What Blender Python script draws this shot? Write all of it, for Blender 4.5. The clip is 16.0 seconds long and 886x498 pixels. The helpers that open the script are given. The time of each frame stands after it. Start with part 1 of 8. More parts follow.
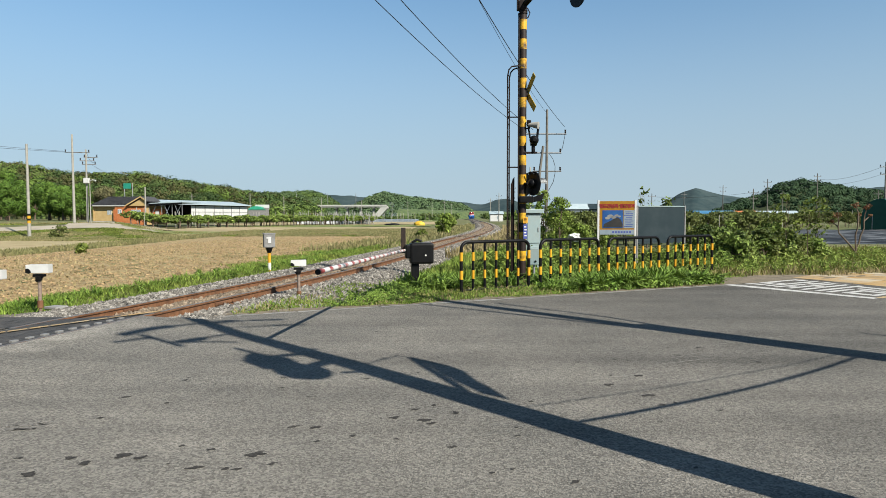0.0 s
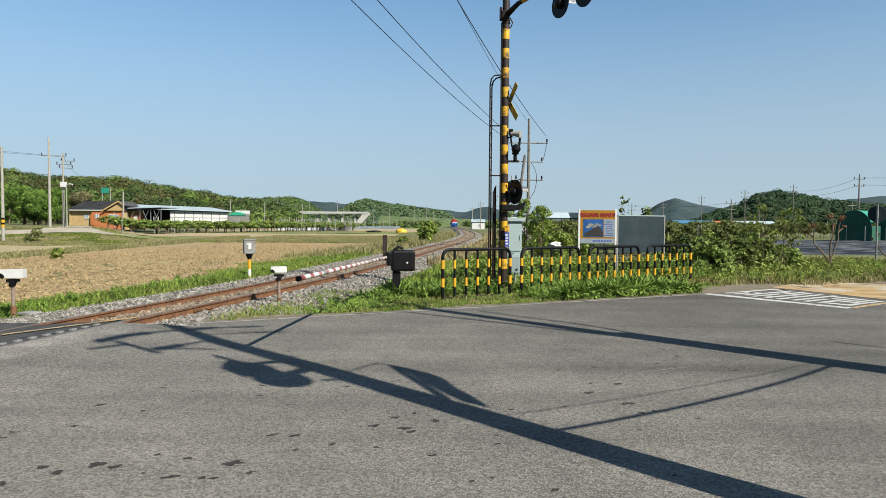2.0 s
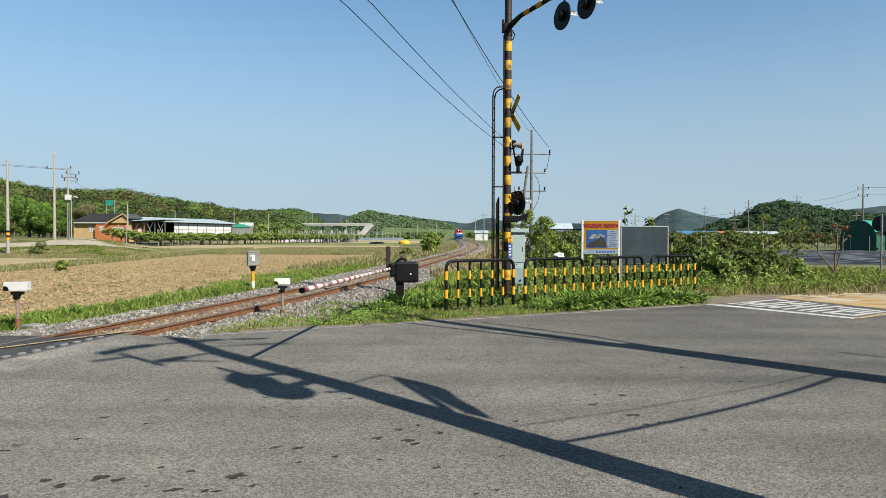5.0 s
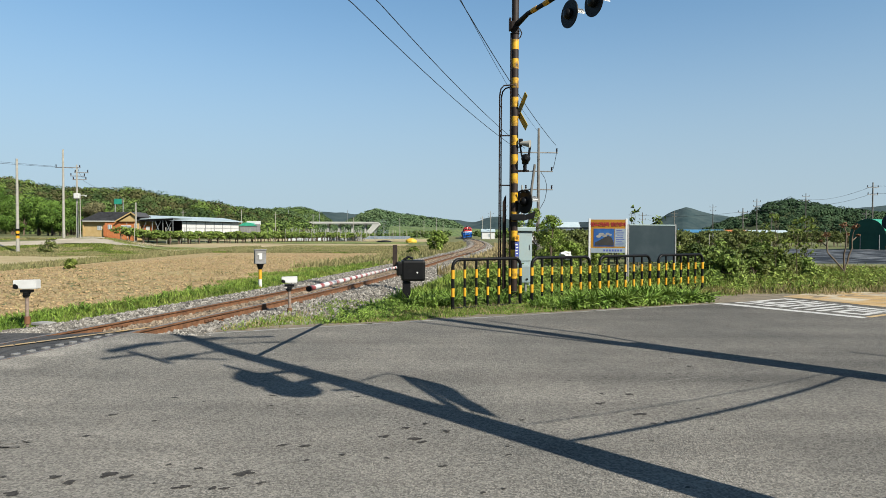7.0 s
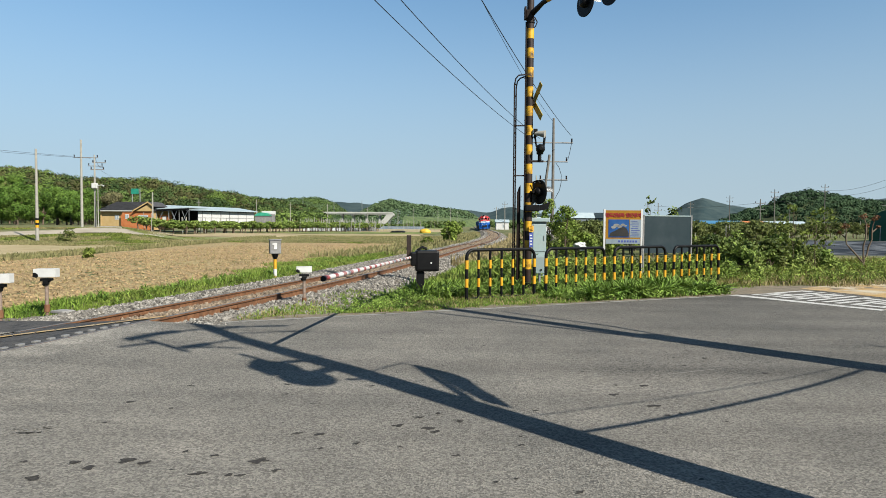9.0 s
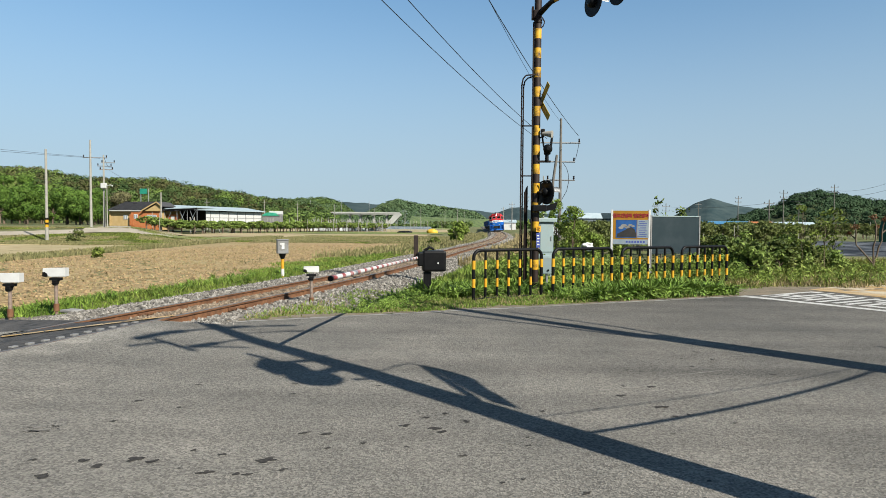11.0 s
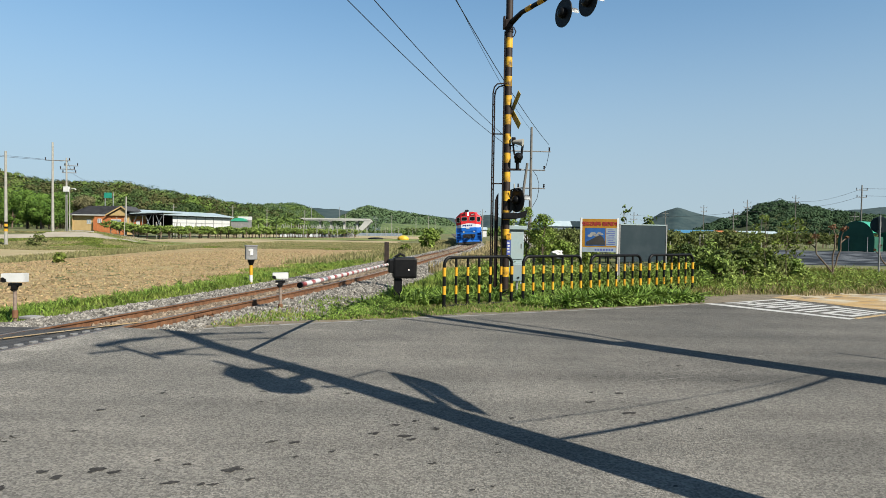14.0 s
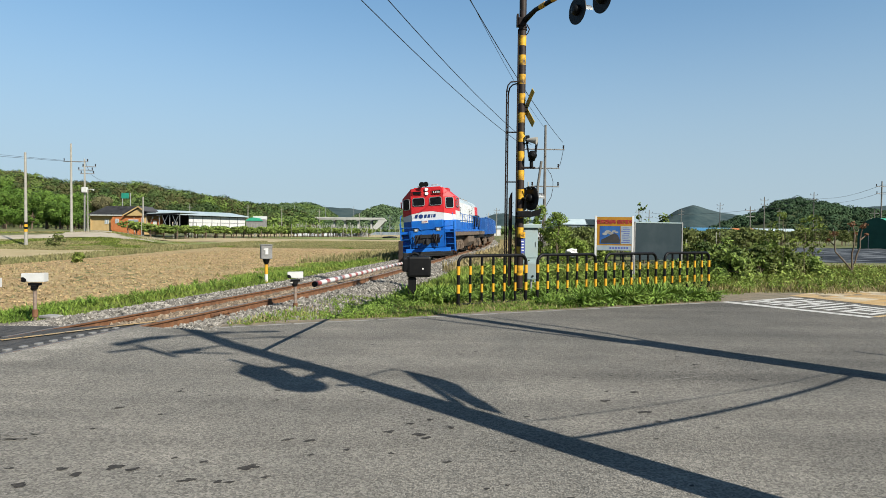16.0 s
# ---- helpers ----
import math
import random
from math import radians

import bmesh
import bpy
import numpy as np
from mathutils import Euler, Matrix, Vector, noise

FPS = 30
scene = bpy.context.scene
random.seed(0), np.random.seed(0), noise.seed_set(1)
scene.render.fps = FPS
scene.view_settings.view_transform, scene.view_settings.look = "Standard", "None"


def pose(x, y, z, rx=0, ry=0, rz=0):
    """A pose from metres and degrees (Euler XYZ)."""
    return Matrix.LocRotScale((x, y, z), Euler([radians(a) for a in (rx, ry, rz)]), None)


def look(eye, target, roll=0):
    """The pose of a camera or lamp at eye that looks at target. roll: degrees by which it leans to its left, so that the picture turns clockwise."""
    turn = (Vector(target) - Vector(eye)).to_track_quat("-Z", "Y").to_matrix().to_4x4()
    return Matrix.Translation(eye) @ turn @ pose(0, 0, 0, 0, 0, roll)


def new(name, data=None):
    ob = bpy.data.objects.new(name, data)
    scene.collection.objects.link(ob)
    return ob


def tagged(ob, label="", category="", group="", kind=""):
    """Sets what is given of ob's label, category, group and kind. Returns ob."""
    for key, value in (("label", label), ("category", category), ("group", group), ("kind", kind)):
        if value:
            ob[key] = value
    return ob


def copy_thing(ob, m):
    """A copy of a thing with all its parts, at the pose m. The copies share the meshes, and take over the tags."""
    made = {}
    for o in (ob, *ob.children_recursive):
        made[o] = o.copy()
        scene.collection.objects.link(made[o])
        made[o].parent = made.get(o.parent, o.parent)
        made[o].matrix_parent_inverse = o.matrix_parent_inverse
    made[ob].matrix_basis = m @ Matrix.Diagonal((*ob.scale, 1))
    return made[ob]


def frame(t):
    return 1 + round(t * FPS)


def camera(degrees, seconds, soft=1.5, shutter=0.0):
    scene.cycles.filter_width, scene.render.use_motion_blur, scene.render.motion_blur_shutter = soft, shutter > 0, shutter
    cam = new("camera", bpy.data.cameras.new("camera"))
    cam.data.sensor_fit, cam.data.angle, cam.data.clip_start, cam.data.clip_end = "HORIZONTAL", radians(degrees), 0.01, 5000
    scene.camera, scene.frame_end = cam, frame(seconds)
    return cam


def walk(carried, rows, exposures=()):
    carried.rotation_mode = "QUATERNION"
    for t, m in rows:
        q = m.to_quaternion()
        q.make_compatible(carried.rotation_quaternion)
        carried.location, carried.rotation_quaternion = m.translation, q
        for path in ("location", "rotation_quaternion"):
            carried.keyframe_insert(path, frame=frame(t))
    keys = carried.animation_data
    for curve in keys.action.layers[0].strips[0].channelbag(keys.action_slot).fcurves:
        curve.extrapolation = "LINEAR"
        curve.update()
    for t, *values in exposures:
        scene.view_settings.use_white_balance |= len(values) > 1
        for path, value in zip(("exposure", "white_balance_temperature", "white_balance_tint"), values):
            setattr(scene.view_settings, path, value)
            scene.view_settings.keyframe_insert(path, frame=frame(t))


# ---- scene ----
# ---------------------------------------------------------------- camera
EYE = 1.6
cam = camera(68.57, 16.0, soft=0.65)
# seconds, tilt, lean, turn of a hand-held camera that stays in one spot
TURNS = [
    (0.0, 87.122, 0.125, 0.726),
    (0.5, 87.350, 0.102, 0.762),
    (1.0, 87.333, -0.070, 0.793),
    (1.5, 87.551, -0.019, 0.802),
    (2.0, 87.793, -0.365, -0.875),
    (2.5, 87.669, -0.438, -1.588),
    (3.0, 87.974, -0.474, -1.383),
    (3.5, 88.696, -0.349, -1.168),
    (4.0, 88.650, -0.249, -1.046),
    (6.5, 89.030, -0.188, -0.007),
    (7.0, 88.655, -0.199, 0.004),
    (7.5, 88.163, -0.450, 0.268),
    (8.0, 87.797, -0.611, 0.952),
    (8.5, 87.675, -0.502, 0.969),
    (9.0, 87.804, -0.354, 1.236),
    (11.5, 87.815, -0.446, 1.880),
    (12.0, 87.834, -0.651, 0.866),
    (12.5, 88.009, -0.959, 0.151),
    (13.0, 88.178, -1.203, -0.827),
    (13.5, 88.407, -0.829, -0.307),
    (14.0, 88.453, -0.821, -0.707),
    (14.5, 88.459, -0.991, -0.606),
    (15.0, 88.264, -1.048, -0.637),
    (15.5, 88.218, -0.747, 0.177),
    (16.0, 88.326, -0.597, 0.521),
]
walk(cam, [(t, pose(0, 0, EYE, rx, ry, rz)) for t, rx, ry, rz in TURNS])

# ---------------------------------------------------------------- sky, sun, exposure
SUN_EL, SUN_AZ = 38.0, 135.0          # degrees; azimuth clockwise from +y
world = bpy.data.worlds.new("sky_world")
scene.world = world
world.use_nodes = True
wn = world.node_tree
sky = wn.nodes.new("ShaderNodeTexSky")
sky.sky_type = "NISHITA"
sky.sun_disc = False
sky.sun_elevation, sky.sun_rotation = radians(SUN_EL), radians(SUN_AZ)
sky.air_density, sky.dust_density, sky.ozone_density = 1.0, 0.3, 1.2
# the haze evens out the sky: its lowest band takes the colour of the air a little higher up
wco, wmap, wnorm = wn.nodes.new("ShaderNodeTexCoord"), wn.nodes.new("ShaderNodeMapping"), wn.nodes.new("ShaderNodeVectorMath")
wmap.inputs["Scale"].default_value, wmap.inputs["Location"].default_value = (1, 1, 0.72), (0, 0, 0.10)
wnorm.operation = "NORMALIZE"
wn.links.new(wco.outputs["Generated"], wmap.inputs["Vector"])
wn.links.new(wmap.outputs[0], wnorm.inputs[0])
wn.links.new(wnorm.outputs[0], sky.inputs[0])
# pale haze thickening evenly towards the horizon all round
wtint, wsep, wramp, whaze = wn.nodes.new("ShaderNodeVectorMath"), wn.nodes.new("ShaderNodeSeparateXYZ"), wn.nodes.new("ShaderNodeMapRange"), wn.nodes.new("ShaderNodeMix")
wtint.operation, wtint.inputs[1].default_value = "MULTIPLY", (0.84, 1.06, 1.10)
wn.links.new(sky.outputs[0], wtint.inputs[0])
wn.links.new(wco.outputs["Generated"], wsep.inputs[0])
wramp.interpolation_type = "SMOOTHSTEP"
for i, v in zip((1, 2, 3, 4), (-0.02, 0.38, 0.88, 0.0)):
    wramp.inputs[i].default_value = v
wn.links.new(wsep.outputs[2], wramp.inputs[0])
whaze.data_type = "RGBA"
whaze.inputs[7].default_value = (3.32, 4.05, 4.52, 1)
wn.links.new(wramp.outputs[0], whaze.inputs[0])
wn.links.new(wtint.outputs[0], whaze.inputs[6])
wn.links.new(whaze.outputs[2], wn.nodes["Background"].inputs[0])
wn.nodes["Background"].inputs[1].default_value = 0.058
sun_dir = Vector((math.sin(radians(SUN_AZ)) * math.cos(radians(SUN_EL)),
                  math.cos(radians(SUN_AZ)) * math.cos(radians(SUN_EL)), math.sin(radians(SUN_EL))))
sun_data = bpy.data.lights.new("sun", "SUN")
sun_data.energy, sun_data.angle, sun_data.color = 5.0, radians(0.53), (1.0, 0.95, 0.845)
sun = new("sun", sun_data)
sun.matrix_world = look(sun_dir * 60, (0, 0, 0))
scene.view_settings.exposure = 1.22

# ---------------------------------------------------------------- materials
def material(name, c1, c2, scale=8.0, rough=0.8, metal=0.0, bump=0.0, bscale=40.0, c3=None, s3=0.7, k3=0.5,
             per_piece=0.0, spec=0.28, coords="Object", lo=0.35, hi=0.65, detail=5.0, trans=0.0, stretch=None):
    c1, c2, c3 = [c and tuple(0.488 * v for v in c) for c in (c1, c2, c3)]
    m = bpy.data.materials.new(name)
    m.use_nodes = True
    nt = m.node_tree
    N, Lk = nt.nodes, nt.links
    b = N["Principled BSDF"]
    tc = N.new("ShaderNodeTexCoord")
    src = tc.outputs[coords]
    if stretch:
        mp = N.new("ShaderNodeMapping")
        mp.inputs["Scale"].default_value = stretch
        Lk.new(src, mp.inputs[0])
        src = mp.outputs[0]
    def noise_of(s, d=detail):
        n = N.new("ShaderNodeTexNoise")
        n.inputs["Scale"].default_value, n.inputs["Detail"].default_value = s, d
        n.inputs["Roughness"].default_value = 0.62
        Lk.new(src, n.inputs["Vector"])
        return n
    def ramp(n, a, z):
        r = N.new("ShaderNodeMapRange")
        r.inputs["From Min"].default_value, r.inputs["From Max"].default_value = a, z
        Lk.new(n.outputs["Fac"], r.inputs["Value"])
        return r.outputs[0]
    def mix(f, a, z):
        x = N.new("ShaderNodeMix")
        x.data_type = "RGBA"
        if isinstance(f, float):
            x.inputs[0].default_value = f
        else:
            Lk.new(f, x.inputs[0])
        for i, v in ((6, a), (7, z)):
            if isinstance(v, tuple):
                x.inputs[i].default_value = (*v, 1)
            else:
                Lk.new(v, x.inputs[i])
        return x.outputs[2]
    col = mix(ramp(noise_of(scale), lo, hi), c1, c2)
    if c3:
        f = N.new("ShaderNodeMath")
        f.operation = "MULTIPLY"
        Lk.new(ramp(noise_of(s3, 4.0), 0.45, 0.68), f.inputs[0])
        f.inputs[1].default_value = k3
        col = mix(f.outputs[0], col, c3)
    if per_piece:
        info = N.new("ShaderNodeObjectInfo") if per_piece > 0 else N.new("ShaderNodeNewGeometry")
        out = info.outputs["Random"] if per_piece > 0 else info.outputs["Random Per Island"]
        hsv = N.new("ShaderNodeHueSaturation")
        r = N.new("ShaderNodeMapRange")
        r.inputs["To Min"].default_value, r.inputs["To Max"].default_value = 1 - abs(per_piece), 1 + abs(per_piece)
        Lk.new(out, r.inputs["Value"])
        Lk.new(r.outputs[0], hsv.inputs["Value"])
        Lk.new(col, hsv.inputs["Color"])
        col = hsv.outputs[0]
    Lk.new(col, b.inputs["Base Color"])
    rr = N.new("ShaderNodeMapRange")
    rr.inputs["To Min"].default_value, rr.inputs["To Max"].default_value = max(0.03, rough - 0.1), min(1, rough + 0.1)
    Lk.new(noise_of(scale * 2.3).outputs["Fac"], rr.inputs["Value"])
    Lk.new(rr.outputs[0], b.inputs["Roughness"])
    b.inputs["Metallic"].default_value = metal
    b.inputs["Specular IOR Level"].default_value = spec
    if trans:
        b.inputs["Subsurface Weight"].default_value = 0.0
        add = N.new("ShaderNodeMixShader")
        tr = N.new("ShaderNodeBsdfTranslucent")
        Lk.new(col, tr.inputs[0])
        add.inputs[0].default_value = trans
        Lk.new(b.outputs[0], add.inputs[1])
        Lk.new(tr.outputs[0], add.inputs[2])
        Lk.new(add.outputs[0], N["Material Output"].inputs[0])
    if bump:
        bp = N.new("ShaderNodeBump")
        bp.inputs["Strength"].default_value, bp.inputs["Distance"].default_value = bump, 0.02
        Lk.new(noise_of(bscale).outputs["Fac"], bp.inputs["Height"])
        Lk.new(bp.outputs[0], b.inputs["Normal"])
    return m


def asphalt_material():
    """Worn asphalt: pale and dark chippings, broad traffic wear and fine relief."""
    m = material("asphalt", (0.219, 0.205, 0.179), (0.295, 0.273, 0.236), 0.8, 0.9, spec=0.25, c3=(0.190, 0.182, 0.162), s3=0.3, k3=0.6)
    nt = m.node_tree
    N, Lk = nt.nodes, nt.links
    b = N["Principled BSDF"]
    tc = N.new("ShaderNodeTexCoord")
    vo = N.new("ShaderNodeTexVoronoi")
    vo.inputs["Scale"].default_value = 62
    Lk.new(tc.outputs["Object"], vo.inputs["Vector"])
    n2 = N.new("ShaderNodeTexNoise")
    n2.inputs["Scale"].default_value, n2.inputs["Detail"].default_value = 64, 3
    Lk.new(tc.outputs["Object"], n2.inputs["Vector"])
    sep = N.new("ShaderNodeSeparateColor")
    Lk.new(vo.outputs["Color"], sep.inputs[0])
    add = N.new("ShaderNodeMath")
    add.operation = "MULTIPLY_ADD"
    add.inputs[1].default_value, add.inputs[2].default_value = 0.62, 0.0
    Lk.new(sep.outputs[0], add.inputs[0])
    add2 = N.new("ShaderNodeMath")
    Lk.new(add.outputs[0], add2.inputs[0])
    Lk.new(n2.outputs["Fac"], add2.inputs[1])
    r = N.new("ShaderNodeMapRange")
    r.inputs["From Min"].default_value, r.inputs["From Max"].default_value = 0.50, 1.12
    r.inputs["To Min"].default_value, r.inputs["To Max"].default_value = 0.54, 1.33
    Lk.new(add2.outputs[0], r.inputs["Value"])
    # lengthwise wear left by traffic
    mp = N.new("ShaderNodeMapping")
    mp.inputs["Rotation"].default_value, mp.inputs["Scale"].default_value = (0, 0, -0.439), (0.06, 1, 1)
    Lk.new(tc.outputs["Object"], mp.inputs[0])
    n3 = N.new("ShaderNodeTexNoise")
    n3.inputs["Scale"].default_value, n3.inputs["Detail"].default_value = 1.3, 4
    Lk.new(mp.outputs[0], n3.inputs["Vector"])
    wear = N.new("ShaderNodeMapRange")
    wear.inputs["From Min"].default_value, wear.inputs["From Max"].default_value = 0.3, 0.7
    wear.inputs["To Min"].default_value, wear.inputs["To Max"].default_value = 0.76, 1.22
    Lk.new(n3.outputs["Fac"], wear.inputs["Value"])
    both = N.new("ShaderNodeMath")
    both.operation = "MULTIPLY"
    Lk.new(wear.outputs[0], both.inputs[0])
    Lk.new(r.outputs[0], both.inputs[1])
    # darker towards the painted hump, with an uneven border
    mp2, sx, nb, edge, dark = N.new("ShaderNodeMapping"), N.new("ShaderNodeSeparateXYZ"), N.new("ShaderNodeTexNoise"), N.new("ShaderNodeMath"), N.new("ShaderNodeMapRange")
    mp2.inputs["Rotation"].default_value = (0, 0, -0.439)
    Lk.new(tc.outputs["Object"], mp2.inputs[0])
    Lk.new(mp2.outputs[0], sx.inputs[0])
    nb.inputs["Scale"].default_value = 0.5
    Lk.new(mp.outputs[0], nb.inputs["Vector"])
    edge.operation, edge.inputs[1].default_value = "MULTIPLY_ADD", 5.0
    Lk.new(nb.outputs["Fac"], edge.inputs[0])
    Lk.new(sx.outputs[0], edge.inputs[2])
    dark.interpolation_type = "SMOOTHSTEP"
    for i, v in zip((1, 2, 3, 4), (5.5, 11.5, 1.0, 0.70)):
        dark.inputs[i].default_value = v
    Lk.new(edge.outputs[0], dark.inputs[0])
    worn = N.new("ShaderNodeMath")
    worn.operation = "MULTIPLY"
    Lk.new(both.outputs[0], worn.inputs[0])
    Lk.new(dark.outputs[0], worn.inputs[1])
    # pale dust trodden out along the rail of the crossing
    dot, far, rag, dust = N.new("ShaderNodeVectorMath"), N.new("ShaderNodeMath"), N.new("ShaderNodeTexNoise"), N.new("ShaderNodeMapRange")
    dot.operation, dot.inputs[1].default_value = "DOT_PRODUCT", (0.972, -0.234, 0)
    Lk.new(tc.outputs["Object"], dot.inputs[0])
    rag.inputs["Scale"].default_value, rag.inputs["Detail"].default_value = 2.2, 6
    Lk.new(tc.outputs["Object"], rag.inputs["Vector"])
    far.operation, far.inputs[1].default_value = "MULTIPLY_ADD", 1.3
    Lk.new(rag.outputs["Fac"], far.inputs[0])
    Lk.new(dot.outputs["Value"], far.inputs[2])
    dust.interpolation_type = "SMOOTHSTEP"
    for i, v in zip((1, 2, 3, 4), (-6.10, -5.55, 1.42, 1.0)):
        dust.inputs[i].default_value = v
    Lk.new(far.outputs[0], dust.inputs[0])
    dusty = N.new("ShaderNodeMath")
    dusty.operation = "MULTIPLY"
    Lk.new(worn.outputs[0], dusty.inputs[0])
    Lk.new(dust.outputs[0], dusty.inputs[1])
    both = dusty
    old = b.inputs["Base Color"].links[0].from_socket
    mul = N.new("ShaderNodeVectorMath")
    mul.operation = "SCALE"
    Lk.new(old, mul.inputs[0])
    Lk.new(both.outputs[0], mul.inputs["Scale"])
    Lk.new(mul.outputs[0], b.inputs["Base Color"])
    bp = N.new("ShaderNodeBump")
    bp.inputs["Strength"].default_value, bp.inputs["Distance"].default_value = 1.0, 0.014
    Lk.new(add2.outputs[0], bp.inputs["Height"])
    Lk.new(bp.outputs[0], b.inputs["Normal"])
    return m


ASPHALT = asphalt_material()
CONCRETE = material("weathered_concrete", (0.30, 0.30, 0.29), (0.42, 0.41, 0.39), 6, 0.9, bump=0.3, bscale=60, c3=(0.18, 0.17, 0.16), s3=1.5)
CONCRETE_POLE = material("pole_concrete", (0.36, 0.345, 0.30), (0.46, 0.44, 0.385), 3, 0.9, bump=0.1, bscale=30)
DECK = material("crossing_deck", (0.025, 0.025, 0.026), (0.10, 0.096, 0.092), 9, 0.85, bump=0.8, bscale=30, c3=(0.15, 0.135, 0.12), s3=2.0, stretch=(1.4, 0.5, 1))
RUST = material("rusty_rail_steel", (0.19, 0.085, 0.040), (0.34, 0.165, 0.080), 9, 0.75, 0.2, bump=0.3, bscale=60, c3=(0.09, 0.05, 0.035), s3=2)
RAIL_HEAD = material("worn_rail_head", (0.30, 0.22, 0.16), (0.42, 0.36, 0.30), 20, 0.45, 0.7)
BALLAST = material("ballast_stone", (0.165, 0.15, 0.132), (0.37, 0.345, 0.305), 7, 0.9, bump=0.4, bscale=50, per_piece=-0.62)
BALLAST_RUSTY = material("rust_dusted_ballast", (0.17, 0.125, 0.085), (0.36, 0.28, 0.20), 7, 0.9, bump=0.4, bscale=50, per_piece=-0.45)
BALLAST_BED = material("ballast_bed", (0.08, 0.068, 0.055), (0.32, 0.28, 0.225), 24, 0.95, bump=1.0, bscale=24)
SOIL = material("dry_tilled_soil", (0.21, 0.13, 0.058), (0.60, 0.43, 0.205), 5.5, 0.95, bump=1.0, bscale=9, c3=(0.40, 0.36, 0.17), s3=0.12, k3=0.5)
CLOD = material("soil_clods", (0.23, 0.15, 0.07), (0.49, 0.35, 0.182), 3.5, 0.95, per_piece=-0.35)
GROUND = material("rough_meadow", (0.075, 0.105, 0.025), (0.21, 0.21, 0.07), 1.3, 0.95, bump=0.8, bscale=9, c3=(0.34, 0.28, 0.14), s3=0.06, k3=0.55)
FARM_GREEN = material("green_crop", (0.15, 0.21, 0.045), (0.29, 0.31, 0.09), 0.4, 0.95, bump=0.6, bscale=4)
FARM_DRY = material("dry_stubble", (0.42, 0.33, 0.17), (0.56, 0.45, 0.26), 0.5, 0.95, bump=0.6, bscale=4, c3=(0.30, 0.30, 0.11), s3=0.05)
BLADE = material("grass_blades", (0.14, 0.25, 0.034), (0.32, 0.44, 0.080), 0.9, 0.75, spec=0.12, per_piece=-0.5, trans=0.25, c3=(0.33, 0.27, 0.10), s3=0.35, k3=0.45)
BLADE_DRY = material("half_yellow_blades", (0.132, 0.165, 0.026), (0.275, 0.285, 0.066), 0.7, 0.75, spec=0.12, per_piece=-0.55, trans=0.25, c3=(0.36, 0.28, 0.12), s3=0.45, k3=0.55)
STRAW = material("dry_grass_blades", (0.36, 0.29, 0.13), (0.50, 0.41, 0.21), 0.9, 0.8, per_piece=-0.3, trans=0.25)
WEED = material("broad_weed_leaves", (0.125, 0.235, 0.032), (0.31, 0.45, 0.085), 1.5, 0.7, spec=0.18, per_piece=-0.55, trans=0.18)
LEAF = material("fresh_leaves", (0.110, 0.165, 0.026), (0.245, 0.285, 0.058), 0.6, 0.7, spec=0.15, per_piece=-0.5, trans=0.16)
LEAF_FRESH = material("young_shrub_leaves", (0.165, 0.26, 0.038), (0.34, 0.43, 0.09), 0.6, 0.7, spec=0.15, per_piece=-0.5, trans=0.2)
LEAF_SPRING = material("bright_spring_leaves", (0.078, 0.165, 0.022), (0.175, 0.285, 0.048), 0.5, 0.7, spec=0.15, per_piece=-0.45, trans=0.2)
LEAF_BROWN = material("budding_twigs", (0.12, 0.11, 0.05), (0.19, 0.18, 0.075), 0.3, 0.85, per_piece=-0.3)
LEAF_FAR = material("far_wood_leaves", (0.085, 0.15, 0.042), (0.165, 0.24, 0.065), 0.05, 0.9, per_piece=-0.12, trans=0.12, c3=(0.12, 0.115, 0.05), s3=0.028, k3=0.6, spec=0.1)
# haze of distance is mixed into LEAF_HAZE, HILL_HAZE and HILL_BLUE as base colour
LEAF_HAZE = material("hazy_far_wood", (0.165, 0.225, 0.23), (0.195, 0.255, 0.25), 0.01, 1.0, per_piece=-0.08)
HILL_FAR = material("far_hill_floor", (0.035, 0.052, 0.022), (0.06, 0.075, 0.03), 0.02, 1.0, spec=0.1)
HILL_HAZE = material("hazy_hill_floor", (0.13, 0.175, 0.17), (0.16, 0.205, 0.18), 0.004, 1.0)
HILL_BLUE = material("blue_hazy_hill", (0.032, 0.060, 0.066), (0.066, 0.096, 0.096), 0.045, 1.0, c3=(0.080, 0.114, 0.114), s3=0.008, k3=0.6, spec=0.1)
BARK = material("bark", (0.12, 0.085, 0.055), (0.24, 0.18, 0.13), 8, 0.9, bump=0.6, bscale=25, stretch=(1, 1, 0.2))
BLACK = material("black_enamel", (0.005, 0.005, 0.006), (0.010, 0.010, 0.010), 6, 0.45, spec=0.13, bump=0.05, bscale=50)
YELLOW = material("faded_yellow_paint", (0.84, 0.40, 0.012), (0.90, 0.48, 0.03), 5, 0.45, c3=(0.50, 0.27, 0.03), s3=6, k3=0.6)
YELLOW_CHIPPED = material("chipped_yellow_paint", (0.80, 0.42, 0.015), (0.88, 0.50, 0.03), 5, 0.5, c3=(0.05, 0.03, 0.018), s3=5.5, k3=1.0)
SIGN_YELLOW = material("dull_sign_yellow", (0.50, 0.34, 0.03), (0.60, 0.42, 0.06), 5, 0.6)
BROWN = material("weathered_dark_band", (0.016, 0.009, 0.007), (0.040, 0.022, 0.014), 9, 0.6, spec=0.25)
DARK_STEEL = material("dark_painted_steel", (0.012, 0.007, 0.006), (0.028, 0.016, 0.012), 8, 0.6, 0.0, spec=0.12)
GALV = material("galvanised_steel", (0.42, 0.44, 0.44), (0.55, 0.56, 0.56), 9, 0.45, 0.6)
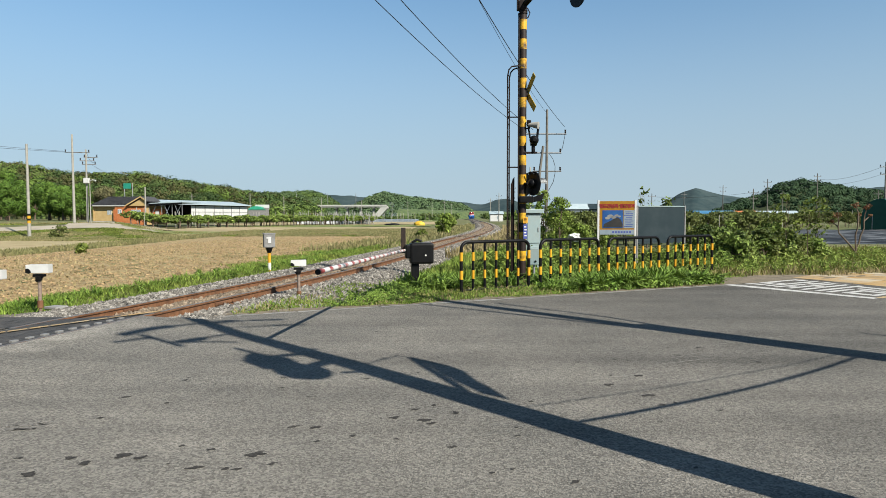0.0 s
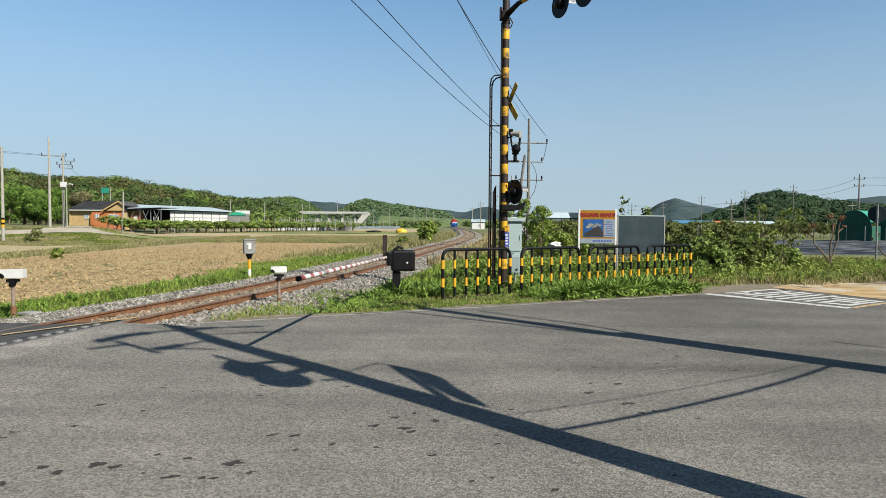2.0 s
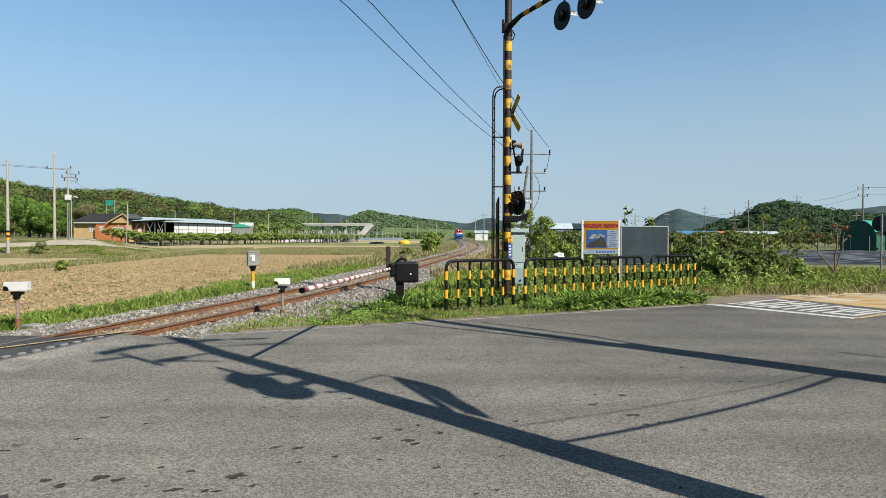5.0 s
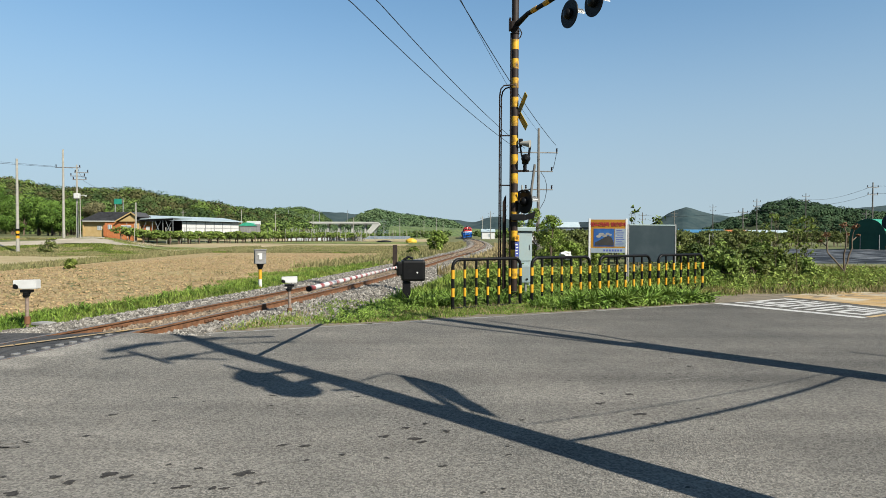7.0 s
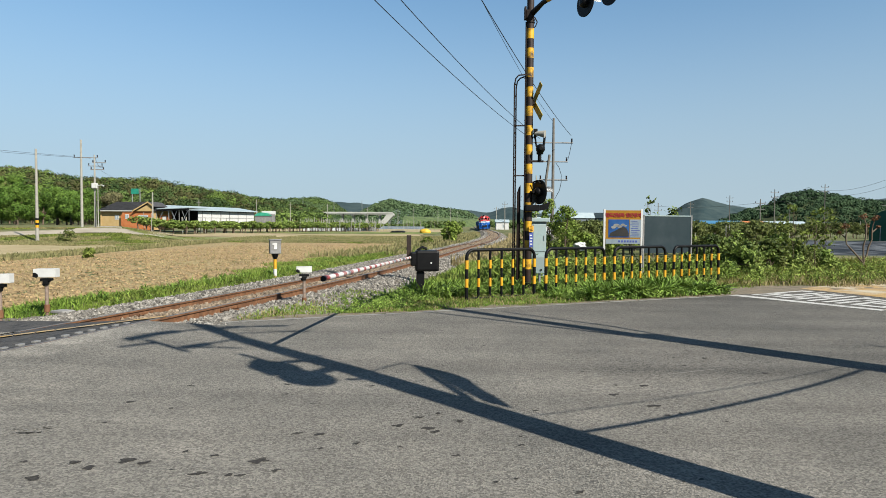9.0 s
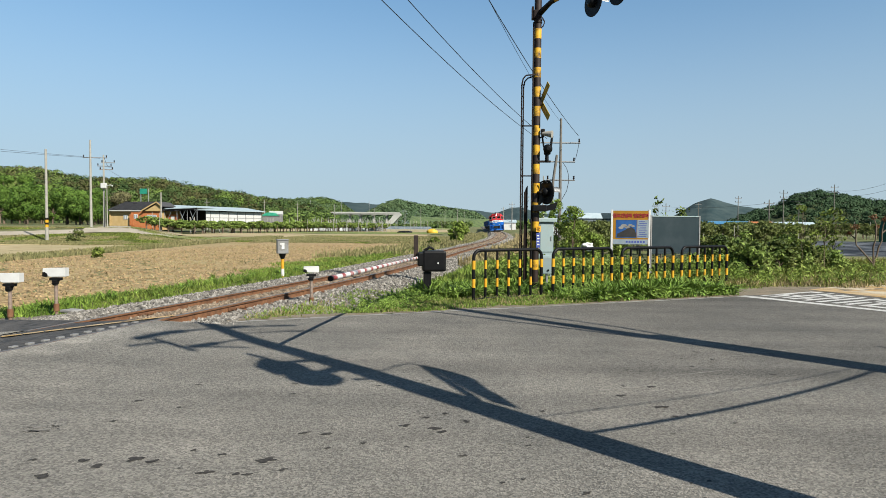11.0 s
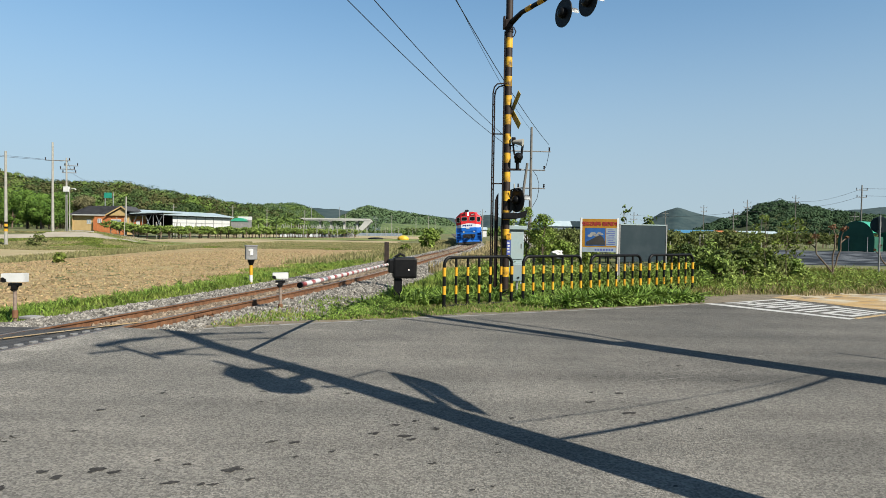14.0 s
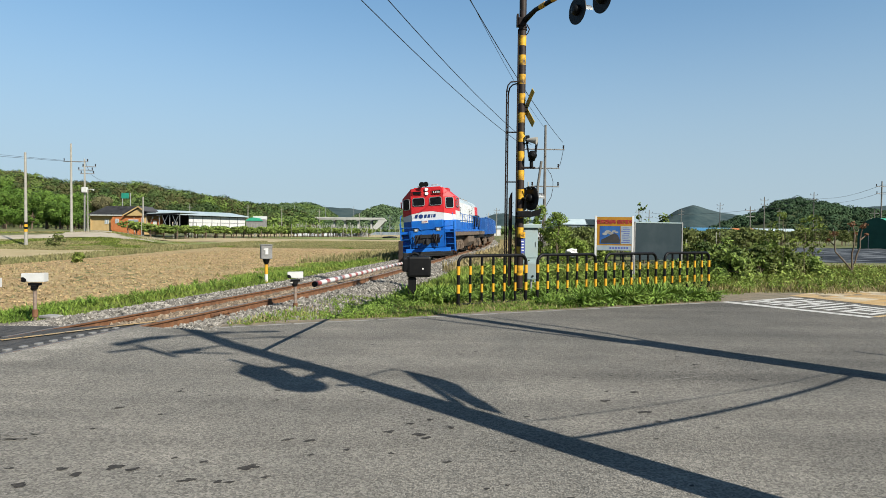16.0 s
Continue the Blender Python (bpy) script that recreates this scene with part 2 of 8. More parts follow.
CABINET = material("pale_grey_green_enamel", (0.27, 0.36, 0.37), (0.34, 0.43, 0.43), 3, 0.5, c3=(0.22, 0.24, 0.22), s3=3, k3=0.4)
WHITE = material("white_paint", (0.72, 0.72, 0.70), (0.82, 0.82, 0.80), 4, 0.5, c3=(0.55, 0.53, 0.48), s3=3, k3=0.4)
RED = material("red_paint", (0.30, 0.025, 0.025), (0.44, 0.07, 0.06), 9, 0.5, c3=(0.5, 0.4, 0.38), s3=9, k3=0.8)
ROAD_WHITE = material("worn_road_white", (0.60, 0.59, 0.55), (0.80, 0.79, 0.75), 12, 0.85, bump=0.3, bscale=80, c3=(0.30, 0.29, 0.27), s3=3, k3=0.5)
ROAD_YELLOW = material("worn_road_yellow", (0.54, 0.32, 0.085), (0.62, 0.48, 0.29), 1.3, 0.85, bump=0.3, bscale=80, c3=(0.25, 0.205, 0.15), s3=1.6, k3=0.85, stretch=(0.6, 1.3, 1))
ROAD_CREAM = material("worn_road_cream", (0.58, 0.47, 0.30), (0.66, 0.58, 0.43), 3, 0.85, c3=(0.36, 0.30, 0.22), s3=2.2, k3=0.8)
TAR = material("tar_stain", (0.022, 0.020, 0.018), (0.080, 0.072, 0.062), 45, 0.8, spec=0.2)
DUSTY_LINE = material("dusty_worn_line", (0.30, 0.29, 0.265), (0.46, 0.45, 0.41), 9, 0.9, c3=(0.24, 0.23, 0.21), s3=2, k3=0.9)
PALE_SCUFF = material("pale_scuff", (0.27, 0.255, 0.225), (0.38, 0.36, 0.32), 14, 0.9, c3=(0.25, 0.24, 0.22), s3=5, k3=0.8)
DIRT = material("grey_verge_dirt", (0.19, 0.15, 0.10), (0.32, 0.26, 0.185), 4, 0.95, bump=0.8, bscale=30, c3=(0.18, 0.17, 0.12), s3=1.5, k3=0.6)
TRELLIS_POST = material("pale_trellis_post", (0.34, 0.34, 0.32), (0.46, 0.45, 0.42), 3, 0.8)
POLE_DARK = material("dark_pole_concrete", (0.15, 0.14, 0.125), (0.23, 0.215, 0.19), 3, 0.9)
CABLE = material("black_cable", (0.012, 0.012, 0.014), (0.02, 0.02, 0.022), 5, 0.6)
LENS_DARK = material("dark_lens", (0.010, 0.008, 0.008), (0.018, 0.012, 0.012), 5, 0.15)
LOCO_RED = material("loco_red", (0.66, 0.018, 0.026), (0.78, 0.032, 0.040), 1.5, 0.45, spec=0.22, c3=(0.40, 0.05, 0.04), s3=2, k3=0.4)
LOCO_BLUE = material("loco_blue", (0.006, 0.125, 0.54), (0.015, 0.185, 0.66), 1.5, 0.45, spec=0.2, c3=(0.02, 0.08, 0.28), s3=2, k3=0.4)
NAVY = material("navy_print", (0.008, 0.035, 0.16), (0.014, 0.05, 0.20), 3, 0.5)
LOCO_WHITE = material("loco_white", (0.78, 0.80, 0.80), (0.90, 0.91, 0.90), 2, 0.45, c3=(0.55, 0.53, 0.48), s3=2, k3=0.4)
BOGIE = material("dusty_brown_bogie", (0.10, 0.072, 0.05), (0.23, 0.17, 0.125), 4, 0.85, bump=0.3, bscale=20)
UNDERFRAME = material("black_underframe", (0.012, 0.012, 0.013), (0.03, 0.028, 0.026), 4, 0.7)
WAGON_BLUE = material("wagon_blue", (0.02, 0.10, 0.36), (0.03, 0.15, 0.46), 1.5, 0.5, c3=(0.05, 0.07, 0.18), s3=1, k3=0.5)
GLASS_DARK = material("dark_cab_glass", (0.004, 0.005, 0.006), (0.008, 0.010, 0.012), 3, 0.12, spec=0.14)
LOCO_PALE = material("loco_pale_blue_roof", (0.45, 0.55, 0.60), (0.55, 0.63, 0.66), 2, 0.5, c3=(0.35, 0.36, 0.35), s3=2, k3=0.5)
BOARD_YELLOW = material("board_yellow", (0.34, 0.155, 0.006), (0.41, 0.195, 0.010), 3, 0.6, spec=0.2)
PICTURE_BLUE = material("faded_print_blue", (0.012, 0.065, 0.24), (0.025, 0.12, 0.34), 3, 0.8, spec=0.2)
RED_DARK = material("dark_red_print", (0.26, 0.012, 0.010), (0.34, 0.02, 0.015), 3, 0.6)
SLATE = material("slate_green_panel", (0.010, 0.027, 0.036), (0.016, 0.035, 0.043), 1.5, 0.8, spec=0.25, c3=(0.05, 0.07, 0.08), s3=1.0, k3=0.5)
PRINT_WHITE = material("weathered_print_white", (0.24, 0.30, 0.35), (0.32, 0.38, 0.42), 3, 0.7, spec=0.2)
NOTICE_BLUE = material("printed_blue", (0.04, 0.07, 0.30), (0.08, 0.11, 0.38), 4, 0.7)
RUST_POST = material("rusty_pipe", (0.22, 0.15, 0.11), (0.36, 0.29, 0.24), 12, 0.8, c3=(0.16, 0.07, 0.03), s3=4, k3=0.8)
BOX_GREY = material("weathered_grey_paint", (0.22, 0.22, 0.22), (0.34, 0.34, 0.33), 8, 0.6, c3=(0.16, 0.14, 0.12), s3=5)
WOOD_DARK = material("dark_wood_crowns", (0.042, 0.078, 0.026), (0.080, 0.125, 0.04), 0.05, 0.9, per_piece=-0.12, trans=0.1, spec=0.1)
WOOD_BROWN = material("brown_wood_crowns", (0.082, 0.085, 0.034), (0.13, 0.128, 0.05), 0.05, 0.9, per_piece=-0.12, trans=0.1, spec=0.1)
WOOD_LIGHT = material("light_wood_crowns", (0.14, 0.22, 0.045), (0.21, 0.30, 0.07), 0.05, 0.9, per_piece=-0.12, trans=0.12, spec=0.1)
# leaf colour softened to carry some haze
LEAF_MID = material("hazed_wood_leaves", (0.085, 0.145, 0.068), (0.14, 0.205, 0.09), 0.02, 0.95, per_piece=-0.1, spec=0.1)
LEAF_MID_DARK = material("dark_hill_leaves", (0.040, 0.078, 0.038), (0.070, 0.120, 0.056), 0.02, 0.95, per_piece=-0.08, spec=0.1)
LEAF_ORCHARD = material("orchard_leaves", (0.125, 0.205, 0.036), (0.31, 0.39, 0.09), 0.8, 0.7, spec=0.15, per_piece=-0.5, trans=0.16)
LEAF_HEDGE = material("hedge_leaves", (0.07, 0.12, 0.021), (0.19, 0.24, 0.05), 0.9, 0.65, spec=0.2, per_piece=-0.5, trans=0.2, c3=(0.20, 0.13, 0.06), s3=0.8, k3=0.4)
LEAF_VINE = material("young_vine_leaves", (0.12, 0.16, 0.045), (0.23, 0.25, 0.08), 0.6, 0.6, per_piece=-0.35, trans=0.3, spec=0.1)
RED_BUD = material("reddish_buds", (0.20, 0.075, 0.035), (0.30, 0.15, 0.06), 3, 0.7, per_piece=-0.3, trans=0.2)
STRAW_GREEN = material("half_dry_grass", (0.24, 0.25, 0.09), (0.40, 0.34, 0.16), 0.5, 0.8, per_piece=-0.3, trans=0.25)
EMBANK = material("embankment_grass", (0.08, 0.125, 0.045), (0.14, 0.185, 0.068), 0.12, 1.0, c3=(0.05, 0.075, 0.04), s3=0.3, k3=0.8, stretch=(0.5, 1, 2.5))
TAN = material("tan_render", (0.52, 0.36, 0.15), (0.60, 0.43, 0.20), 1.0, 0.85)
ORANGE = material("orange_brick_render", (0.50, 0.15, 0.045), (0.58, 0.22, 0.08), 2.0, 0.85)
ROOF = material("dark_shingle_roof", (0.055, 0.055, 0.06), (0.10, 0.10, 0.105), 2.5, 0.85, bump=0.3, bscale=6)
METAL_ROOF = material("pale_metal_roof", (0.42, 0.52, 0.56), (0.52, 0.61, 0.64), 0.6, 0.55)
BLUE_ROOF = material("blue_metal_roof", (0.06, 0.22, 0.40), (0.10, 0.28, 0.46), 0.6, 0.55)
GREEN_SHEET = material("green_cover_sheet", (0.03, 0.34, 0.21), (0.06, 0.44, 0.28), 0.8, 0.5)
GREEN_DARK = material("dark_green_net", (0.014, 0.10, 0.065), (0.022, 0.13, 0.085), 0.8, 0.7)
SIGN_GREEN = material("road_sign_green", (0.02, 0.26, 0.18), (0.03, 0.32, 0.22), 0.8, 0.5)
PALE_CONCRETE = material("pale_bridge_concrete", (0.50, 0.50, 0.46), (0.60, 0.60, 0.55), 0.2, 0.9)
PALE_GLASS = material("pale_reflecting_glass", (0.30, 0.36, 0.38), (0.45, 0.50, 0.52), 0.8, 0.12)
PLASTIC = material("pale_plastic_film", (0.55, 0.57, 0.56), (0.66, 0.68, 0.66), 0.6, 0.4)
PLASTIC_GREY = material("grey_plastic_film", (0.15, 0.18, 0.20), (0.26, 0.30, 0.32), 0.6, 0.4)
YELLOW_TARP = material("yellow_tarpaulin", (0.75, 0.45, 0.03), (0.85, 0.55, 0.06), 1.0, 0.6)
MULCH = material("black_mulch_film", (0.012, 0.014, 0.016), (0.17, 0.18, 0.19), 1.6, 0.6, lo=0.44, hi=0.60, bump=0.8, bscale=2.0, c3=(0.022, 0.024, 0.026), s3=0.6, k3=0.8, stretch=(0.25, 1.8, 1))
FARM_LANE = material("pale_dirt_lane", (0.42, 0.36, 0.27), (0.52, 0.46, 0.36), 0.8, 0.95)


def glow_material(name, colour, strength):
    m = bpy.data.materials.new(name)
    m.use_nodes = True
    b = m.node_tree.nodes["Principled BSDF"]
    b.inputs["Base Color"].default_value = (0.8, 0.8, 0.8, 1)
    b.inputs["Emission Color"].default_value = (*colour, 1)
    b.inputs["Emission Strength"].default_value = strength
    return m


HEADLIGHT = glow_material("lit_headlight", (1.0, 0.95, 0.88), 3.0)

# ---------------------------------------------------------------- mesh helpers
def part(name, bm, mat, parent=None, label="", smooth=False):
    me = bpy.data.meshes.new(name)
    bm.normal_update()
    bm.to_mesh(me)
    bm.free()
    for m in (mat if isinstance(mat, (list, tuple)) else [mat]):
        me.materials.append(m)
    if smooth:
        me.polygons.foreach_set("use_smooth", [True] * len(me.polygons))
    ob = new(name, me)
    if parent:
        ob.parent = parent
    if label:
        ob["label"] = label
    return ob


def thing(name, m, label, category, group="", kind=""):
    ob = new(name)
    ob.matrix_world = m
    return tagged(ob, label, category, group, kind)


def solid(name, verts, faces, mats, parent=None, label="", idx=None, smooth=False):
    """One mesh from computed vertices and faces."""
    me = bpy.data.meshes.new(name)
    me.from_pydata([tuple(v) for v in verts], [], [tuple(f) for f in faces])
    for m in (mats if isinstance(mats, (list, tuple)) else [mats]):
        me.materials.append(m)
    if idx is not None:
        me.polygons.foreach_set("material_index", [int(i) for i in idx])
    if smooth:
        me.polygons.foreach_set("use_smooth", [True] * len(me.polygons))
    me.update()
    ob = new(name, me)
    if parent:
        ob.parent = parent
    if label:
        ob["label"] = label
    return ob


def box(bm, c, s, rz=0.0, bevel=0.0, rx=0.0, ry=0.0, mi=0):
    m = Matrix.Translation(c) @ Euler((radians(rx), radians(ry), radians(rz))).to_matrix().to_4x4() @ Matrix.Diagonal((*s, 1))
    r = bmesh.ops.create_cube(bm, size=1, matrix=m)
    fs = {f for v in r["verts"] for f in v.link_faces}
    for f in fs:
        f.material_index = mi
    if bevel:
        es = {e for v in r["verts"] for e in v.link_edges}
        out = bmesh.ops.bevel(bm, geom=list(es), offset=bevel, segments=2, affect="EDGES", profile=0.6)
        for f in out["faces"]:
            f.material_index = mi
    return bm


def tube(bm, pts, r, seg=8, mi=0, caps=True):
    """A round bar along points; r is one radius or one for each point."""
    pts = [Vector(p) for p in pts]
    rs = r if isinstance(r, (list, tuple)) else [r] * len(pts)
    rings = []
    side = None
    for i, p in enumerate(pts):
        a, z = pts[max(0, i - 1)], pts[min(len(pts) - 1, i + 1)]
        d = (z - a).normalized()
        if side is None or abs(side.dot(d)) > 0.95:
            side = d.orthogonal().normalized()
        side = (side - d * side.dot(d)).normalized()
        up = d.cross(side)
        rings.append([bm.verts.new(p + (side * math.cos(k * 2 * math.pi / seg) + up * math.sin(k * 2 * math.pi / seg)) * rs[i]) for k in range(seg)])
    for a, z in zip(rings, rings[1:]):
        for k in range(seg):
            f = bm.faces.new((a[k], a[(k + 1) % seg], z[(k + 1) % seg], z[k]))
            f.material_index, f.smooth = mi, True
    if caps:
        for ring in (rings[0][::-1], rings[-1]):      # corners of their own, so that the edge stays crisp
            bm.faces.new([bm.verts.new(v.co) for v in ring]).material_index = mi
    return bm


def plate(bm, outline, depth, axis="y", at=0.0, mi=0):
    """A flat outline in two axes, given thickness along the third."""
    def put(a, b, c):
        return {"y": (a, c, b), "x": (c, a, b), "z": (a, b, c)}[axis]
    lo = [bm.verts.new(put(a, b, at)) for a, b in outline]
    hi = [bm.verts.new(put(a, b, at + depth)) for a, b in outline]
    n = len(outline)
    fs = [bm.faces.new(lo[::-1]), bm.faces.new(hi)]
    for i in range(n):
        fs.append(bm.faces.new((lo[i], lo[(i + 1) % n], hi[(i + 1) % n], hi[i])))
    for f in fs:
        f.material_index = mi
    bmesh.ops.recalc_face_normals(bm, faces=fs)
    return bm


def B():
    return bmesh.new()


def smooth_step(v):
    v = min(1.0, max(0.0, v))
    return v * v * (3 - 2 * v)


# ---------------------------------------------------------------- the track's line and the lie of the land
TRACK = [(-9.3, -6), (-5.36, 10.34), (-3.6, 18.45), (-2.08, 28), (-0.48, 40), (2.35, 60), (4.3, 80), (5.7, 100), (6.9, 130),
         (7.8, 180), (9.1, 250), (11.3, 350), (14.6, 500), (19.0, 700)]
TX, TY = np.array([p[0] for p in TRACK]), np.array([p[1] for p in TRACK])
TS = np.gradient(TX, TY)
CANT = 0.05                          # half of the height by which the outer rail lies above the inner one


def track_x(y):
    i = int(min(max(np.searchsorted(TY, y) - 1, 0), len(TY) - 2))
    h = TY[i + 1] - TY[i]
    t = (y - TY[i]) / h
    return ((2 * t ** 3 - 3 * t ** 2 + 1) * TX[i] + (t ** 3 - 2 * t ** 2 + t) * h * TS[i]
            + (-2 * t ** 3 + 3 * t ** 2) * TX[i + 1] + (t ** 3 - t ** 2) * h * TS[i + 1])


def track_frame(y):
    """A place on the track's centre line with its forward and right-hand directions."""
    s = (track_x(y + 0.5) - track_x(y - 0.5))
    f = Vector((s, 1, 0)).normalized()
    return Vector((track_x(y), y, 0.05)), f, Vector((f.y, -f.x, 0))


ROAD_A, ROAD_DIR = Vector((-3.91, 10.32)), Vector((0.905, 0.425)).normalized()
ROAD_N = Vector((-ROAD_DIR.y, ROAD_DIR.x))


def past_road(x, y):
    return (Vector((x, y)) - ROAD_A).dot(ROAD_N)


def land(x, y):
    """The height of the ground."""
    s = past_road(x, y)
    d = (x - track_x(max(-6, min(690, y)))) * 0.98
    h = -0.03
    if s > 0:
        h -= 0.32 * smooth_step((-d - 2.6) / 2.0) * smooth_step(s / 2.5)
        h -= 0.22 * smooth_step((d - 4.0) / 4.0) * smooth_step((s - 4.5) / 4)
        h += 1.25 * smooth_step((y - 58) / 16) * smooth_step((-0.43 - x / max(y, 1)) / 0.11)
        h -= 0.5 * (1 - smooth_step((abs(d) - 2.0) / 1.3)) * smooth_step((s - 0.1) / 0.5)
    return h


BED = ((-3.3, -2.15, -1.6, -0.75, 0, 0.75, 1.6, 2.1, 3.3), (-0.44, -0.12, -0.07, -0.125, -0.095, -0.04, -0.015, -0.09, -0.40))


def surface(x, y):
    """The height of ground or ballast, whichever lies on top."""
    h = land(x, y)
    if 10 < y < 690:
        o = (x - track_x(y)) * 0.975
        if abs(o) < 3.2:
            h = max(h, float(np.interp(o, *BED)))
    return h


# ---------------------------------------------------------------- ground, road, fields
def make_ground():
    radii = [0.0] + [1.6 * 1.045 ** k for k in range(60)]
    radii += [radii[-1] * 1.09 ** k for k in range(1, 53)]
    radii = [r for r in radii if r < 4400] + [4400]
    # directions: fine ahead, coarse behind
    ang = [radians(a) for a in np.concatenate([np.arange(40, 140, 0.6), np.arange(140, 400, 4.0)])]
    n = len(ang)
    verts, faces = [(0, 0, land(0, 0))], []
    for r in radii[1:]:
        for a in ang:
            x, y = r * math.cos(a), r * math.sin(a)
            verts.append((x, y, land(x, y) if r < 600 else -0.35 + 0.0 * r))
    for k in range(n):
        faces.append((0, 1 + k, 1 + (k + 1) % n))
    for i in range(len(radii) - 2):
        a, b = 1 + i * n, 1 + (i + 1) * n
        for k in range(n):
            faces.append((a + k, b + k, b + (k + 1) % n, a + (k + 1) % n))
    tagged(solid("ground", verts, faces, GROUND, smooth=True), "rough meadow of green and dry grass", "ground", kind="structure")


def sheet(name, us, vs, place, mat, label, category, thick=0.0, jitter=0.0, kind="structure", smooth=True):
    """A draped sheet over two ranges; place(u, v) gives x, y and the height over the ground."""
    verts, faces = [], []
    for u in us:
        for v in vs:
            x, y, z = place(u, v)
            verts.append((x, y, z + random.uniform(-jitter, jitter)))
    n = len(vs)
    for i in range(len(us) - 1):
        for j in range(n - 1):
            faces.append((i * n + j, (i + 1) * n + j, (i + 1) * n + j + 1, i * n + j + 1))
    ob = solid(name, verts, faces, mat, smooth=smooth)
    return tagged(ob, label, category, kind=kind)


def road_point(u, v, z=0.0):
    """u metres along the road, v metres beyond its far edge (negative: towards the camera)."""
    p = ROAD_A + ROAD_DIR * u + ROAD_N * v
    return p.x, p.y, z


def wobble(u, s=1.0):
    return 0.10 * math.sin(u * 1.7 * s) + 0.06 * math.sin(u * 4.3 * s + 1) + 0.03 * math.sin(u * 11.0 * s + 2)


def make_road():
    us = [-40 + 0.5 * i for i in range(240)]
    vs = [0, -0.3, -1, -2, -3, -4.5, -6, -8, -10, -12, -14, -17]
    def place(u, v):
        vv = v + (wobble(u) * 0.6 if v == 0 else 0)
        crown = 0.0
        return road_point(u, vv, crown)
    sheet("road", us, vs, place, ASPHALT, "grey worn asphalt road with tar spots", "road")
    # white edge line along the far side
    bm = B()
    u = -0.2
    while u < 11.4:
        L = random.uniform(0.5, 1.0)
        a, b = u, min(11.4, u + L - random.uniform(0.0, 0.06))
        q = [road_point(a, -0.16 + random.uniform(-.015, .015), 0.004), road_point(b, -0.16 + random.uniform(-.015, .015), 0.004),
             road_point(b, -0.05, 0.004), road_point(a, -0.05, 0.004)]
        bm.faces.new([bm.verts.new(p) for p in q])
        u += L
    tagged(part("edge_line", bm, DUSTY_LINE), "worn white line along the road edge", "road marking", kind="structure")


def make_dirt_margin():
    """Bare dirt and grit between asphalt and grass."""
    def place(u, v):
        w = 0.26 + 0.16 * abs(math.sin(u * 0.9)) + 0.10 * abs(math.sin(u * 3.1 + 1)) + 1.15 * smooth_step((u - 10.3) / 1.0) * smooth_step((16.5 - u) / 2.5)
        s = -0.07 + 0.05 * math.sin(u * 5.0) + v * w
        x, y, _ = road_point(u, s)
        return x, y, max(surface(x, y), -0.02) + 0.024 - 0.012 * v
    sheet("dirt_margin", [0.1 + i * 0.2 for i in range(190)], [0, 0.3, 0.6, 0.8, 1.0], place, DIRT, "bare dirt and grit along the road edge", "dirt", jitter=0.008)


def flat_strip(bm, pts, z=0.005, mi=0):
    f = bm.faces.new([bm.verts.new((p[0], p[1], z)) for p in pts])
    f.material_index = mi
    if f.normal.z < 0 or True:
        f.normal_update()
        if f.normal.z < 0:
            f.normal_flip()


def lerp2(a, b, t):
    return (a[0] + (b[0] - a[0]) * t, a[1] + (b[1] - a[1]) * t)


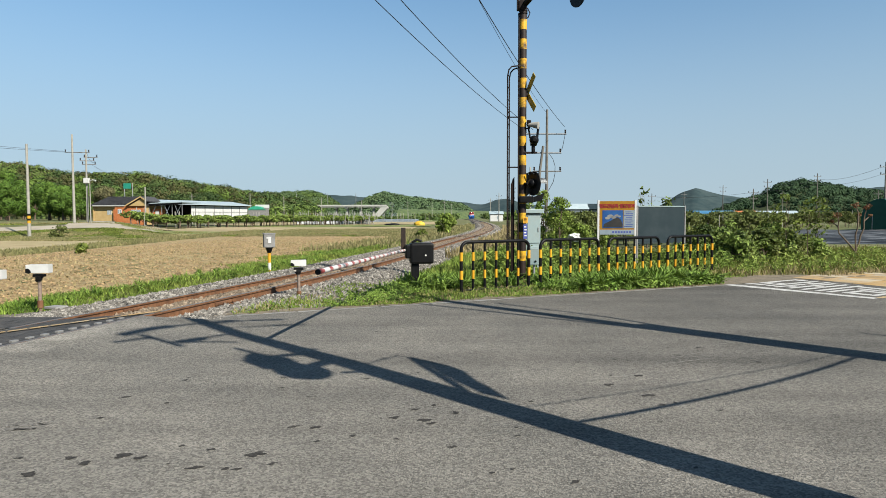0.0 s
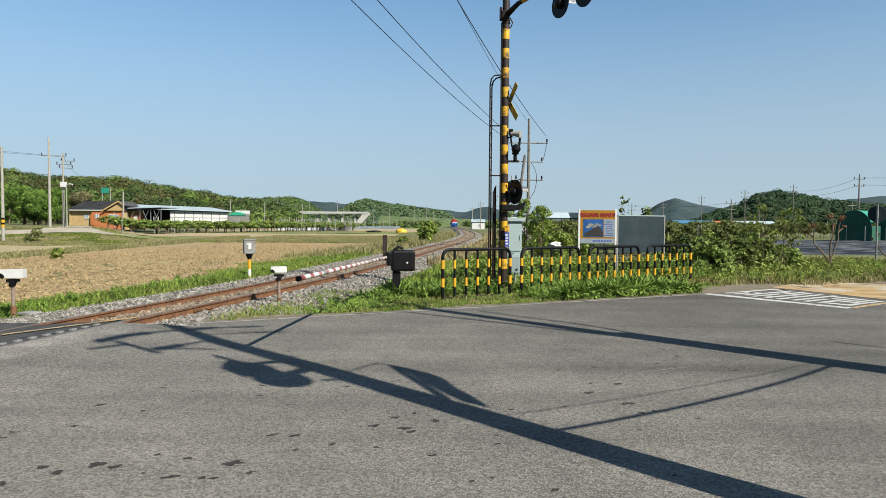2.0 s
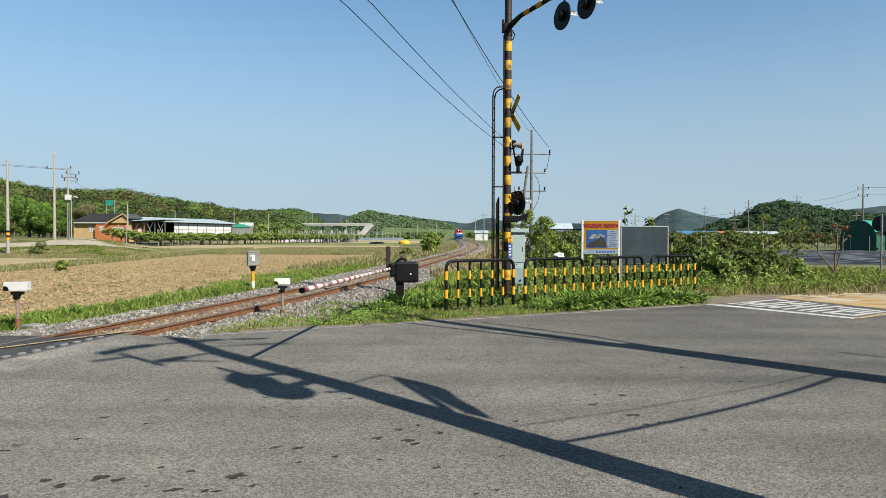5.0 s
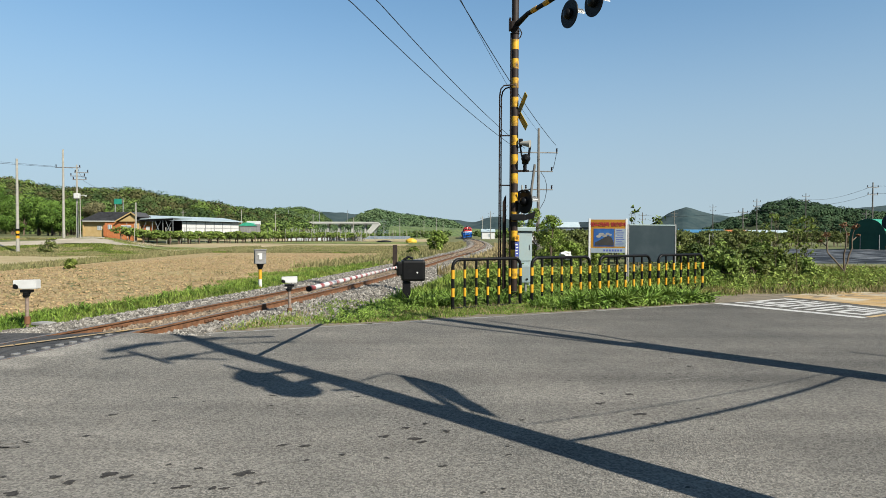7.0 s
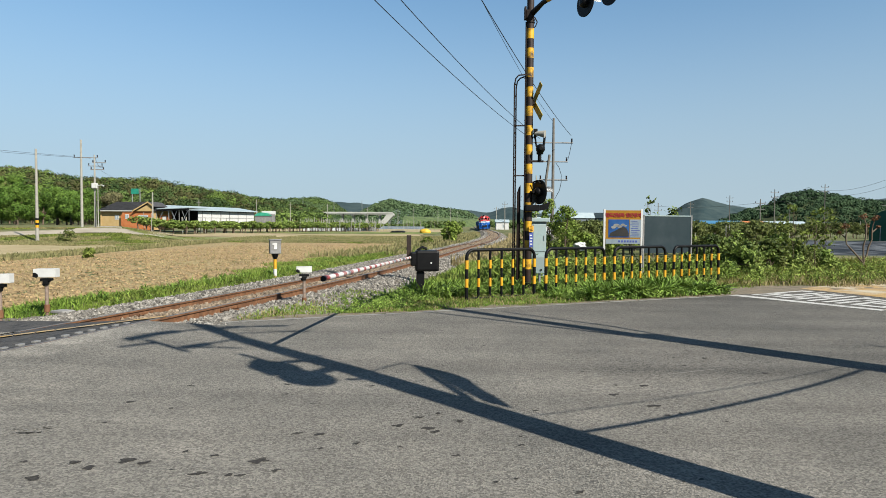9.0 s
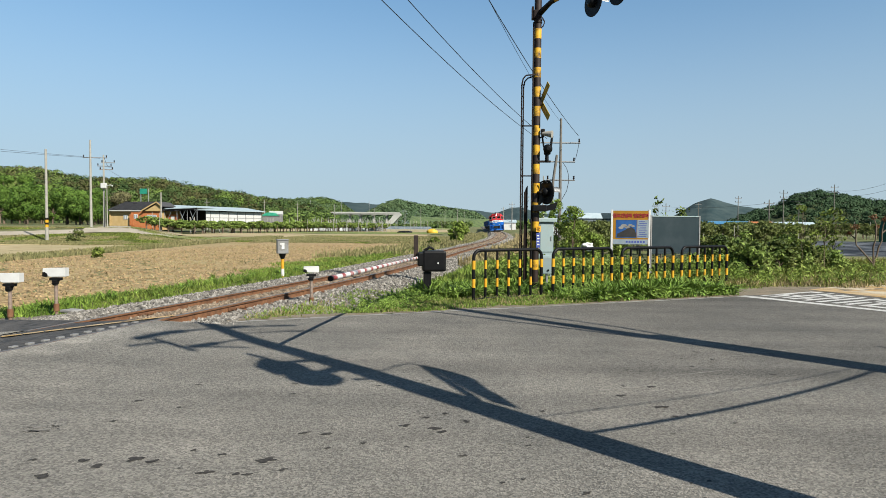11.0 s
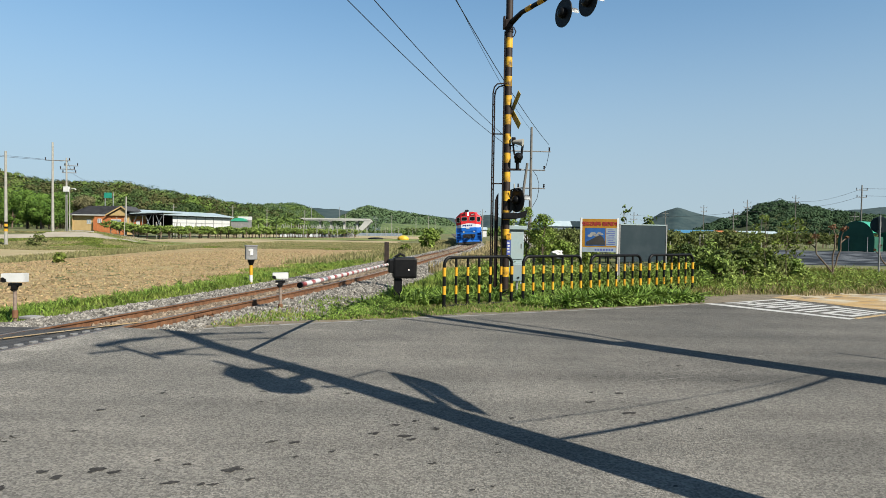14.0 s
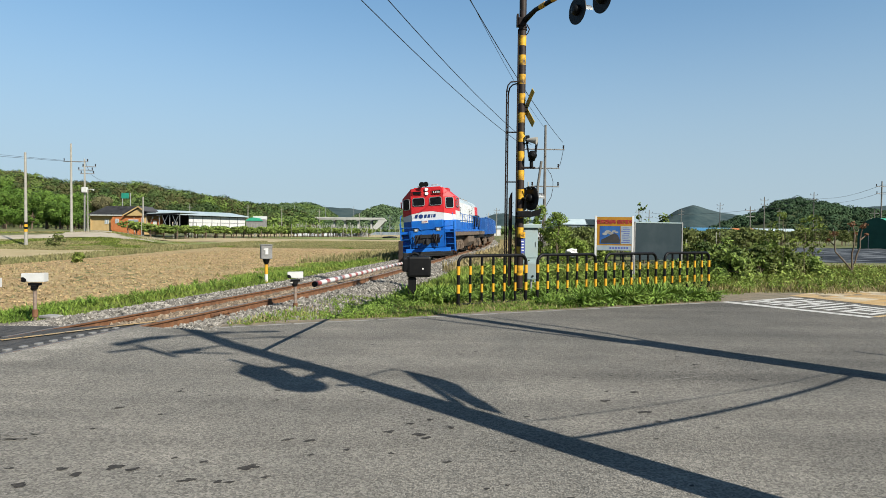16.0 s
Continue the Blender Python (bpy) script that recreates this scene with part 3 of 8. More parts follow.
def make_markings():
    """A white framed word panel and the yellow and white hump beyond it."""
    A, Bq, Cq, D = (6.14, 15.19), (8.08, 12.47), (9.9, 13.65), (8.7, 16.7)     # frame of the panel
    def q(u, v):
        return lerp2(lerp2(A, D, u), lerp2(Bq, Cq, u), v)
    bm = B()
    def bar(u0, v0, u1, v1, u2, v2, u3, v3):
        flat_strip(bm, [q(u0, v0), q(u1, v1), q(u2, v2), q(u3, v3)])
    def rect(u0, v0, u1, v1):
        n = max(1, int(abs(v1 - v0) * 10))
        for i in range(n):
            a, b = v0 + (v1 - v0) * i / n, v0 + (v1 - v0) * (i + 1) / n - 0.004
            bar(u0, a, u1, a, u1, b, u0, b)
    rect(0.0, 0.0, 0.11, 1.0)
    # letters painted along the road, too foreshortened to read: long bars and cross strokes
    for u0, u1, v in ((0.22, 0.92, 0.09), (0.22, 0.50, 0.16), (0.24, 0.95, 0.235), (0.20, 0.62, 0.31), (0.66, 0.95, 0.335),
                      (0.20, 0.92, 0.40), (0.20, 0.92, 0.49), (0.22, 0.94, 0.58), (0.22, 0.60, 0.655), (0.24, 0.60, 0.74), (0.24, 0.60, 0.90)):
        rect(u0, v, u1, v + 0.045)
    for u, v0, v1 in ((0.44, 0.13, 0.24), (0.84, 0.13, 0.20), (0.30, 0.36, 0.40), (0.52, 0.45, 0.49), (0.80, 0.62, 0.96), (0.64, 0.68, 0.96), (0.24, 0.785, 0.90), (0.50, 0.785, 0.90), (0.70, 0.28, 0.335)):
        rect(u, v0, u + 0.09, v1)
    tagged(part("word_panel", bm, ROAD_WHITE), "white framed road marking with unreadable strokes", "road marking", kind="structure")
    bm = B()
    for i in range(6):
        flat_strip(bm, [q(0.12 + i * 0.147, 0.975), q(0.262 + i * 0.147, 0.975), q(0.262 + i * 0.147, 1.012), q(0.12 + i * 0.147, 1.012)])
    tagged(part("panel_border", bm, ROAD_YELLOW), "worn yellow border line of the word panel", "road marking", kind="structure")
    bm = B()
    # hump: yellow and pale bands across the road
    E0, E1, E2, E3 = (8.80, 16.80), (10.05, 13.85), (14.9, 16.3), (11.1, 18.65)
    def h(u, v):
        return lerp2(lerp2(E0, E3, u), lerp2(E1, E2, u), v)
    n = 6
    for k in range(n):
        u0, u1 = k / n + 0.002, (k + 1) / n - 0.002
        for j in range(8):
            v0, v1 = j / 8, (j + 1) / 8
            flat_strip(bm, [h(u0, v0), h(u1, v0), h(u1, v1), h(u0, v1)], 0.006, 1 if k > 0 and (k + j // 2) % 3 == 2 else 0)
    tagged(part("hump_paint", bm, [ROAD_YELLOW, ROAD_CREAM]), "faded yellow and white paint on the road", "road marking", kind="structure")


def make_apron():
    """The crossing deck between and beside the rails and its patched pale ramp."""
    def across(y, off, z):
        p, f, r = track_frame(y)
        return tuple(Vector((p.x, p.y, z)) + r * off)
    def level(o):
        return 0.05 + o * CANT / 0.753
    def deck(name, offs, zs, y_end, mat, label, rough=0.004, edge=0.0):
        n = 200
        verts, faces = [], []
        for i in range(n + 1):
            for k, (o, z) in enumerate(zip(offs, zs)):
                y1 = y_end + 0.27 * o
                y = -4 + (y1 + 4) * i / n
                oo = o + (edge * (0.34 * noise.noise((y * 0.9, 1.0, 0)) + 0.26 * noise.noise((y * 3.1, 2.0, 0)) + random.uniform(-.07, .07)) * (k / (len(offs) - 1)) ** 2 if edge else 0)
                verts.append(across(y, oo, z + random.uniform(-rough, rough)))
        m = len(offs)
        for i in range(n):
            for k in range(m - 1):
                a, b = i * m + k, (i + 1) * m + k
                faces.append((a, a + 1, b + 1, b))
        # closing skirt at the far end
        b = len(verts)
        for k in range(m):
            v = verts[n * m + k]
            verts.append((v[0], v[1] + 0.02, -0.25))
        for k in range(m - 1):
            faces.append((n * m + k, n * m + k + 1, b + k + 1, b + k))
        return tagged(solid(name, verts, faces, mat), label, "crossing deck", kind="structure")
    deck("deck_inner", [-0.69, -0.35, 0, 0.35, 0.67], [level(o) - 0.004 for o in (-0.69, -0.35, 0, 0.35, 0.67)], 10.05, DECK, "dark crossing deck between the rails")
    deck("deck_outer", [-3.4, -2.6, -2.0, -1.4, -0.79], [-0.05, 0.0, 0.0, -0.002, level(-0.79) - 0.004], 10.35, DECK, "dark asphalt beside the outer rail")
    deck("ramp", [0.79, 1.1, 1.5, 1.9, 2.4, 2.9], [level(0.79) - 0.004, 0.082, 0.055, 0.032, 0.010, -0.010], 9.70, ASPHALT, "asphalt ramp rising to the rail", 0.0015, 0.6)
    # rubber blocks along the flange groove
    bm = B()
    box(bm, (0, 0, 0), (0.06, 0.09, 0.03), bevel=0.006)
    blk = part("groove_block", bm, BOX_GREY)
    tagged(blk, "worn rubber block beside the flange groove", "rubber block", "groove blocks of the crossing", "structure")
    for k in range(24):
        p, f, r = track_frame(4.6 + k * 0.22)
        m = Matrix.Translation(Vector((p.x, p.y, level(0.62) + 0.004)) + r * 0.62) @ Euler((0, 0, math.atan2(f.y, f.x) - math.pi / 2)).to_matrix().to_4x4()
        if k:
            copy_thing(blk, m)
        else:
            blk.matrix_world = m
    # edge line carried across the crossing
    bm = B()
    a, b = Vector((-4.62, 10.22)), Vector((-7.6, 7.3))
    d = (b - a).normalized()
    w = Vector((-d.y, d.x)) * 0.075
    n = 16
    for i in range(n):
        p, q = a + (b - a) * (i / n), a + (b - a) * ((i + 0.93) / n)
        def put(v):
            off = (v.x - track_x(v.y)) * 0.97
            z = level(off) if off > -0.8 else max(0.0, level(-0.8) + (off + 0.8) * 0.03)
            return bm.verts.new((v.x, v.y, max(z, 0.0) + 0.012))
        bm.faces.new([put(p - w), put(p + w), put(q + w), put(q - w)])
    tagged(part("deck_line", bm, ROAD_YELLOW), "worn yellowish line across the crossing deck", "road marking", kind="structure")


def make_fields():
    # near tilled field, left of the track
    def place(u, v):
        near = 1.0 - v
        y = 9 + u * 58
        d = 5.3 + 1.0 * math.sin(y * 0.25) + 0.4 * math.sin(y * 1.3)
        x1 = track_x(min(y, 690)) - d
        x0 = -21.5 - 0.04 * (y - 30)
        x = x1 * near + x0 * v
        return x, y, land(x, y) + 0.02
    sheet("tilled_field", [i / 110 for i in range(111)], [i / 30 for i in range(31)], place, SOIL, "bare tilled field of dry pale soil", "field", jitter=0.035)
    def place2(u, v):
        y = 24 + u * 74
        x = -(24.5 + 0.02 * y) - v * (16 + u * 6)
        x = max(x, -0.78 * y - 14)
        if y > 52:
            x = max(x, -0.445 * y - 0.9 * max(0, 62 - y))
        return x, y, land(x, y) + 0.03
    sheet("stubble_field", [i / 100 for i in range(101)], [i / 14 for i in range(15)], place2, FARM_DRY, "strip of dry stubble beyond the bank", "field", jitter=0.04)
    # far plots either side of the line
    plots = [(-46, -9, 72, 84, FARM_GREEN, "green crop strip"), (-44, -6, 88, 118, FARM_DRY, "dry stubble plot"),
             (-40, -4, 122, 150, FARM_GREEN, "green crop strip"), (-60, -3, 155, 230, FARM_DRY, "pale stubble plot"),
             (-70, 0, 236, 330, FARM_GREEN, "green far crop")]
    for k, (x0, x1, y0, y1, mat, lab) in enumerate(plots):
        def pl(u, v, x0=x0, x1=x1, y0=y0, y1=y1):
            y = y0 + u * (y1 - y0)
            x = x0 + v * (min(x1, track_x(y) - 5) - x0)
            return x, y, land(x, y) + 0.06
        sheet("farm_plot", [i / 10 for i in range(11)], [i / 12 for i in range(13)], pl, mat, lab + " on the plain", "field", jitter=0.03)


def scatter_blades(name, pts, hmin, hmax, width, mat, label, lean=0.5, seed=1, leaves=2):
    """Many narrow upright leaves round the given points, as one object."""
    rng = np.random.default_rng(seed)
    n = len(pts) * leaves
    P = np.repeat(np.array(pts, dtype=float), leaves, axis=0)
    P[:, :2] += rng.normal(0, 0.035, (n, 2))
    h = rng.uniform(hmin, hmax, n) * rng.uniform(0.6, 1.0, n)
    a = rng.uniform(0, 2 * np.pi, n)
    w = width * rng.uniform(0.6, 1.3, n)
    dx, dy = np.cos(a) * w, np.sin(a) * w
    la = rng.uniform(0, 2 * np.pi, n)
    ll = rng.uniform(0, lean, n) * h
    mid = P + np.stack([np.cos(la) * ll * 0.35, np.sin(la) * ll * 0.35, h * 0.6], 1)
    tip = P + np.stack([np.cos(la) * ll, np.sin(la) * ll, h], 1)
    side = np.stack([dx, dy, np.zeros(n)], 1)
    V = np.empty((n, 5, 3))
    V[:, 0], V[:, 1] = P - side * 0.6, P + side * 0.6
    V[:, 2], V[:, 3] = mid + side, mid - side
    V[:, 4] = tip
    base = np.arange(n)[:, None] * 5
    quads, tris = base + np.array([0, 1, 2, 3]), base + np.array([3, 2, 4])
    me = bpy.data.meshes.new(name)
    me.from_pydata(V.reshape(-1, 3).tolist(), [], quads.tolist() + tris.tolist())
    me.materials.append(mat)
    return tagged(new(name, me), label, "grass", kind="stuff")


def rosettes(name, spots, n, length, width, mat, label, seed):
    """Tufts of strap leaves that rise from one foot and bend over; spots: x, y, z, size."""
    rng = np.random.default_rng(seed)
    S = np.repeat(np.array(spots, float), n, axis=0)
    m = len(S)
    a = rng.uniform(0, 2 * np.pi, m)
    rise = np.radians(rng.uniform(35, 85, m))
    L = length * S[:, 3] * rng.uniform(0.5, 1.15, m)
    out = np.stack([np.cos(a), np.sin(a), np.zeros(m)], 1)
    side = np.stack([-np.sin(a), np.cos(a), rng.uniform(-.4, .4, m)], 1) * (width * S[:, 3] * rng.uniform(0.6, 1.3, m))[:, None]
    foot = S[:, :3] + out * (0.05 * S[:, 3] * rng.random(m))[:, None]
    mid = foot + out * (L * 0.5 * np.cos(rise))[:, None] + np.array([0, 0, 1]) * (L * 0.55 * np.sin(rise))[:, None]
    droop = rise - np.radians(rng.uniform(20, 75, m))
    tip = mid + out * (L * 0.5 * np.cos(droop))[:, None] + np.array([0, 0, 1]) * (L * 0.5 * np.sin(droop))[:, None]
    V = np.concatenate([np.stack([foot - side * 0.4, foot + side * 0.4, mid + side, mid - side], 1), np.stack([mid - side, mid + side, tip + side * 0.15, tip - side * 0.15], 1)])
    return fast_mesh(name, V, 4, mat, label, "weeds")


def make_track():
    # ballast shoulder and bed
    ys = [9.9 + 0.5 * i for i in range(60)] + [40 + 3 * i for i in range(60)] + [220 + 12 * i for i in range(40)]
    prof = list(zip(*BED))
    verts, faces = [], []
    for y in ys:
        p, f, r = track_frame(y)
        k = smooth_step((y - 9.9) / 3)
        for o, z in prof:
            v = Vector((p.x, p.y, 0)) + r * (o if abs(o) < 1.7 else o * (1 - 0.34 * smooth_step((y - 26) / 34)))
            verts.append((v.x, v.y, (z if abs(o) < 2.1 else z * k - 0.1 * (1 - k)) + random.uniform(-.015, .015)))
    n = len(prof)
    for i in range(len(ys) - 1):
        for k in range(n - 1):
            faces.append((i * n + k, i * n + k + 1, (i + 1) * n + k + 1, (i + 1) * n + k))
    tagged(solid("ballast_bed", verts, faces, BALLAST_BED), "bed of crushed grey ballast under the track", "ballast", kind="structure")
    # rails: foot, web, head
    sec = [(-.07, 0), (.07, 0), (.07, .012), (.012, .03), (.012, .115), (.036, .125), (.036, .153), (-.036, .153), (-.036, .125), (-.012, .115), (-.012, .03), (-.07, .012)]
    rys = [-5 + 0.8 * i for i in range(80)] + [59 + 4 * i for i in range(60)] + [299 + 20 * i for i in range(20)]
    for side, lab in ((-1, "inner"), (1, "outer")):
        verts, faces, idx = [], [], []
        for y in rys:
            p, f, r = track_frame(y)
            zt = 0.05 + side * CANT
            for o, z in sec:
                v = Vector((p.x, p.y, 0)) + r * (side * 0.753 + o)
                verts.append((v.x, v.y, zt - 0.153 + z))
        n = len(sec)
        for i in range(len(rys) - 1):
            for k in range(n):
                a, b = i * n + k, i * n + (k + 1) % n
                faces.append((a, b, b + n, a + n))
                idx.append(1 if k == 6 else 0)
        tagged(solid("rail", verts, faces, [RUST, RAIL_HEAD], idx=idx), "rusty steel rail with a worn head", "rail", "rails of the line", "structure")
    # sleepers and rail clips
    bm = B()
    box(bm, (0, 0, -0.09), (2.5, 0.24, 0.17), bevel=0.02)
    sl = part("sleeper", bm, CONCRETE)
    for s in (-1, 1):
        for o in (-0.12, 0.12):
            bm = B()
            box(bm, (s * 0.753 + o, 0, 0.012), (0.10, 0.12, 0.05), bevel=0.012)
            part("rail_clip", bm, RUST, sl)
    tagged(sl, "weathered concrete sleeper half buried in ballast", "sleeper", "sleepers of the line")
    first = True
    y = 10.6
    for k in range(90):
        p, f, r = track_frame(y)
        m = Matrix.Translation((p.x, p.y, -0.115)) @ Euler((0, math.atan2(-CANT, 0.753), math.atan2(f.y, f.x) - math.pi / 2)).to_matrix().to_4x4()
        if first:
            sl.matrix_world = m
            first = False
        else:
            copy_thing(sl, m)
        y += 0.62
    # joint plates on both rails
    for y, side in ((11.6, -1), (12.1, 1)):
        p, f, r = track_frame(y)
        bm = B()
        box(bm, (0, 0, 0), (0.03, 0.62, 0.06), bevel=0.008)
        for k in range(4):
            tube(bm, [(0.01, -0.22 + k * 0.147, 0), (0.03, -0.22 + k * 0.147, 0)], 0.014, 6)
        ob = part("joint_plate", bm, RUST)
        v = Vector((p.x, p.y, 0.05 + side * CANT - 0.08)) + r * (side * 0.753 + 0.03)
        ob.matrix_world = Matrix.Translation(v) @ Euler((0, 0, math.atan2(f.y, f.x) - math.pi / 2)).to_matrix().to_4x4()
        tagged(ob, "rusty bolted plate joining two rail lengths", "rail joint")


def stones(name, count, seed, y0, y1, label, mat, o0, o1, size=1.0):
    """Crushed stones over the bed and shoulders."""
    rng = random.Random(seed)
    base = [(1, 0, 0), (-1, 0, 0), (0, 1, 0), (0, -1, 0), (0, 0, 1), (0, 0, -1)]
    tri = [(0, 2, 4), (2, 1, 4), (1, 3, 4), (3, 0, 4), (2, 0, 5), (1, 2, 5), (3, 1, 5), (0, 3, 5)]
    verts, faces = [], []
    for k in range(count):
        y = y0 + (y1 - y0) * rng.random() ** 1.7
        o = rng.uniform(-2.75, 2.55)
        if abs(abs(o) - 0.753) < 0.085 or not o0 <= abs(o) < o1:
            continue
        p, f, r = track_frame(y)
        z = float(np.interp(o, *BED))
        if abs(o) > 1.5:
            o *= 1 - 0.34 * smooth_step((y - 26) / 34)
        c = Vector((p.x, p.y, z + 0.005)) + r * o
        s = rng.uniform(0.026, 0.060) * size
        e = Euler((rng.uniform(0, 6), rng.uniform(0, 6), rng.uniform(0, 6))).to_matrix()
        b = len(verts)
        for v in base:
            w = Vector((v[0] * rng.uniform(.6, 1.2), v[1] * rng.uniform(.6, 1.2), v[2] * rng.uniform(.5, 1.0))) * s
            verts.append(tuple(c + e @ w))
        faces += [(a + b, q + b, d + b) for a, q, d in tri]
    tagged(solid(name, verts, faces, mat), label, "ballast", kind="stuff")


# ---------------------------------------------------------------- things at the crossing
def make_fence():
    """Hoop fence panels with black and yellow bars."""
    def panel(m, nbars, w, lab):
        root = thing("guard_fence", m, lab, "fence", "hoop fence panels by the road")
        H, R, rr = 1.10, 0.16, 0.037
        pts = [(0, 0, 0), (0, 0, H - R)]
        for k in range(1, 7):
            a = k / 6 * math.pi / 2
            pts.append((R - R * math.cos(a), 0, H - R + R * math.sin(a)))
        pts2 = [(w - x, y, z) for x, y, z in pts[::-1]]
        bm = B()
        tube(bm, pts + pts2, rr, 10)
        part("hoop", bm, BLACK, root)
        bm = B()
        tube(bm, [(0, 0, 0.07), (w, 0, 0.07)], 0.020, 8)
        part("bottom_rail", bm, BLACK, root)
        for k in range(nbars + 2):
            x = w * k / (nbars + 1)
            end = k in (0, nbars + 1)
            if not end:
                bm = B()
                tube(bm, [(x, 0, 0.07), (x, 0, H)], 0.028, 8)
                part("bar", bm, BLACK, root)
            for z in (0.31, 0.70):
                bm = B()
                rb = (rr if end else 0.028) + 0.003
                tube(bm, [(x, 0, z), (x, 0, z + 0.185)], rb, 10)
                part("yellow_sleeve", bm, YELLOW, root, "faded yellow reflective sleeve")
        return root
    x, y, a = 0.21, 13.75, 32.0
    for k in range(4):
        c, s = math.cos(radians(a)), math.sin(radians(a))
        panel(pose(x, y, land(x, y) - 0.02, 0, 0, a), 5, 1.82, "black tubular hoop fence panel with yellow sleeves, in weeds")
        x, y = x + c * (1.82 + 0.34), y + s * (1.82 + 0.34)


POLE_X, POLE_Y = 1.77, 16.2


def lamp_disc(root, c, yaw, lab="black round backing of a flashing lamp"):
    """A round backing board with a hooded lamp, facing along yaw."""
    m = Matrix.Translation(c) @ Euler((0, 0, radians(yaw))).to_matrix().to_4x4()
    bm = B()
    tube(bm, [(0, 0.012, 0), (0, -0.012, 0)], 0.30, 28)
    bmesh.ops.transform(bm, matrix=m, verts=bm.verts)
    disc = part("lamp_backing", bm, BLACK, root, lab)
    bm = B()
    tube(bm, [(0, 0.12, 0), (0, 0.10, 0), (0, 0.05, 0), (0, 0.0, 0)], [0.05, 0.10, 0.115, 0.12], 16)
    bmesh.ops.transform(bm, matrix=m, verts=bm.verts)
    part("lamp_housing", bm, BLACK, disc)
    bm = B()
    tube(bm, [(0, -0.012, 0), (0, -0.05, 0)], [0.11, 0.09], 16)
    bmesh.ops.transform(bm, matrix=m, verts=bm.verts)
    part("lens", bm, LENS_DARK, disc, "dark red lens, unlit")
    bm = B()
    n = 12
    rows = []
    for yy, rad in ((-0.012, 0.14), (-0.30, 0.145)):
        rows.append([bm.verts.new((rad * math.cos(math.pi * (0.0 + k / n)), yy - (0.0), rad * math.sin(math.pi * k / n))) for k in range(n + 1)])
    for k in range(n):
        bm.faces.new((rows[0][k], rows[0][k + 1], rows[1][k + 1], rows[1][k]))
    bmesh.ops.solidify(bm, geom=bm.faces[:], thickness=0.006)
    bmesh.ops.transform(bm, matrix=m, verts=bm.verts)
    part("hood", bm, GALV, disc, "weathered grey lamp hood")


def make_signal(m, height, label, with_ladder=True, cross_yaw=-69, arm_dir=-58, arm_len=3.0, gaps=True):
    """A crossing signal: striped pole, ladder, crossbuck, bell, loudspeaker, lamps and cantilever arm."""
    root = thing("crossing_signal", m, label, "railway signal", "signals of the crossing")
    r = 0.088
    bm = B()
    tube(bm, [(0, 0, 0), (0, 0, height)], r, 18)
    pole = part("pole", bm, BROWN, root, "dark weathered steel pole")
    z = 0.534
    k = 0
    while z < 6.5:
        bm = B()
        tube(bm, [(0, 0, z), (0, 0, z + 0.245)], r + 0.002, 18)
        part("yellow_band", bm, YELLOW_CHIPPED, pole, "faded yellow band")
        z += 0.472
        k += 1
    bm = B()
    box(bm, (0, 0, 0.012), (0.42, 0.42, 0.024), bevel=0.004)
    for a in range(4):
        tube(bm, [(0.15 * math.cos(a * math.pi / 2 + .78), 0.15 * math.sin(a * math.pi / 2 + .78), 0.02), (0.15 * math.cos(a * math.pi / 2 + .78), 0.15 * math.sin(a * math.pi / 2 + .78), 0.07)], 0.015, 6)
    part("base_plate", bm, DARK_STEEL, root)
    # cable conduit on the pole
    bm = B()
    tube(bm, [(-r - 0.02, -0.03, 0.3), (-r - 0.02, -0.03, 6.6)], 0.018, 6)
    part("conduit", bm, DARK_STEEL, root)
    if with_ladder:
        lx = -0.355
        for dy in (-0.16, 0.16):
            bm = B()
            ox = lx + dy * 0.22
            tube(bm, [(ox, dy, 0.35), (ox, dy, 5.05), (ox + 0.03, dy, 5.20), (ox + 0.10, dy, 5.28), (-0.05, dy * 0.5, 5.32)], 0.017, 8)
            part("ladder_rail", bm, DARK_STEEL, root)
        zz = 0.6
        while zz < 5.1:
            bm = B()
            tube(bm, [(lx - 0.035, -0.16, zz), (lx + 0.035, 0.16, zz)], 0.012, 6)
            part("rung", bm, DARK_STEEL, root)
            zz += 0.30
        for zz in (2.85, 4.08):
            bm = B()
            tube(bm, [(lx, 0, zz), (-0.06, 0, zz)], 0.016, 6)
            tube(bm, [(lx, -0.16, zz), (lx, 0.16, zz)], 0.018, 6)
            part("ladder_bracket", bm, DARK_STEEL, root)
    # crossbuck seen edge-on
    mx = Matrix.Translation((0.107, 0.12, 4.65)) @ Euler((0, 0, radians(cross_yaw))).to_matrix().to_4x4()
    for tilt in (45, -45):
        bm = B()
        box(bm, (0, 0, 0), (1.17, 0.012, 0.17), ry=tilt, bevel=0.003)
        bmesh.ops.transform(bm, matrix=mx @ Matrix.Translation((0, 0.008 if tilt > 0 else -0.008, 0)), verts=bm.verts)
        part("crossbuck_blade", bm, SIGN_YELLOW, root, "dull yellow crossbuck blade")
    bm = B()
    box(bm, (0.05, 0.05, 4.65), (0.14, 0.14, 0.10), bevel=0.01)
    part("crossbuck_clamp", bm, DARK_STEEL, root)
    # loudspeaker horn
    bm = B()
    tube(bm, [(0.10, -0.1, 3.88), (0.22, -0.14, 3.87), (0.36, -0.2, 3.85)], [0.04, 0.06, 0.092], 16)
    part("loudspeaker", bm, CONCRETE_POLE, root, "dirty white horn loudspeaker")
    bm = B()
    tube(bm, [(0, 0, 3.78), (0.16, -0.1, 3.80), (0.16, -0.1, 3.88)], 0.018, 6)
    box(bm, (0.14, -0.1, 3.92), (0.10, 0.10, 0.14), bevel=0.015)
    part("speaker_bracket", bm, BLACK, root)
    # bell
    bm = B()
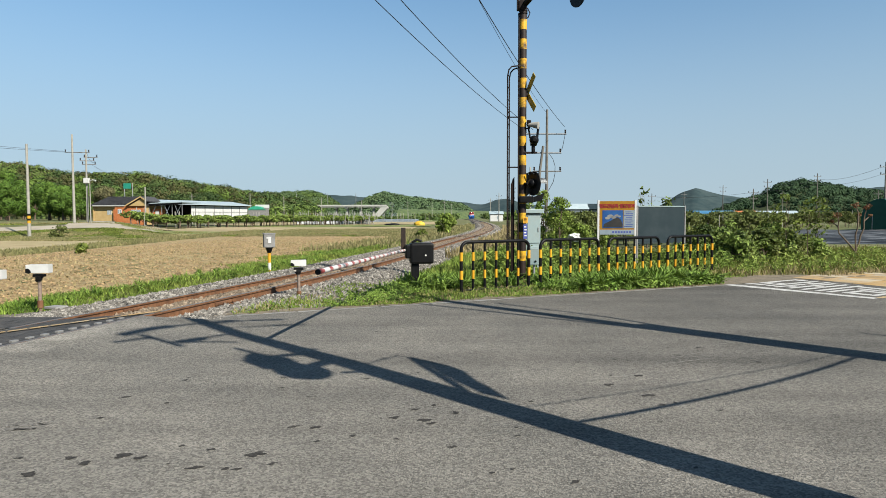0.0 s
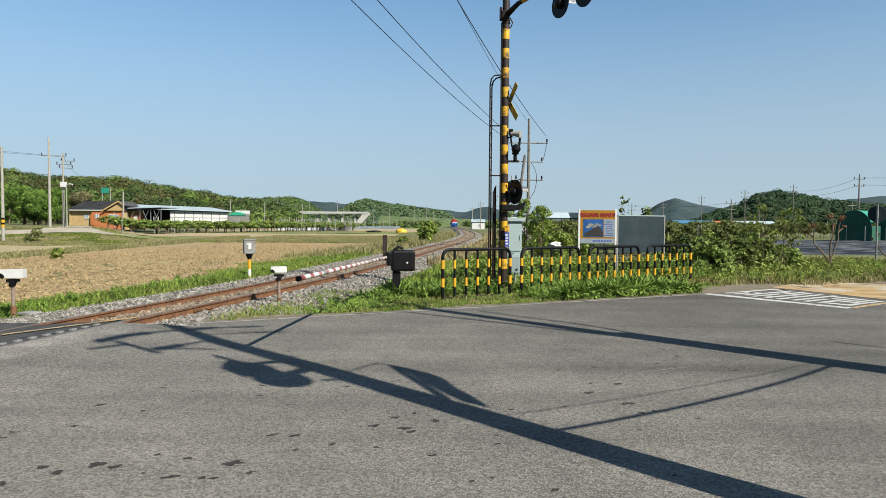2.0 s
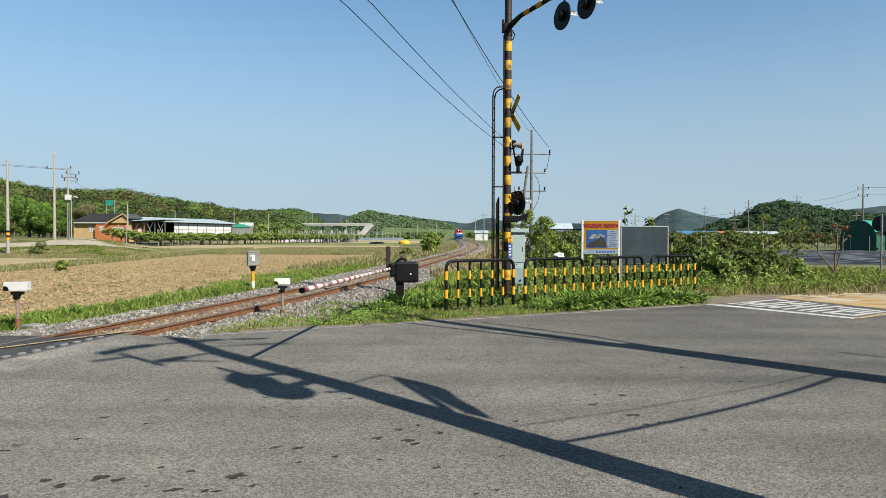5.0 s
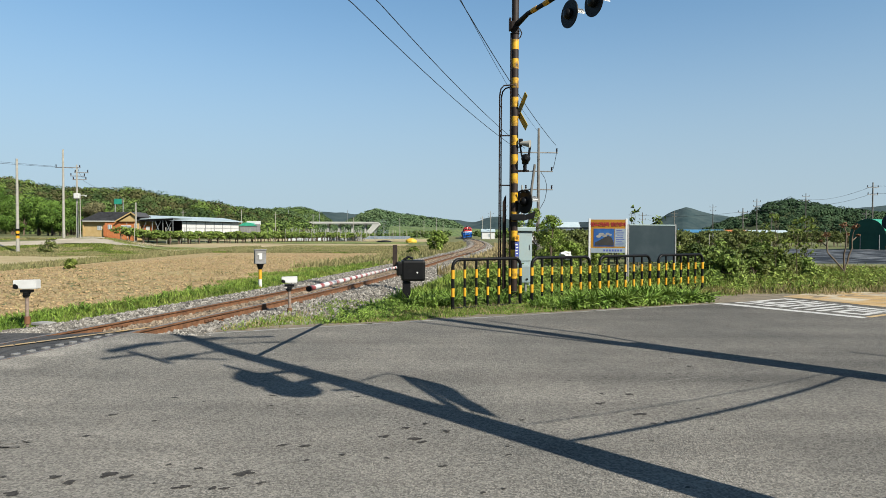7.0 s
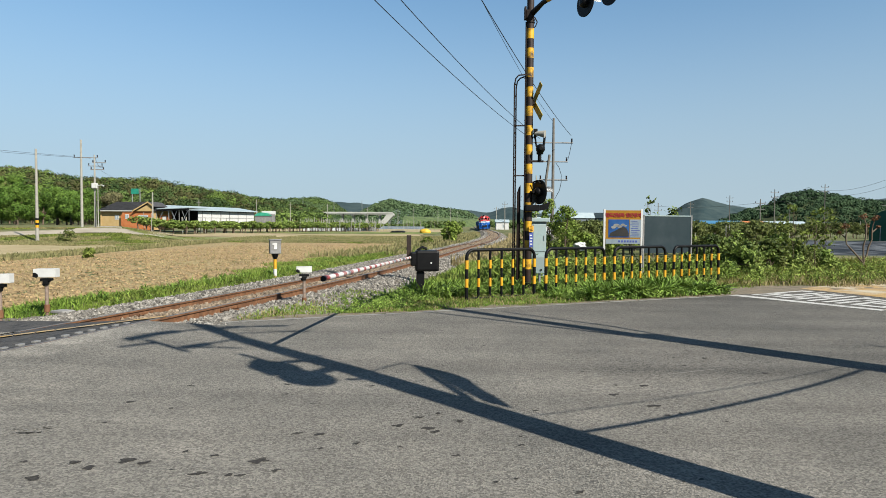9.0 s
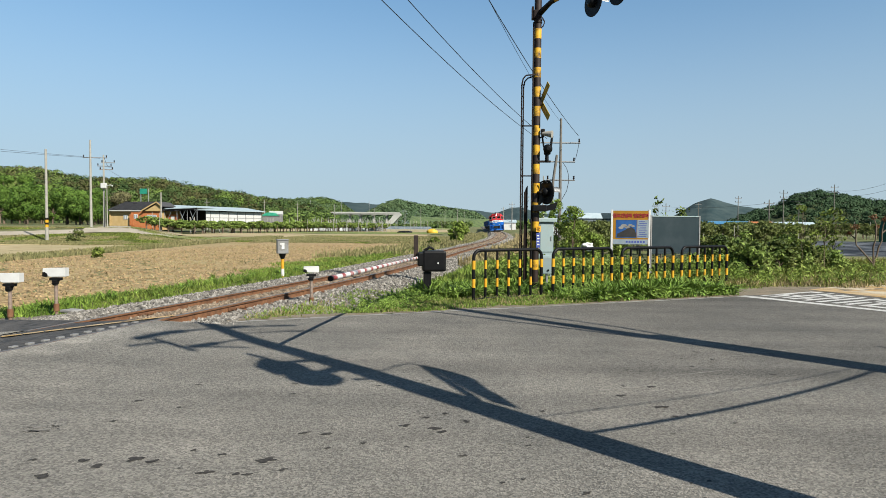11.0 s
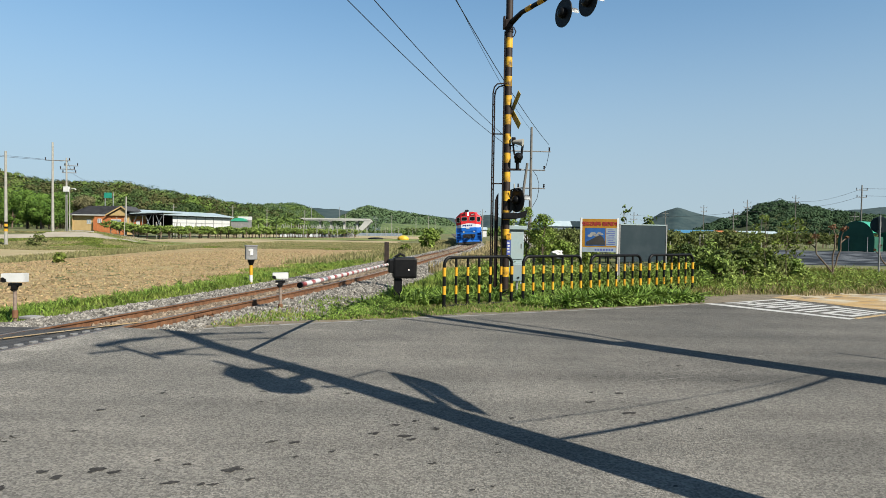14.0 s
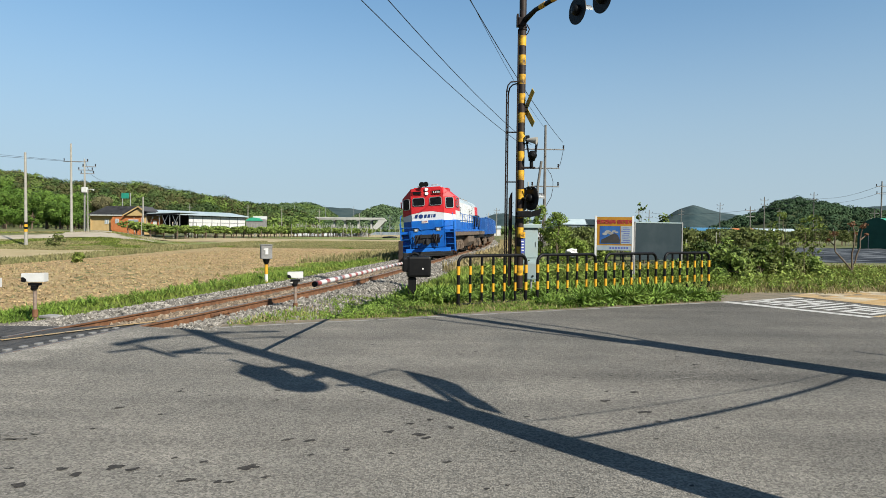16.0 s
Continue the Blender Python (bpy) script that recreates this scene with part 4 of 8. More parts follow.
    tube(bm, [(0.26, -0.28, 3.50), (0.26, -0.24, 3.50), (0.26, -0.16, 3.50), (0.26, -0.13, 3.50)], [0.04, 0.10, 0.115, 0.105], 20)
    part("bell", bm, BLACK, root, "black cast warning bell")
    bm = B()
    box(bm, (0.26, -0.06, 3.48), (0.16, 0.12, 0.22), bevel=0.02)
    tube(bm, [(0.17, -0.1, 3.55), (0.12, -0.1, 3.85)], 0.022, 6)
    tube(bm, [(0.34, -0.1, 3.55), (0.37, -0.1, 3.82)], 0.03, 8)
    tube(bm, [(0.25, -0.08, 3.4), (0.25, -0.08, 3.22)], 0.045, 8)
    part("bell_housing", bm, BLACK, root)
    bm = B()
    box(bm, (0.17, -0.06, 3.20), (0.36, 0.06, 0.05), bevel=0.01)
    part("bell_bracket", bm, DARK_STEEL, root)
    # low pair of lamps
    lamp_disc(root, (0.25, -0.14, 2.44), 118)
    lamp_disc(root, (0.10, 0.45, 2.44), 118)
    bm = B()
    tube(bm, [(0.0, 0.42, 2.44), (0, 0.0, 2.44), (0.1, -0.2, 2.44)], 0.03, 8)
    box(bm, (0.08, -0.12, 2.05), (0.34, 0.20, 0.16), bevel=0.02)
    tube(bm, [(0.10, -0.15, 2.68), (0.18, -0.2, 2.72), (0.26, -0.2, 2.66)], 0.02, 6)
    part("lamp_bracket", bm, BLACK, root)
    bm = B()
    plate(bm, [(0.20, 2.10), (0.52, 2.20), (0.46, 2.02), (0.24, 1.98)], 0.03, "y", -0.16)
    part("lamp_shade", bm, BLACK, root)
    # cantilever arm with lamps
    ax, ay = math.cos(radians(arm_dir)), math.sin(radians(arm_dir))
    bm = B()
    tube(bm, [(0.02, 0, 6.80), (ax * 0.55, ay * 0.55, 6.92), (ax * arm_len, ay * arm_len, 7.02)], [0.075, 0.055, 0.045], 12)
    arm = part("cantilever_arm", bm, BLACK, root)
    for q in (0.75, 1.25, 1.75, 2.25):
        if q < arm_len:
            bm = B()
            zz = 6.92 + (q - 0.55) / (arm_len - 0.55) * 0.10
            tube(bm, [(ax * q, ay * q, zz), (ax * (q + 0.22), ay * (q + 0.22), zz + 0.009)], 0.060, 12)
            part("yellow_band", bm, YELLOW, arm, "faded yellow band")
    bm = B()
    box(bm, (-0.02, 0, 6.78), (0.21, 0.20, 0.22), bevel=0.03)
    box(bm, (-0.13, 0.0, 6.82), (0.05, 0.16, 0.30), bevel=0.01)
    for zz in (6.64, 6.58):
        tube(bm, [(0, 0, zz), (0, 0, zz + 0.03)], 0.105, 14)
    tube(bm, [(0.10, -0.02, 6.72), (0.16, -0.03, 6.60), (0.12, -0.02, 6.50), (0.07, -0.02, 6.46)], 0.014, 6)
    part("arm_clamp", bm, DARK_STEEL, root)
    return root, ax, ay


def make_near_things():
    # the far side's signal with lamps on its arm
    root, ax, ay = make_signal(pose(POLE_X, POLE_Y, -0.04, 0, 0, 0), 7.9, "striped crossing signal with ladder, lamps and crossbuck", arm_dir=-64, arm_len=4.6)
    for q in (2.27, 3.09):
        bm = B()
        tube(bm, [(ax * q, ay * q, 6.97), (ax * q, ay * q, 6.62)], 0.025, 8)
        part("lamp_hanger", bm, BLACK, root)
        lamp_disc(root, (ax * q - 0.05, ay * q, 6.40), 114.5)
    # equipment cabinet behind the pole
    root = thing("equipment_cabinet", pose(2.10, 17.5, land(2.1, 17.5), 0, 0, 18), "pale grey-green metal equipment cabinet behind the fence", "cabinet")
    bm = B()
    box(bm, (0, 0, 0.90), (0.42, 0.5, 1.62), bevel=0.012)
    body = part("body", bm, CABINET, root)
    bm = B()
    box(bm, (0, -0.02, 1.76), (0.52, 0.62, 0.10), bevel=0.012)
    part("roof", bm, CABINET, root)
    bm = B()
    box(bm, (0, 0, 0.05), (0.40, 0.48, 0.12), bevel=0.005)
    part("plinth", bm, CONCRETE, root)
    for zc, hh in ((1.28, 0.72), (0.52, 0.62)):
        bm = B()
        box(bm, (0, -0.262, zc), (0.36, 0.02, hh), bevel=0.006)
        d = part("door", bm, CABINET, body)
        bm = B()
        box(bm, (0.13, -0.285, zc), (0.02, 0.03, 0.12), bevel=0.005)
        part("handle", bm, GALV, d)
    # small terminal box low on the pole's side
    bm = B()
    box(bm, (0, 0, 0.62), (0.22, 0.16, 0.42), bevel=0.015)
    tb = thing("terminal_box", pose(2.08, 16.35, land(2.1, 16.3)), "small pale terminal box on a thin post", "box")
    part("case", bm, CABINET, tb)
    bm = B()
    tube(bm, [(0, 0, 0), (0, 0, 0.45)], 0.03, 8)
    part("post", bm, GALV, tb)
    bm = B()
    tube(bm, [(0.03, -0.085, 0.50), (0.03, -0.10, 0.50)], 0.025, 10)
    part("knob", bm, BLACK, tb)
    # notice labels tied round the pole
    for nm, z, c, lab, s in (("notice", 1.22, "blue", "blue and white notice strapped to the pole", (0.10, 0.005, 0.36)), ("tag", 1.50, "yellow", "small yellow tag strapped to the pole", (0.12, 0.005, 0.15))):
        bm = B()
        box(bm, (0, 0, 0), s, bevel=0.0015)
        ob = thing("pole_" + nm, pose(POLE_X + 0.06, POLE_Y - 0.125, z, 0, 0, 12), lab, "notice")
        part("sheet", bm, NOTICE_BLUE if c == "blue" else YELLOW, ob)
        for k in range(4):
            bm = B()
            box(bm, (-0.01 + 0.01 * (k % 2), -0.005, s[2] * (0.32 - 0.2 * k)), (s[0] * 0.6, 0.003, s[2] * 0.08))
            part("printed_bar", bm, WHITE if c == "blue" else BLACK, ob)
    # grey trunking posts beside the ladder
    for k, (dx, h, w) in enumerate(((-0.235, 2.45, 0.085),)):
        bm = B()
        box(bm, (0, 0, h / 2), (w, 0.10, h), bevel=0.01)
        plate(bm, [(-w / 2, h - 0.05), (w / 2, h - 0.05), (w / 2, h + 0.16), (0.0, h + 0.10)], 0.08, "y", -0.04)
        ob = part("cable_trunking", bm, DARK_STEEL)
        ob.matrix_world = pose(POLE_X + dx, POLE_Y + 0.12, land(1.6, 16.3))
        tagged(ob, "dark steel cable trunking beside the signal pole", "cable duct")
    # barrier machine and its lowered arm
    root = thing("barrier_machine", pose(-0.78, 14.3, land(-0.8, 14.3), 0, 0, 8), "black barrier machine on a short post in grass", "barrier")
    bm = B()
    box(bm, (0.12, 0, 0.82), (0.52, 0.34, 0.46), bevel=0.05)
    part("housing", bm, BLACK, root)
    bm = B()
    box(bm, (-0.02, 0, 0.28), (0.17, 0.17, 0.60), bevel=0.01)
    box(bm, (-0.02, 0, 0.02), (0.30, 0.30, 0.05), bevel=0.01)
    part("post", bm, BLACK, root)
    bm = B()
    box(bm, (-0.17, -0.02, 0.86), (0.14, 0.26, 0.30), bevel=0.03)
    tube(bm, [(-0.10, -0.05, 1.05), (0.02, -0.05, 1.12), (0.12, -0.05, 1.08)], 0.03, 8)
    part("crank_head", bm, BLACK, root)
    bm = B()
    box(bm, (-0.27, 0.1, 1.10), (0.10, 0.05, 0.56), bevel=0.008)
    part("counterweight_arm", bm, BROWN, root)
    bm = B()
    tube(bm, [(0.2, -0.165, 0.78), (0.2, -0.185, 0.78)], 0.019, 12)
    part("lock", bm, WHITE, root, "small white lock cover")
    a, z = Vector((-1.02, 14.2, 0.86)), Vector((-1.55, 7.55, 0.955))
    root = thing("boom_gate", Matrix.Translation(a), "red and white striped barrier arm, lowered across the road", "barrier")
    d = z - a
    n = 34
    cuts = [(k + (0.12 if k % 2 else -0.12)) / n for k in range(n + 1)]
    cuts[0], cuts[-1] = 0.0, 1.0
    for k in range(n):
        p, q = d * cuts[k], d * cuts[k + 1]
        bm = B()
        tube(bm, [p, q], 0.031, 12)
        part("band", bm, RED if k % 2 else WHITE, root)
    bm = B()
    tube(bm, [d, d * 1.006], 0.034, 12)
    part("end_cap", bm, BLACK, root)
    # obstacle sensors on posts
    def sensor(x, y, yaw, z, lab, k=0.8):
        root = thing("obstacle_sensor", pose(x, y, -0.06, 0, 0, yaw), lab, "sensor", "track sensors of the crossing")
        bm = B()
        tube(bm, [(0, 0, -0.05), (0, 0, z - 0.12)], 0.032, 10)
        part("post", bm, RUST_POST, root)
        bm = B()
        tube(bm, [(0, 0, 0), (0, 0, 0.14)], 0.05, 10)
        part("socket", bm, RUST, root)
        bm = B()
        box(bm, (0, 0, z - 0.10), (0.20, 0.10, 0.05), bevel=0.01)
        tube(bm, [(-0.06, 0, z - 0.2), (0.05, 0, z - 0.12)], 0.03, 8)
        box(bm, (0.0, -0.02, z - 0.16), (0.09, 0.09, 0.08), bevel=0.015)
        part("swivel", bm, BLACK, root)
        # hooded casing: sloped front with a round mouth
        bm = B()
        plate(bm, [(-0.25, 0.19), (0.25, 0.20), (0.25, 0.0), (-0.08, -0.005), (-0.20, 0.03), (-0.25, 0.10)], 0.20, "y", -0.10)
        bmesh.ops.bevel(bm, geom=bm.edges[:], offset=0.008, segments=2, affect="EDGES")
        bmesh.ops.translate(bm, vec=(0, 0, z - 0.07), verts=bm.verts)
        case = part("casing", bm, WHITE, root, "white hooded casing")
        bm = B()
        tube(bm, [(-0.245, 0, z + 0.02), (-0.215, 0, z + 0.02)], 0.075, 14)
        plate(bm, [(-0.255, 0.0), (-0.25, 0.09), (-0.20, 0.10), (-0.14, 0.06), (-0.13, 0.0), (-0.18, -0.02)], 0.004, "y", -0.105)
        bmesh.ops.translate(bm, vec=(0, 0, 0), verts=bm.verts)
        for v in bm.verts:
            if abs(v.co.y + 0.103) < 0.004:
                v.co.z += z - 0.06
        part("mouth", bm, BLACK, case, "dark lens mouth")
        for o in (case, *case.children):
            o.data.transform(Matrix.Translation((0, 0, z)) @ Matrix.Scale(k, 4) @ Matrix.Translation((0, 0, -z)))
        return root
    sensor(-7.52, 11.73, 4, 0.70, "white track sensor on a rusty post in grass")
    sensor(-7.83, 10.94, 4, 0.66, "white track sensor on a rusty post in grass")
    sensor(-3.12, 13.2, 12, 0.70, "white track sensor on a rusty post by the ballast", 0.62)
    bm = B()
    box(bm, (0, 0, 0.03), (0.32, 0.26, 0.05), bevel=0.012)
    ob = part("cable_slab", bm, CONCRETE)
    ob.matrix_world = pose(-7.46, 12.1, -0.13, 0, 0, -20)
    tagged(ob, "pale concrete slab lying in grass", "slab")
    # lineside box beyond the track
    root = thing("lineside_box", pose(-5.97, 21.2, land(-5.97, 21.2), 0, 0, 25), "grey lineside box on a yellow and white post", "box")
    bm = B()
    box(bm, (0, 0, 1.02), (0.36, 0.24, 0.44), bevel=0.02)
    part("case", bm, BOX_GREY, root)
    bm = B()
    box(bm, (0, 0, 1.255), (0.40, 0.28, 0.03), bevel=0.008)
    part("lid", bm, BOX_GREY, root)
    bm = B()
    tube(bm, [(0, 0, 0.80), (0, 0, 0.62)], [0.13, 0.06], 10)
    part("neck", bm, BLACK, root)
    bm = B()
    tube(bm, [(0, 0, 0), (0, 0, 0.62)], 0.055, 10)
    part("post", bm, YELLOW, root)
    bm = B()
    tube(bm, [(0, 0, 0.06), (0, 0, 0.30)], 0.059, 10)
    part("white_band", bm, WHITE, root, "worn white band")
    bm = B()
    box(bm, (0, -0.125, 1.05), (0.09, 0.006, 0.20))
    box(bm, (-0.06, -0.125, 1.12), (0.08, 0.006, 0.05))
    part("painted_mark", bm, WHITE, root, "white painted mark")


# ---------------------------------------------------------------- the train
def ring_solid(bm, lower, upper, mi=0, top=True, bottom=True):
    """Joins two outlines of equally many 3D points."""
    a = [bm.verts.new(p) for p in lower]
    b = [bm.verts.new(p) for p in upper]
    n = len(a)
    fs = [bm.faces.new((a[i], a[(i + 1) % n], b[(i + 1) % n], b[i])) for i in range(n)]
    if bottom:
        fs.append(bm.faces.new(a[::-1]))
    if top:
        fs.append(bm.faces.new(b))
    for f in fs:
        f.material_index = mi
    bmesh.ops.recalc_face_normals(bm, faces=fs)


def bogie(root, yc, axles, spread, wheels):
    """A bogie with side frames, springs and axle boxes; its wheelsets turn."""
    bg = new("bogie")
    bg.parent = root
    bg.location = (0, yc, 0)
    for s in (-1, 1):
        bm = B()
        pts = [(-spread - 0.75, 0.62), (-spread - 0.75, 0.80), (-spread + 0.1, 0.98), (spread - 0.1, 0.98), (spread + 0.75, 0.80), (spread + 0.75, 0.62), (spread + 0.2, 0.60), (0.5, 0.72), (-0.5, 0.72), (-spread - 0.2, 0.60)]
        plate(bm, pts, 0.14, "x", s * 1.10 - 0.07)
        part("side_frame", bm, BOGIE, bg)
        for k in range(axles):
            y = -spread + 2 * spread * k / (axles - 1)
            bm = B()
            box(bm, (s * 1.19, y, 0.51), (0.20, 0.34, 0.36), bevel=0.04)
            part("axle_box", bm, BOGIE, bg)
            bm = B()
            for dy in (-0.32, 0.32):
                for i in range(5):
                    tube(bm, [(s * 1.16, y + dy, 0.40 + i * 0.07), (s * 1.16, y + dy, 0.435 + i * 0.07)], 0.085, 8)
            part("coil_springs", bm, BOGIE, bg)
        bm = B()
        tube(bm, [(s * 1.24, -spread * 0.5, 0.85), (s * 1.24, -spread * 0.5, 0.30)], 0.05, 8)
        tube(bm, [(s * 1.20, -spread - 0.6, 0.35), (s * 1.20, spread + 0.6, 0.35)], 0.028, 6)
        box(bm, (s * 1.22, spread * 0.5, 0.72), (0.14, 0.5, 0.24), bevel=0.03)
        part("brake_gear", bm, BOGIE, bg)
    bm = B()
    box(bm, (0, 0, 0.75), (2.1, 0.7, 0.3), bevel=0.03)
    part("bolster", bm, UNDERFRAME, bg)
    for k in range(axles):
        y = -spread + 2 * spread * k / (axles - 1)
        bm = B()
        tube(bm, [(-1.1, 0, 0), (1.1, 0, 0)], 0.085, 8)
        for s in (-1, 1):
            tube(bm, [(s * 0.69, 0, 0), (s * 0.72, 0, 0), (s * 0.725, 0, 0), (s * 0.83, 0, 0)], [0.50, 0.50, 0.47, 0.46], 24)
            for q in range(4):
                a = q * math.pi / 2
                tube(bm, [(s * 0.83, 0.27 * math.cos(a), 0.27 * math.sin(a)), (s * 0.842, 0.27 * math.cos(a), 0.27 * math.sin(a))], 0.06, 6)
        w = part("wheelset", bm, RUST, bg, "steel wheelset with rust-brown wheels")
        w.location = (0, y, 0.47)
        wheels.append(w)
    return bg


def window(root, c, yaw, w, h, glass_parent=True, slant=0.0):
    """A framed pane on a wall that faces -y, turned by yaw."""
    m = Matrix.Translation(c) @ Euler((0, 0, radians(yaw))).to_matrix().to_4x4()
    bm = B()
    t = 0.028
    outer = [(-w / 2 + 0.06, -h / 2), (w / 2 - 0.06, -h / 2), (w / 2, -h / 2 + 0.06), (w / 2, h / 2 - 0.06), (w / 2 - 0.06, h / 2), (-w / 2 + 0.06, h / 2), (-w / 2, h / 2 - 0.06), (-w / 2, -h / 2 + 0.06)]
    k = 1 - 2 * t / min(w, h)
    a = [bm.verts.new((x, -0.03, z)) for x, z in outer]
    b = [bm.verts.new((x * (1 - 2 * t / w), -0.03, z * (1 - 2 * t / h))) for x, z in outer]
    c2 = [bm.verts.new((x, 0.01, z)) for x, z in outer]
    d2 = [bm.verts.new((x * (1 - 2 * t / w), 0.01, z * (1 - 2 * t / h))) for x, z in outer]
    n = 8
    for i in range(n):
        j = (i + 1) % n
        bm.faces.new((a[i], a[j], b[j], b[i]))
        bm.faces.new((a[j], a[i], c2[i], c2[j]))
        bm.faces.new((b[i], b[j], d2[j], d2[i]))
    bmesh.ops.transform(bm, matrix=m, verts=bm.verts)
    fr = part("window_frame", bm, GALV, root, "pale metal window frame")
    bm = B()
    bm.faces.new([bm.verts.new((x * (1 - 2 * t / w), -0.012, z * (1 - 2 * t / h))) for x, z in outer])
    bmesh.ops.transform(bm, matrix=m, verts=bm.verts)
    part("pane", bm, GLASS_DARK, fr)


WHEELS = []


def make_loco():
    root = thing("locomotive", pose(0, 60, 0), "red, white and blue diesel locomotive with lit headlights", "locomotive")
    # underframe and walkway
    bm = B()
    box(bm, (0, 9.9, 1.44), (2.95, 18.6, 0.16), bevel=0.01)
    part("walkway", bm, LOCO_BLUE, root)
    bm = B()
    box(bm, (0, 9.9, 1.18), (2.3, 18.2, 0.40), bevel=0.02)
    part("underframe", bm, UNDERFRAME, root)
    for s in (-1, 1):
        bm = B()
        box(bm, (s * 1.45, 9.9, 1.28), (0.05, 18.6, 0.26), bevel=0.008)
        part("side_sill", bm, BOGIE, root, "dusty brown side sill")
    # pilot: centre panel, step wells on both sides
    bm = B()
    box(bm, (0, 0.52, 1.05), (1.9, 0.10, 0.95), bevel=0.02)
    box(bm, (0, 0.46, 0.42), (2.5, 0.08, 0.26), bevel=0.02, rx=-18)
    part("pilot", bm, LOCO_BLUE, root)
    # flat dark plate on the pilot's face, not a hollow
    bm = B()
    box(bm, (0, 0.462, 1.06), (1.36, 0.03, 0.46), bevel=0.01)
    part("pilot_recess", bm, UNDERFRAME, root, "flat dark plate behind the hoses")
    bm = B()
    plate(bm, [(-1.36, 0.10), (1.36, 0.10), (1.40, 0.28), (0.6, 0.36), (-0.6, 0.36), (-1.40, 0.28)], 0.05, "y", 0.34)
    part("snow_plough", bm, UNDERFRAME, root, "black plough plate")
    bm = B()
    box(bm, (0, 0.40, 0.25), (2.7, 0.10, 0.16), bevel=0.03, rx=-25)
    part("rail_guard", bm, UNDERFRAME, root)
    for s in (-1, 1):
        bm = B()
        plate(bm, [(0.45, 0.30), (0.45, 1.95), (0.62, 2.0), (0.75, 1.5), (0.75, 0.30)], 0.05, "x", s * 1.50 - 0.025)
        plate(bm, [(0.45, 0.30), (0.45, 1.55), (0.60, 1.55), (0.60, 0.30)], 0.04, "x", s * 0.98 - 0.02)
        part("step_side", bm, LOCO_BLUE, root)
        for z in (0.38, 0.72, 1.06, 1.38):
            bm = B()
            box(bm, (s * 1.24, 0.62, z), (0.52, 0.30, 0.035), bevel=0.006)
            part("step", bm, LOCO_BLUE, root)
        bm = B()
        box(bm, (s * 1.24, 0.80, 0.9), (0.50, 0.03, 1.1))
        part("step_well", bm, LOCO_BLUE, root)
        # corner hand rails
        bm = B()
        tube(bm, [(s * 1.47, 0.50, 1.95), (s * 1.47, 0.50, 2.35), (s * 1.42, 0.62, 2.45)], 0.02, 6)
        tube(bm, [(s * 1.47, 0.50, 1.52), (s * 1.47, 0.50, 1.95)], 0.02, 6)
        tube(bm, [(s * 1.44, 0.46, 1.72), (s * 0.45, 0.46, 1.68), (s * 0.30, 0.46, 1.50)], 0.022, 6)
        part("hand_rail", bm, LOCO_BLUE, root)
        # marker lamps over the pilot
        bm = B()
        box(bm, (s * 0.62, 0.50, 1.55), (0.24, 0.12, 0.17), bevel=0.02)
        lampb = part("marker_lamp", bm, BOX_GREY, root)
        bm = B()
        tube(bm, [(s * 0.62, 0.44, 1.55), (s * 0.62, 0.425, 1.55)], 0.06, 12)
        part("lamp_glass", bm, WHITE, lampb)
        # brake and coupling hoses
        for q in range(4):
            x = s * (0.34 + 0.16 * q)
            bm = B()
            low, way = 0.62 + 0.11 * ((q * 3 + (s > 0)) % 4), s * (0.10 - 0.07 * q)
            tube(bm, [(x, 0.44, 1.32 - 0.05 * q), (x + s * 0.02, 0.34, 1.22), (x + way, 0.30, (low + 1.2) / 2), (x + 1.6 * way, 0.32, low), (x + 2.4 * way, 0.36, low + 0.10)], 0.028, 6)
            part("hose", bm, CABLE if q % 2 else DARK_STEEL, root)
    bm = B()
    box(bm, (0, 0.22, 0.90), (0.26, 0.62, 0.26), bevel=0.05)
    box(bm, (0.09, -0.12, 0.90), (0.14, 0.22, 0.34), bevel=0.05)
    box(bm, (-0.12, -0.06, 0.90), (0.10, 0.16, 0.30), bevel=0.04)
    tube(bm, [(-0.5, 0.40, 1.12), (0.6, 0.40, 1.12)], 0.02, 6)
    part("coupler", bm, UNDERFRAME, root)
    # nose box with a plate
    bm = B()
    box(bm, (0, 0.80, 1.82), (1.75, 0.60, 0.52), bevel=0.03)
    nb = part("nose_box", bm, LOCO_BLUE, root)
    bm = B()
    box(bm, (-0.10, 0.492, 2.0), (0.36, 0.012, 0.15), bevel=0.003)
    pl = part("plate", bm, WHITE, nb, "small white plate with red bars")
    bm = B()
    box(bm, (-0.10, 0.484, 2.0), (0.28, 0.006, 0.05))
    part("plate_bars", bm, RED, pl)
    # cab in coloured bands: flat centre, swept corners
    def plan(w, y0, y1, yb):
        return [(-0.92, y0), (0.92, y0), (w, y1), (w, yb), (-w, yb), (-w, y1)]
    P = plan(1.50, 0.98, 1.42, 3.35)
    def band(name, z0, z1, mat, P0=P, P1=P, lab=""):
        bm = B()
        ring_solid(bm, [(x, y, z0) for x, y in P0], [(x, y, z1) for x, y in P1])
        return part(name, bm, mat, root, lab)
    band("cab_lower", 1.52, 2.06, LOCO_BLUE)
    cabw = band("cab_middle", 2.06, 2.62, LOCO_WHITE)
    # red upper cab; its lower edge sweeps down to the corners
    band("cab_upper", 2.62, 3.46, LOCO_RED)
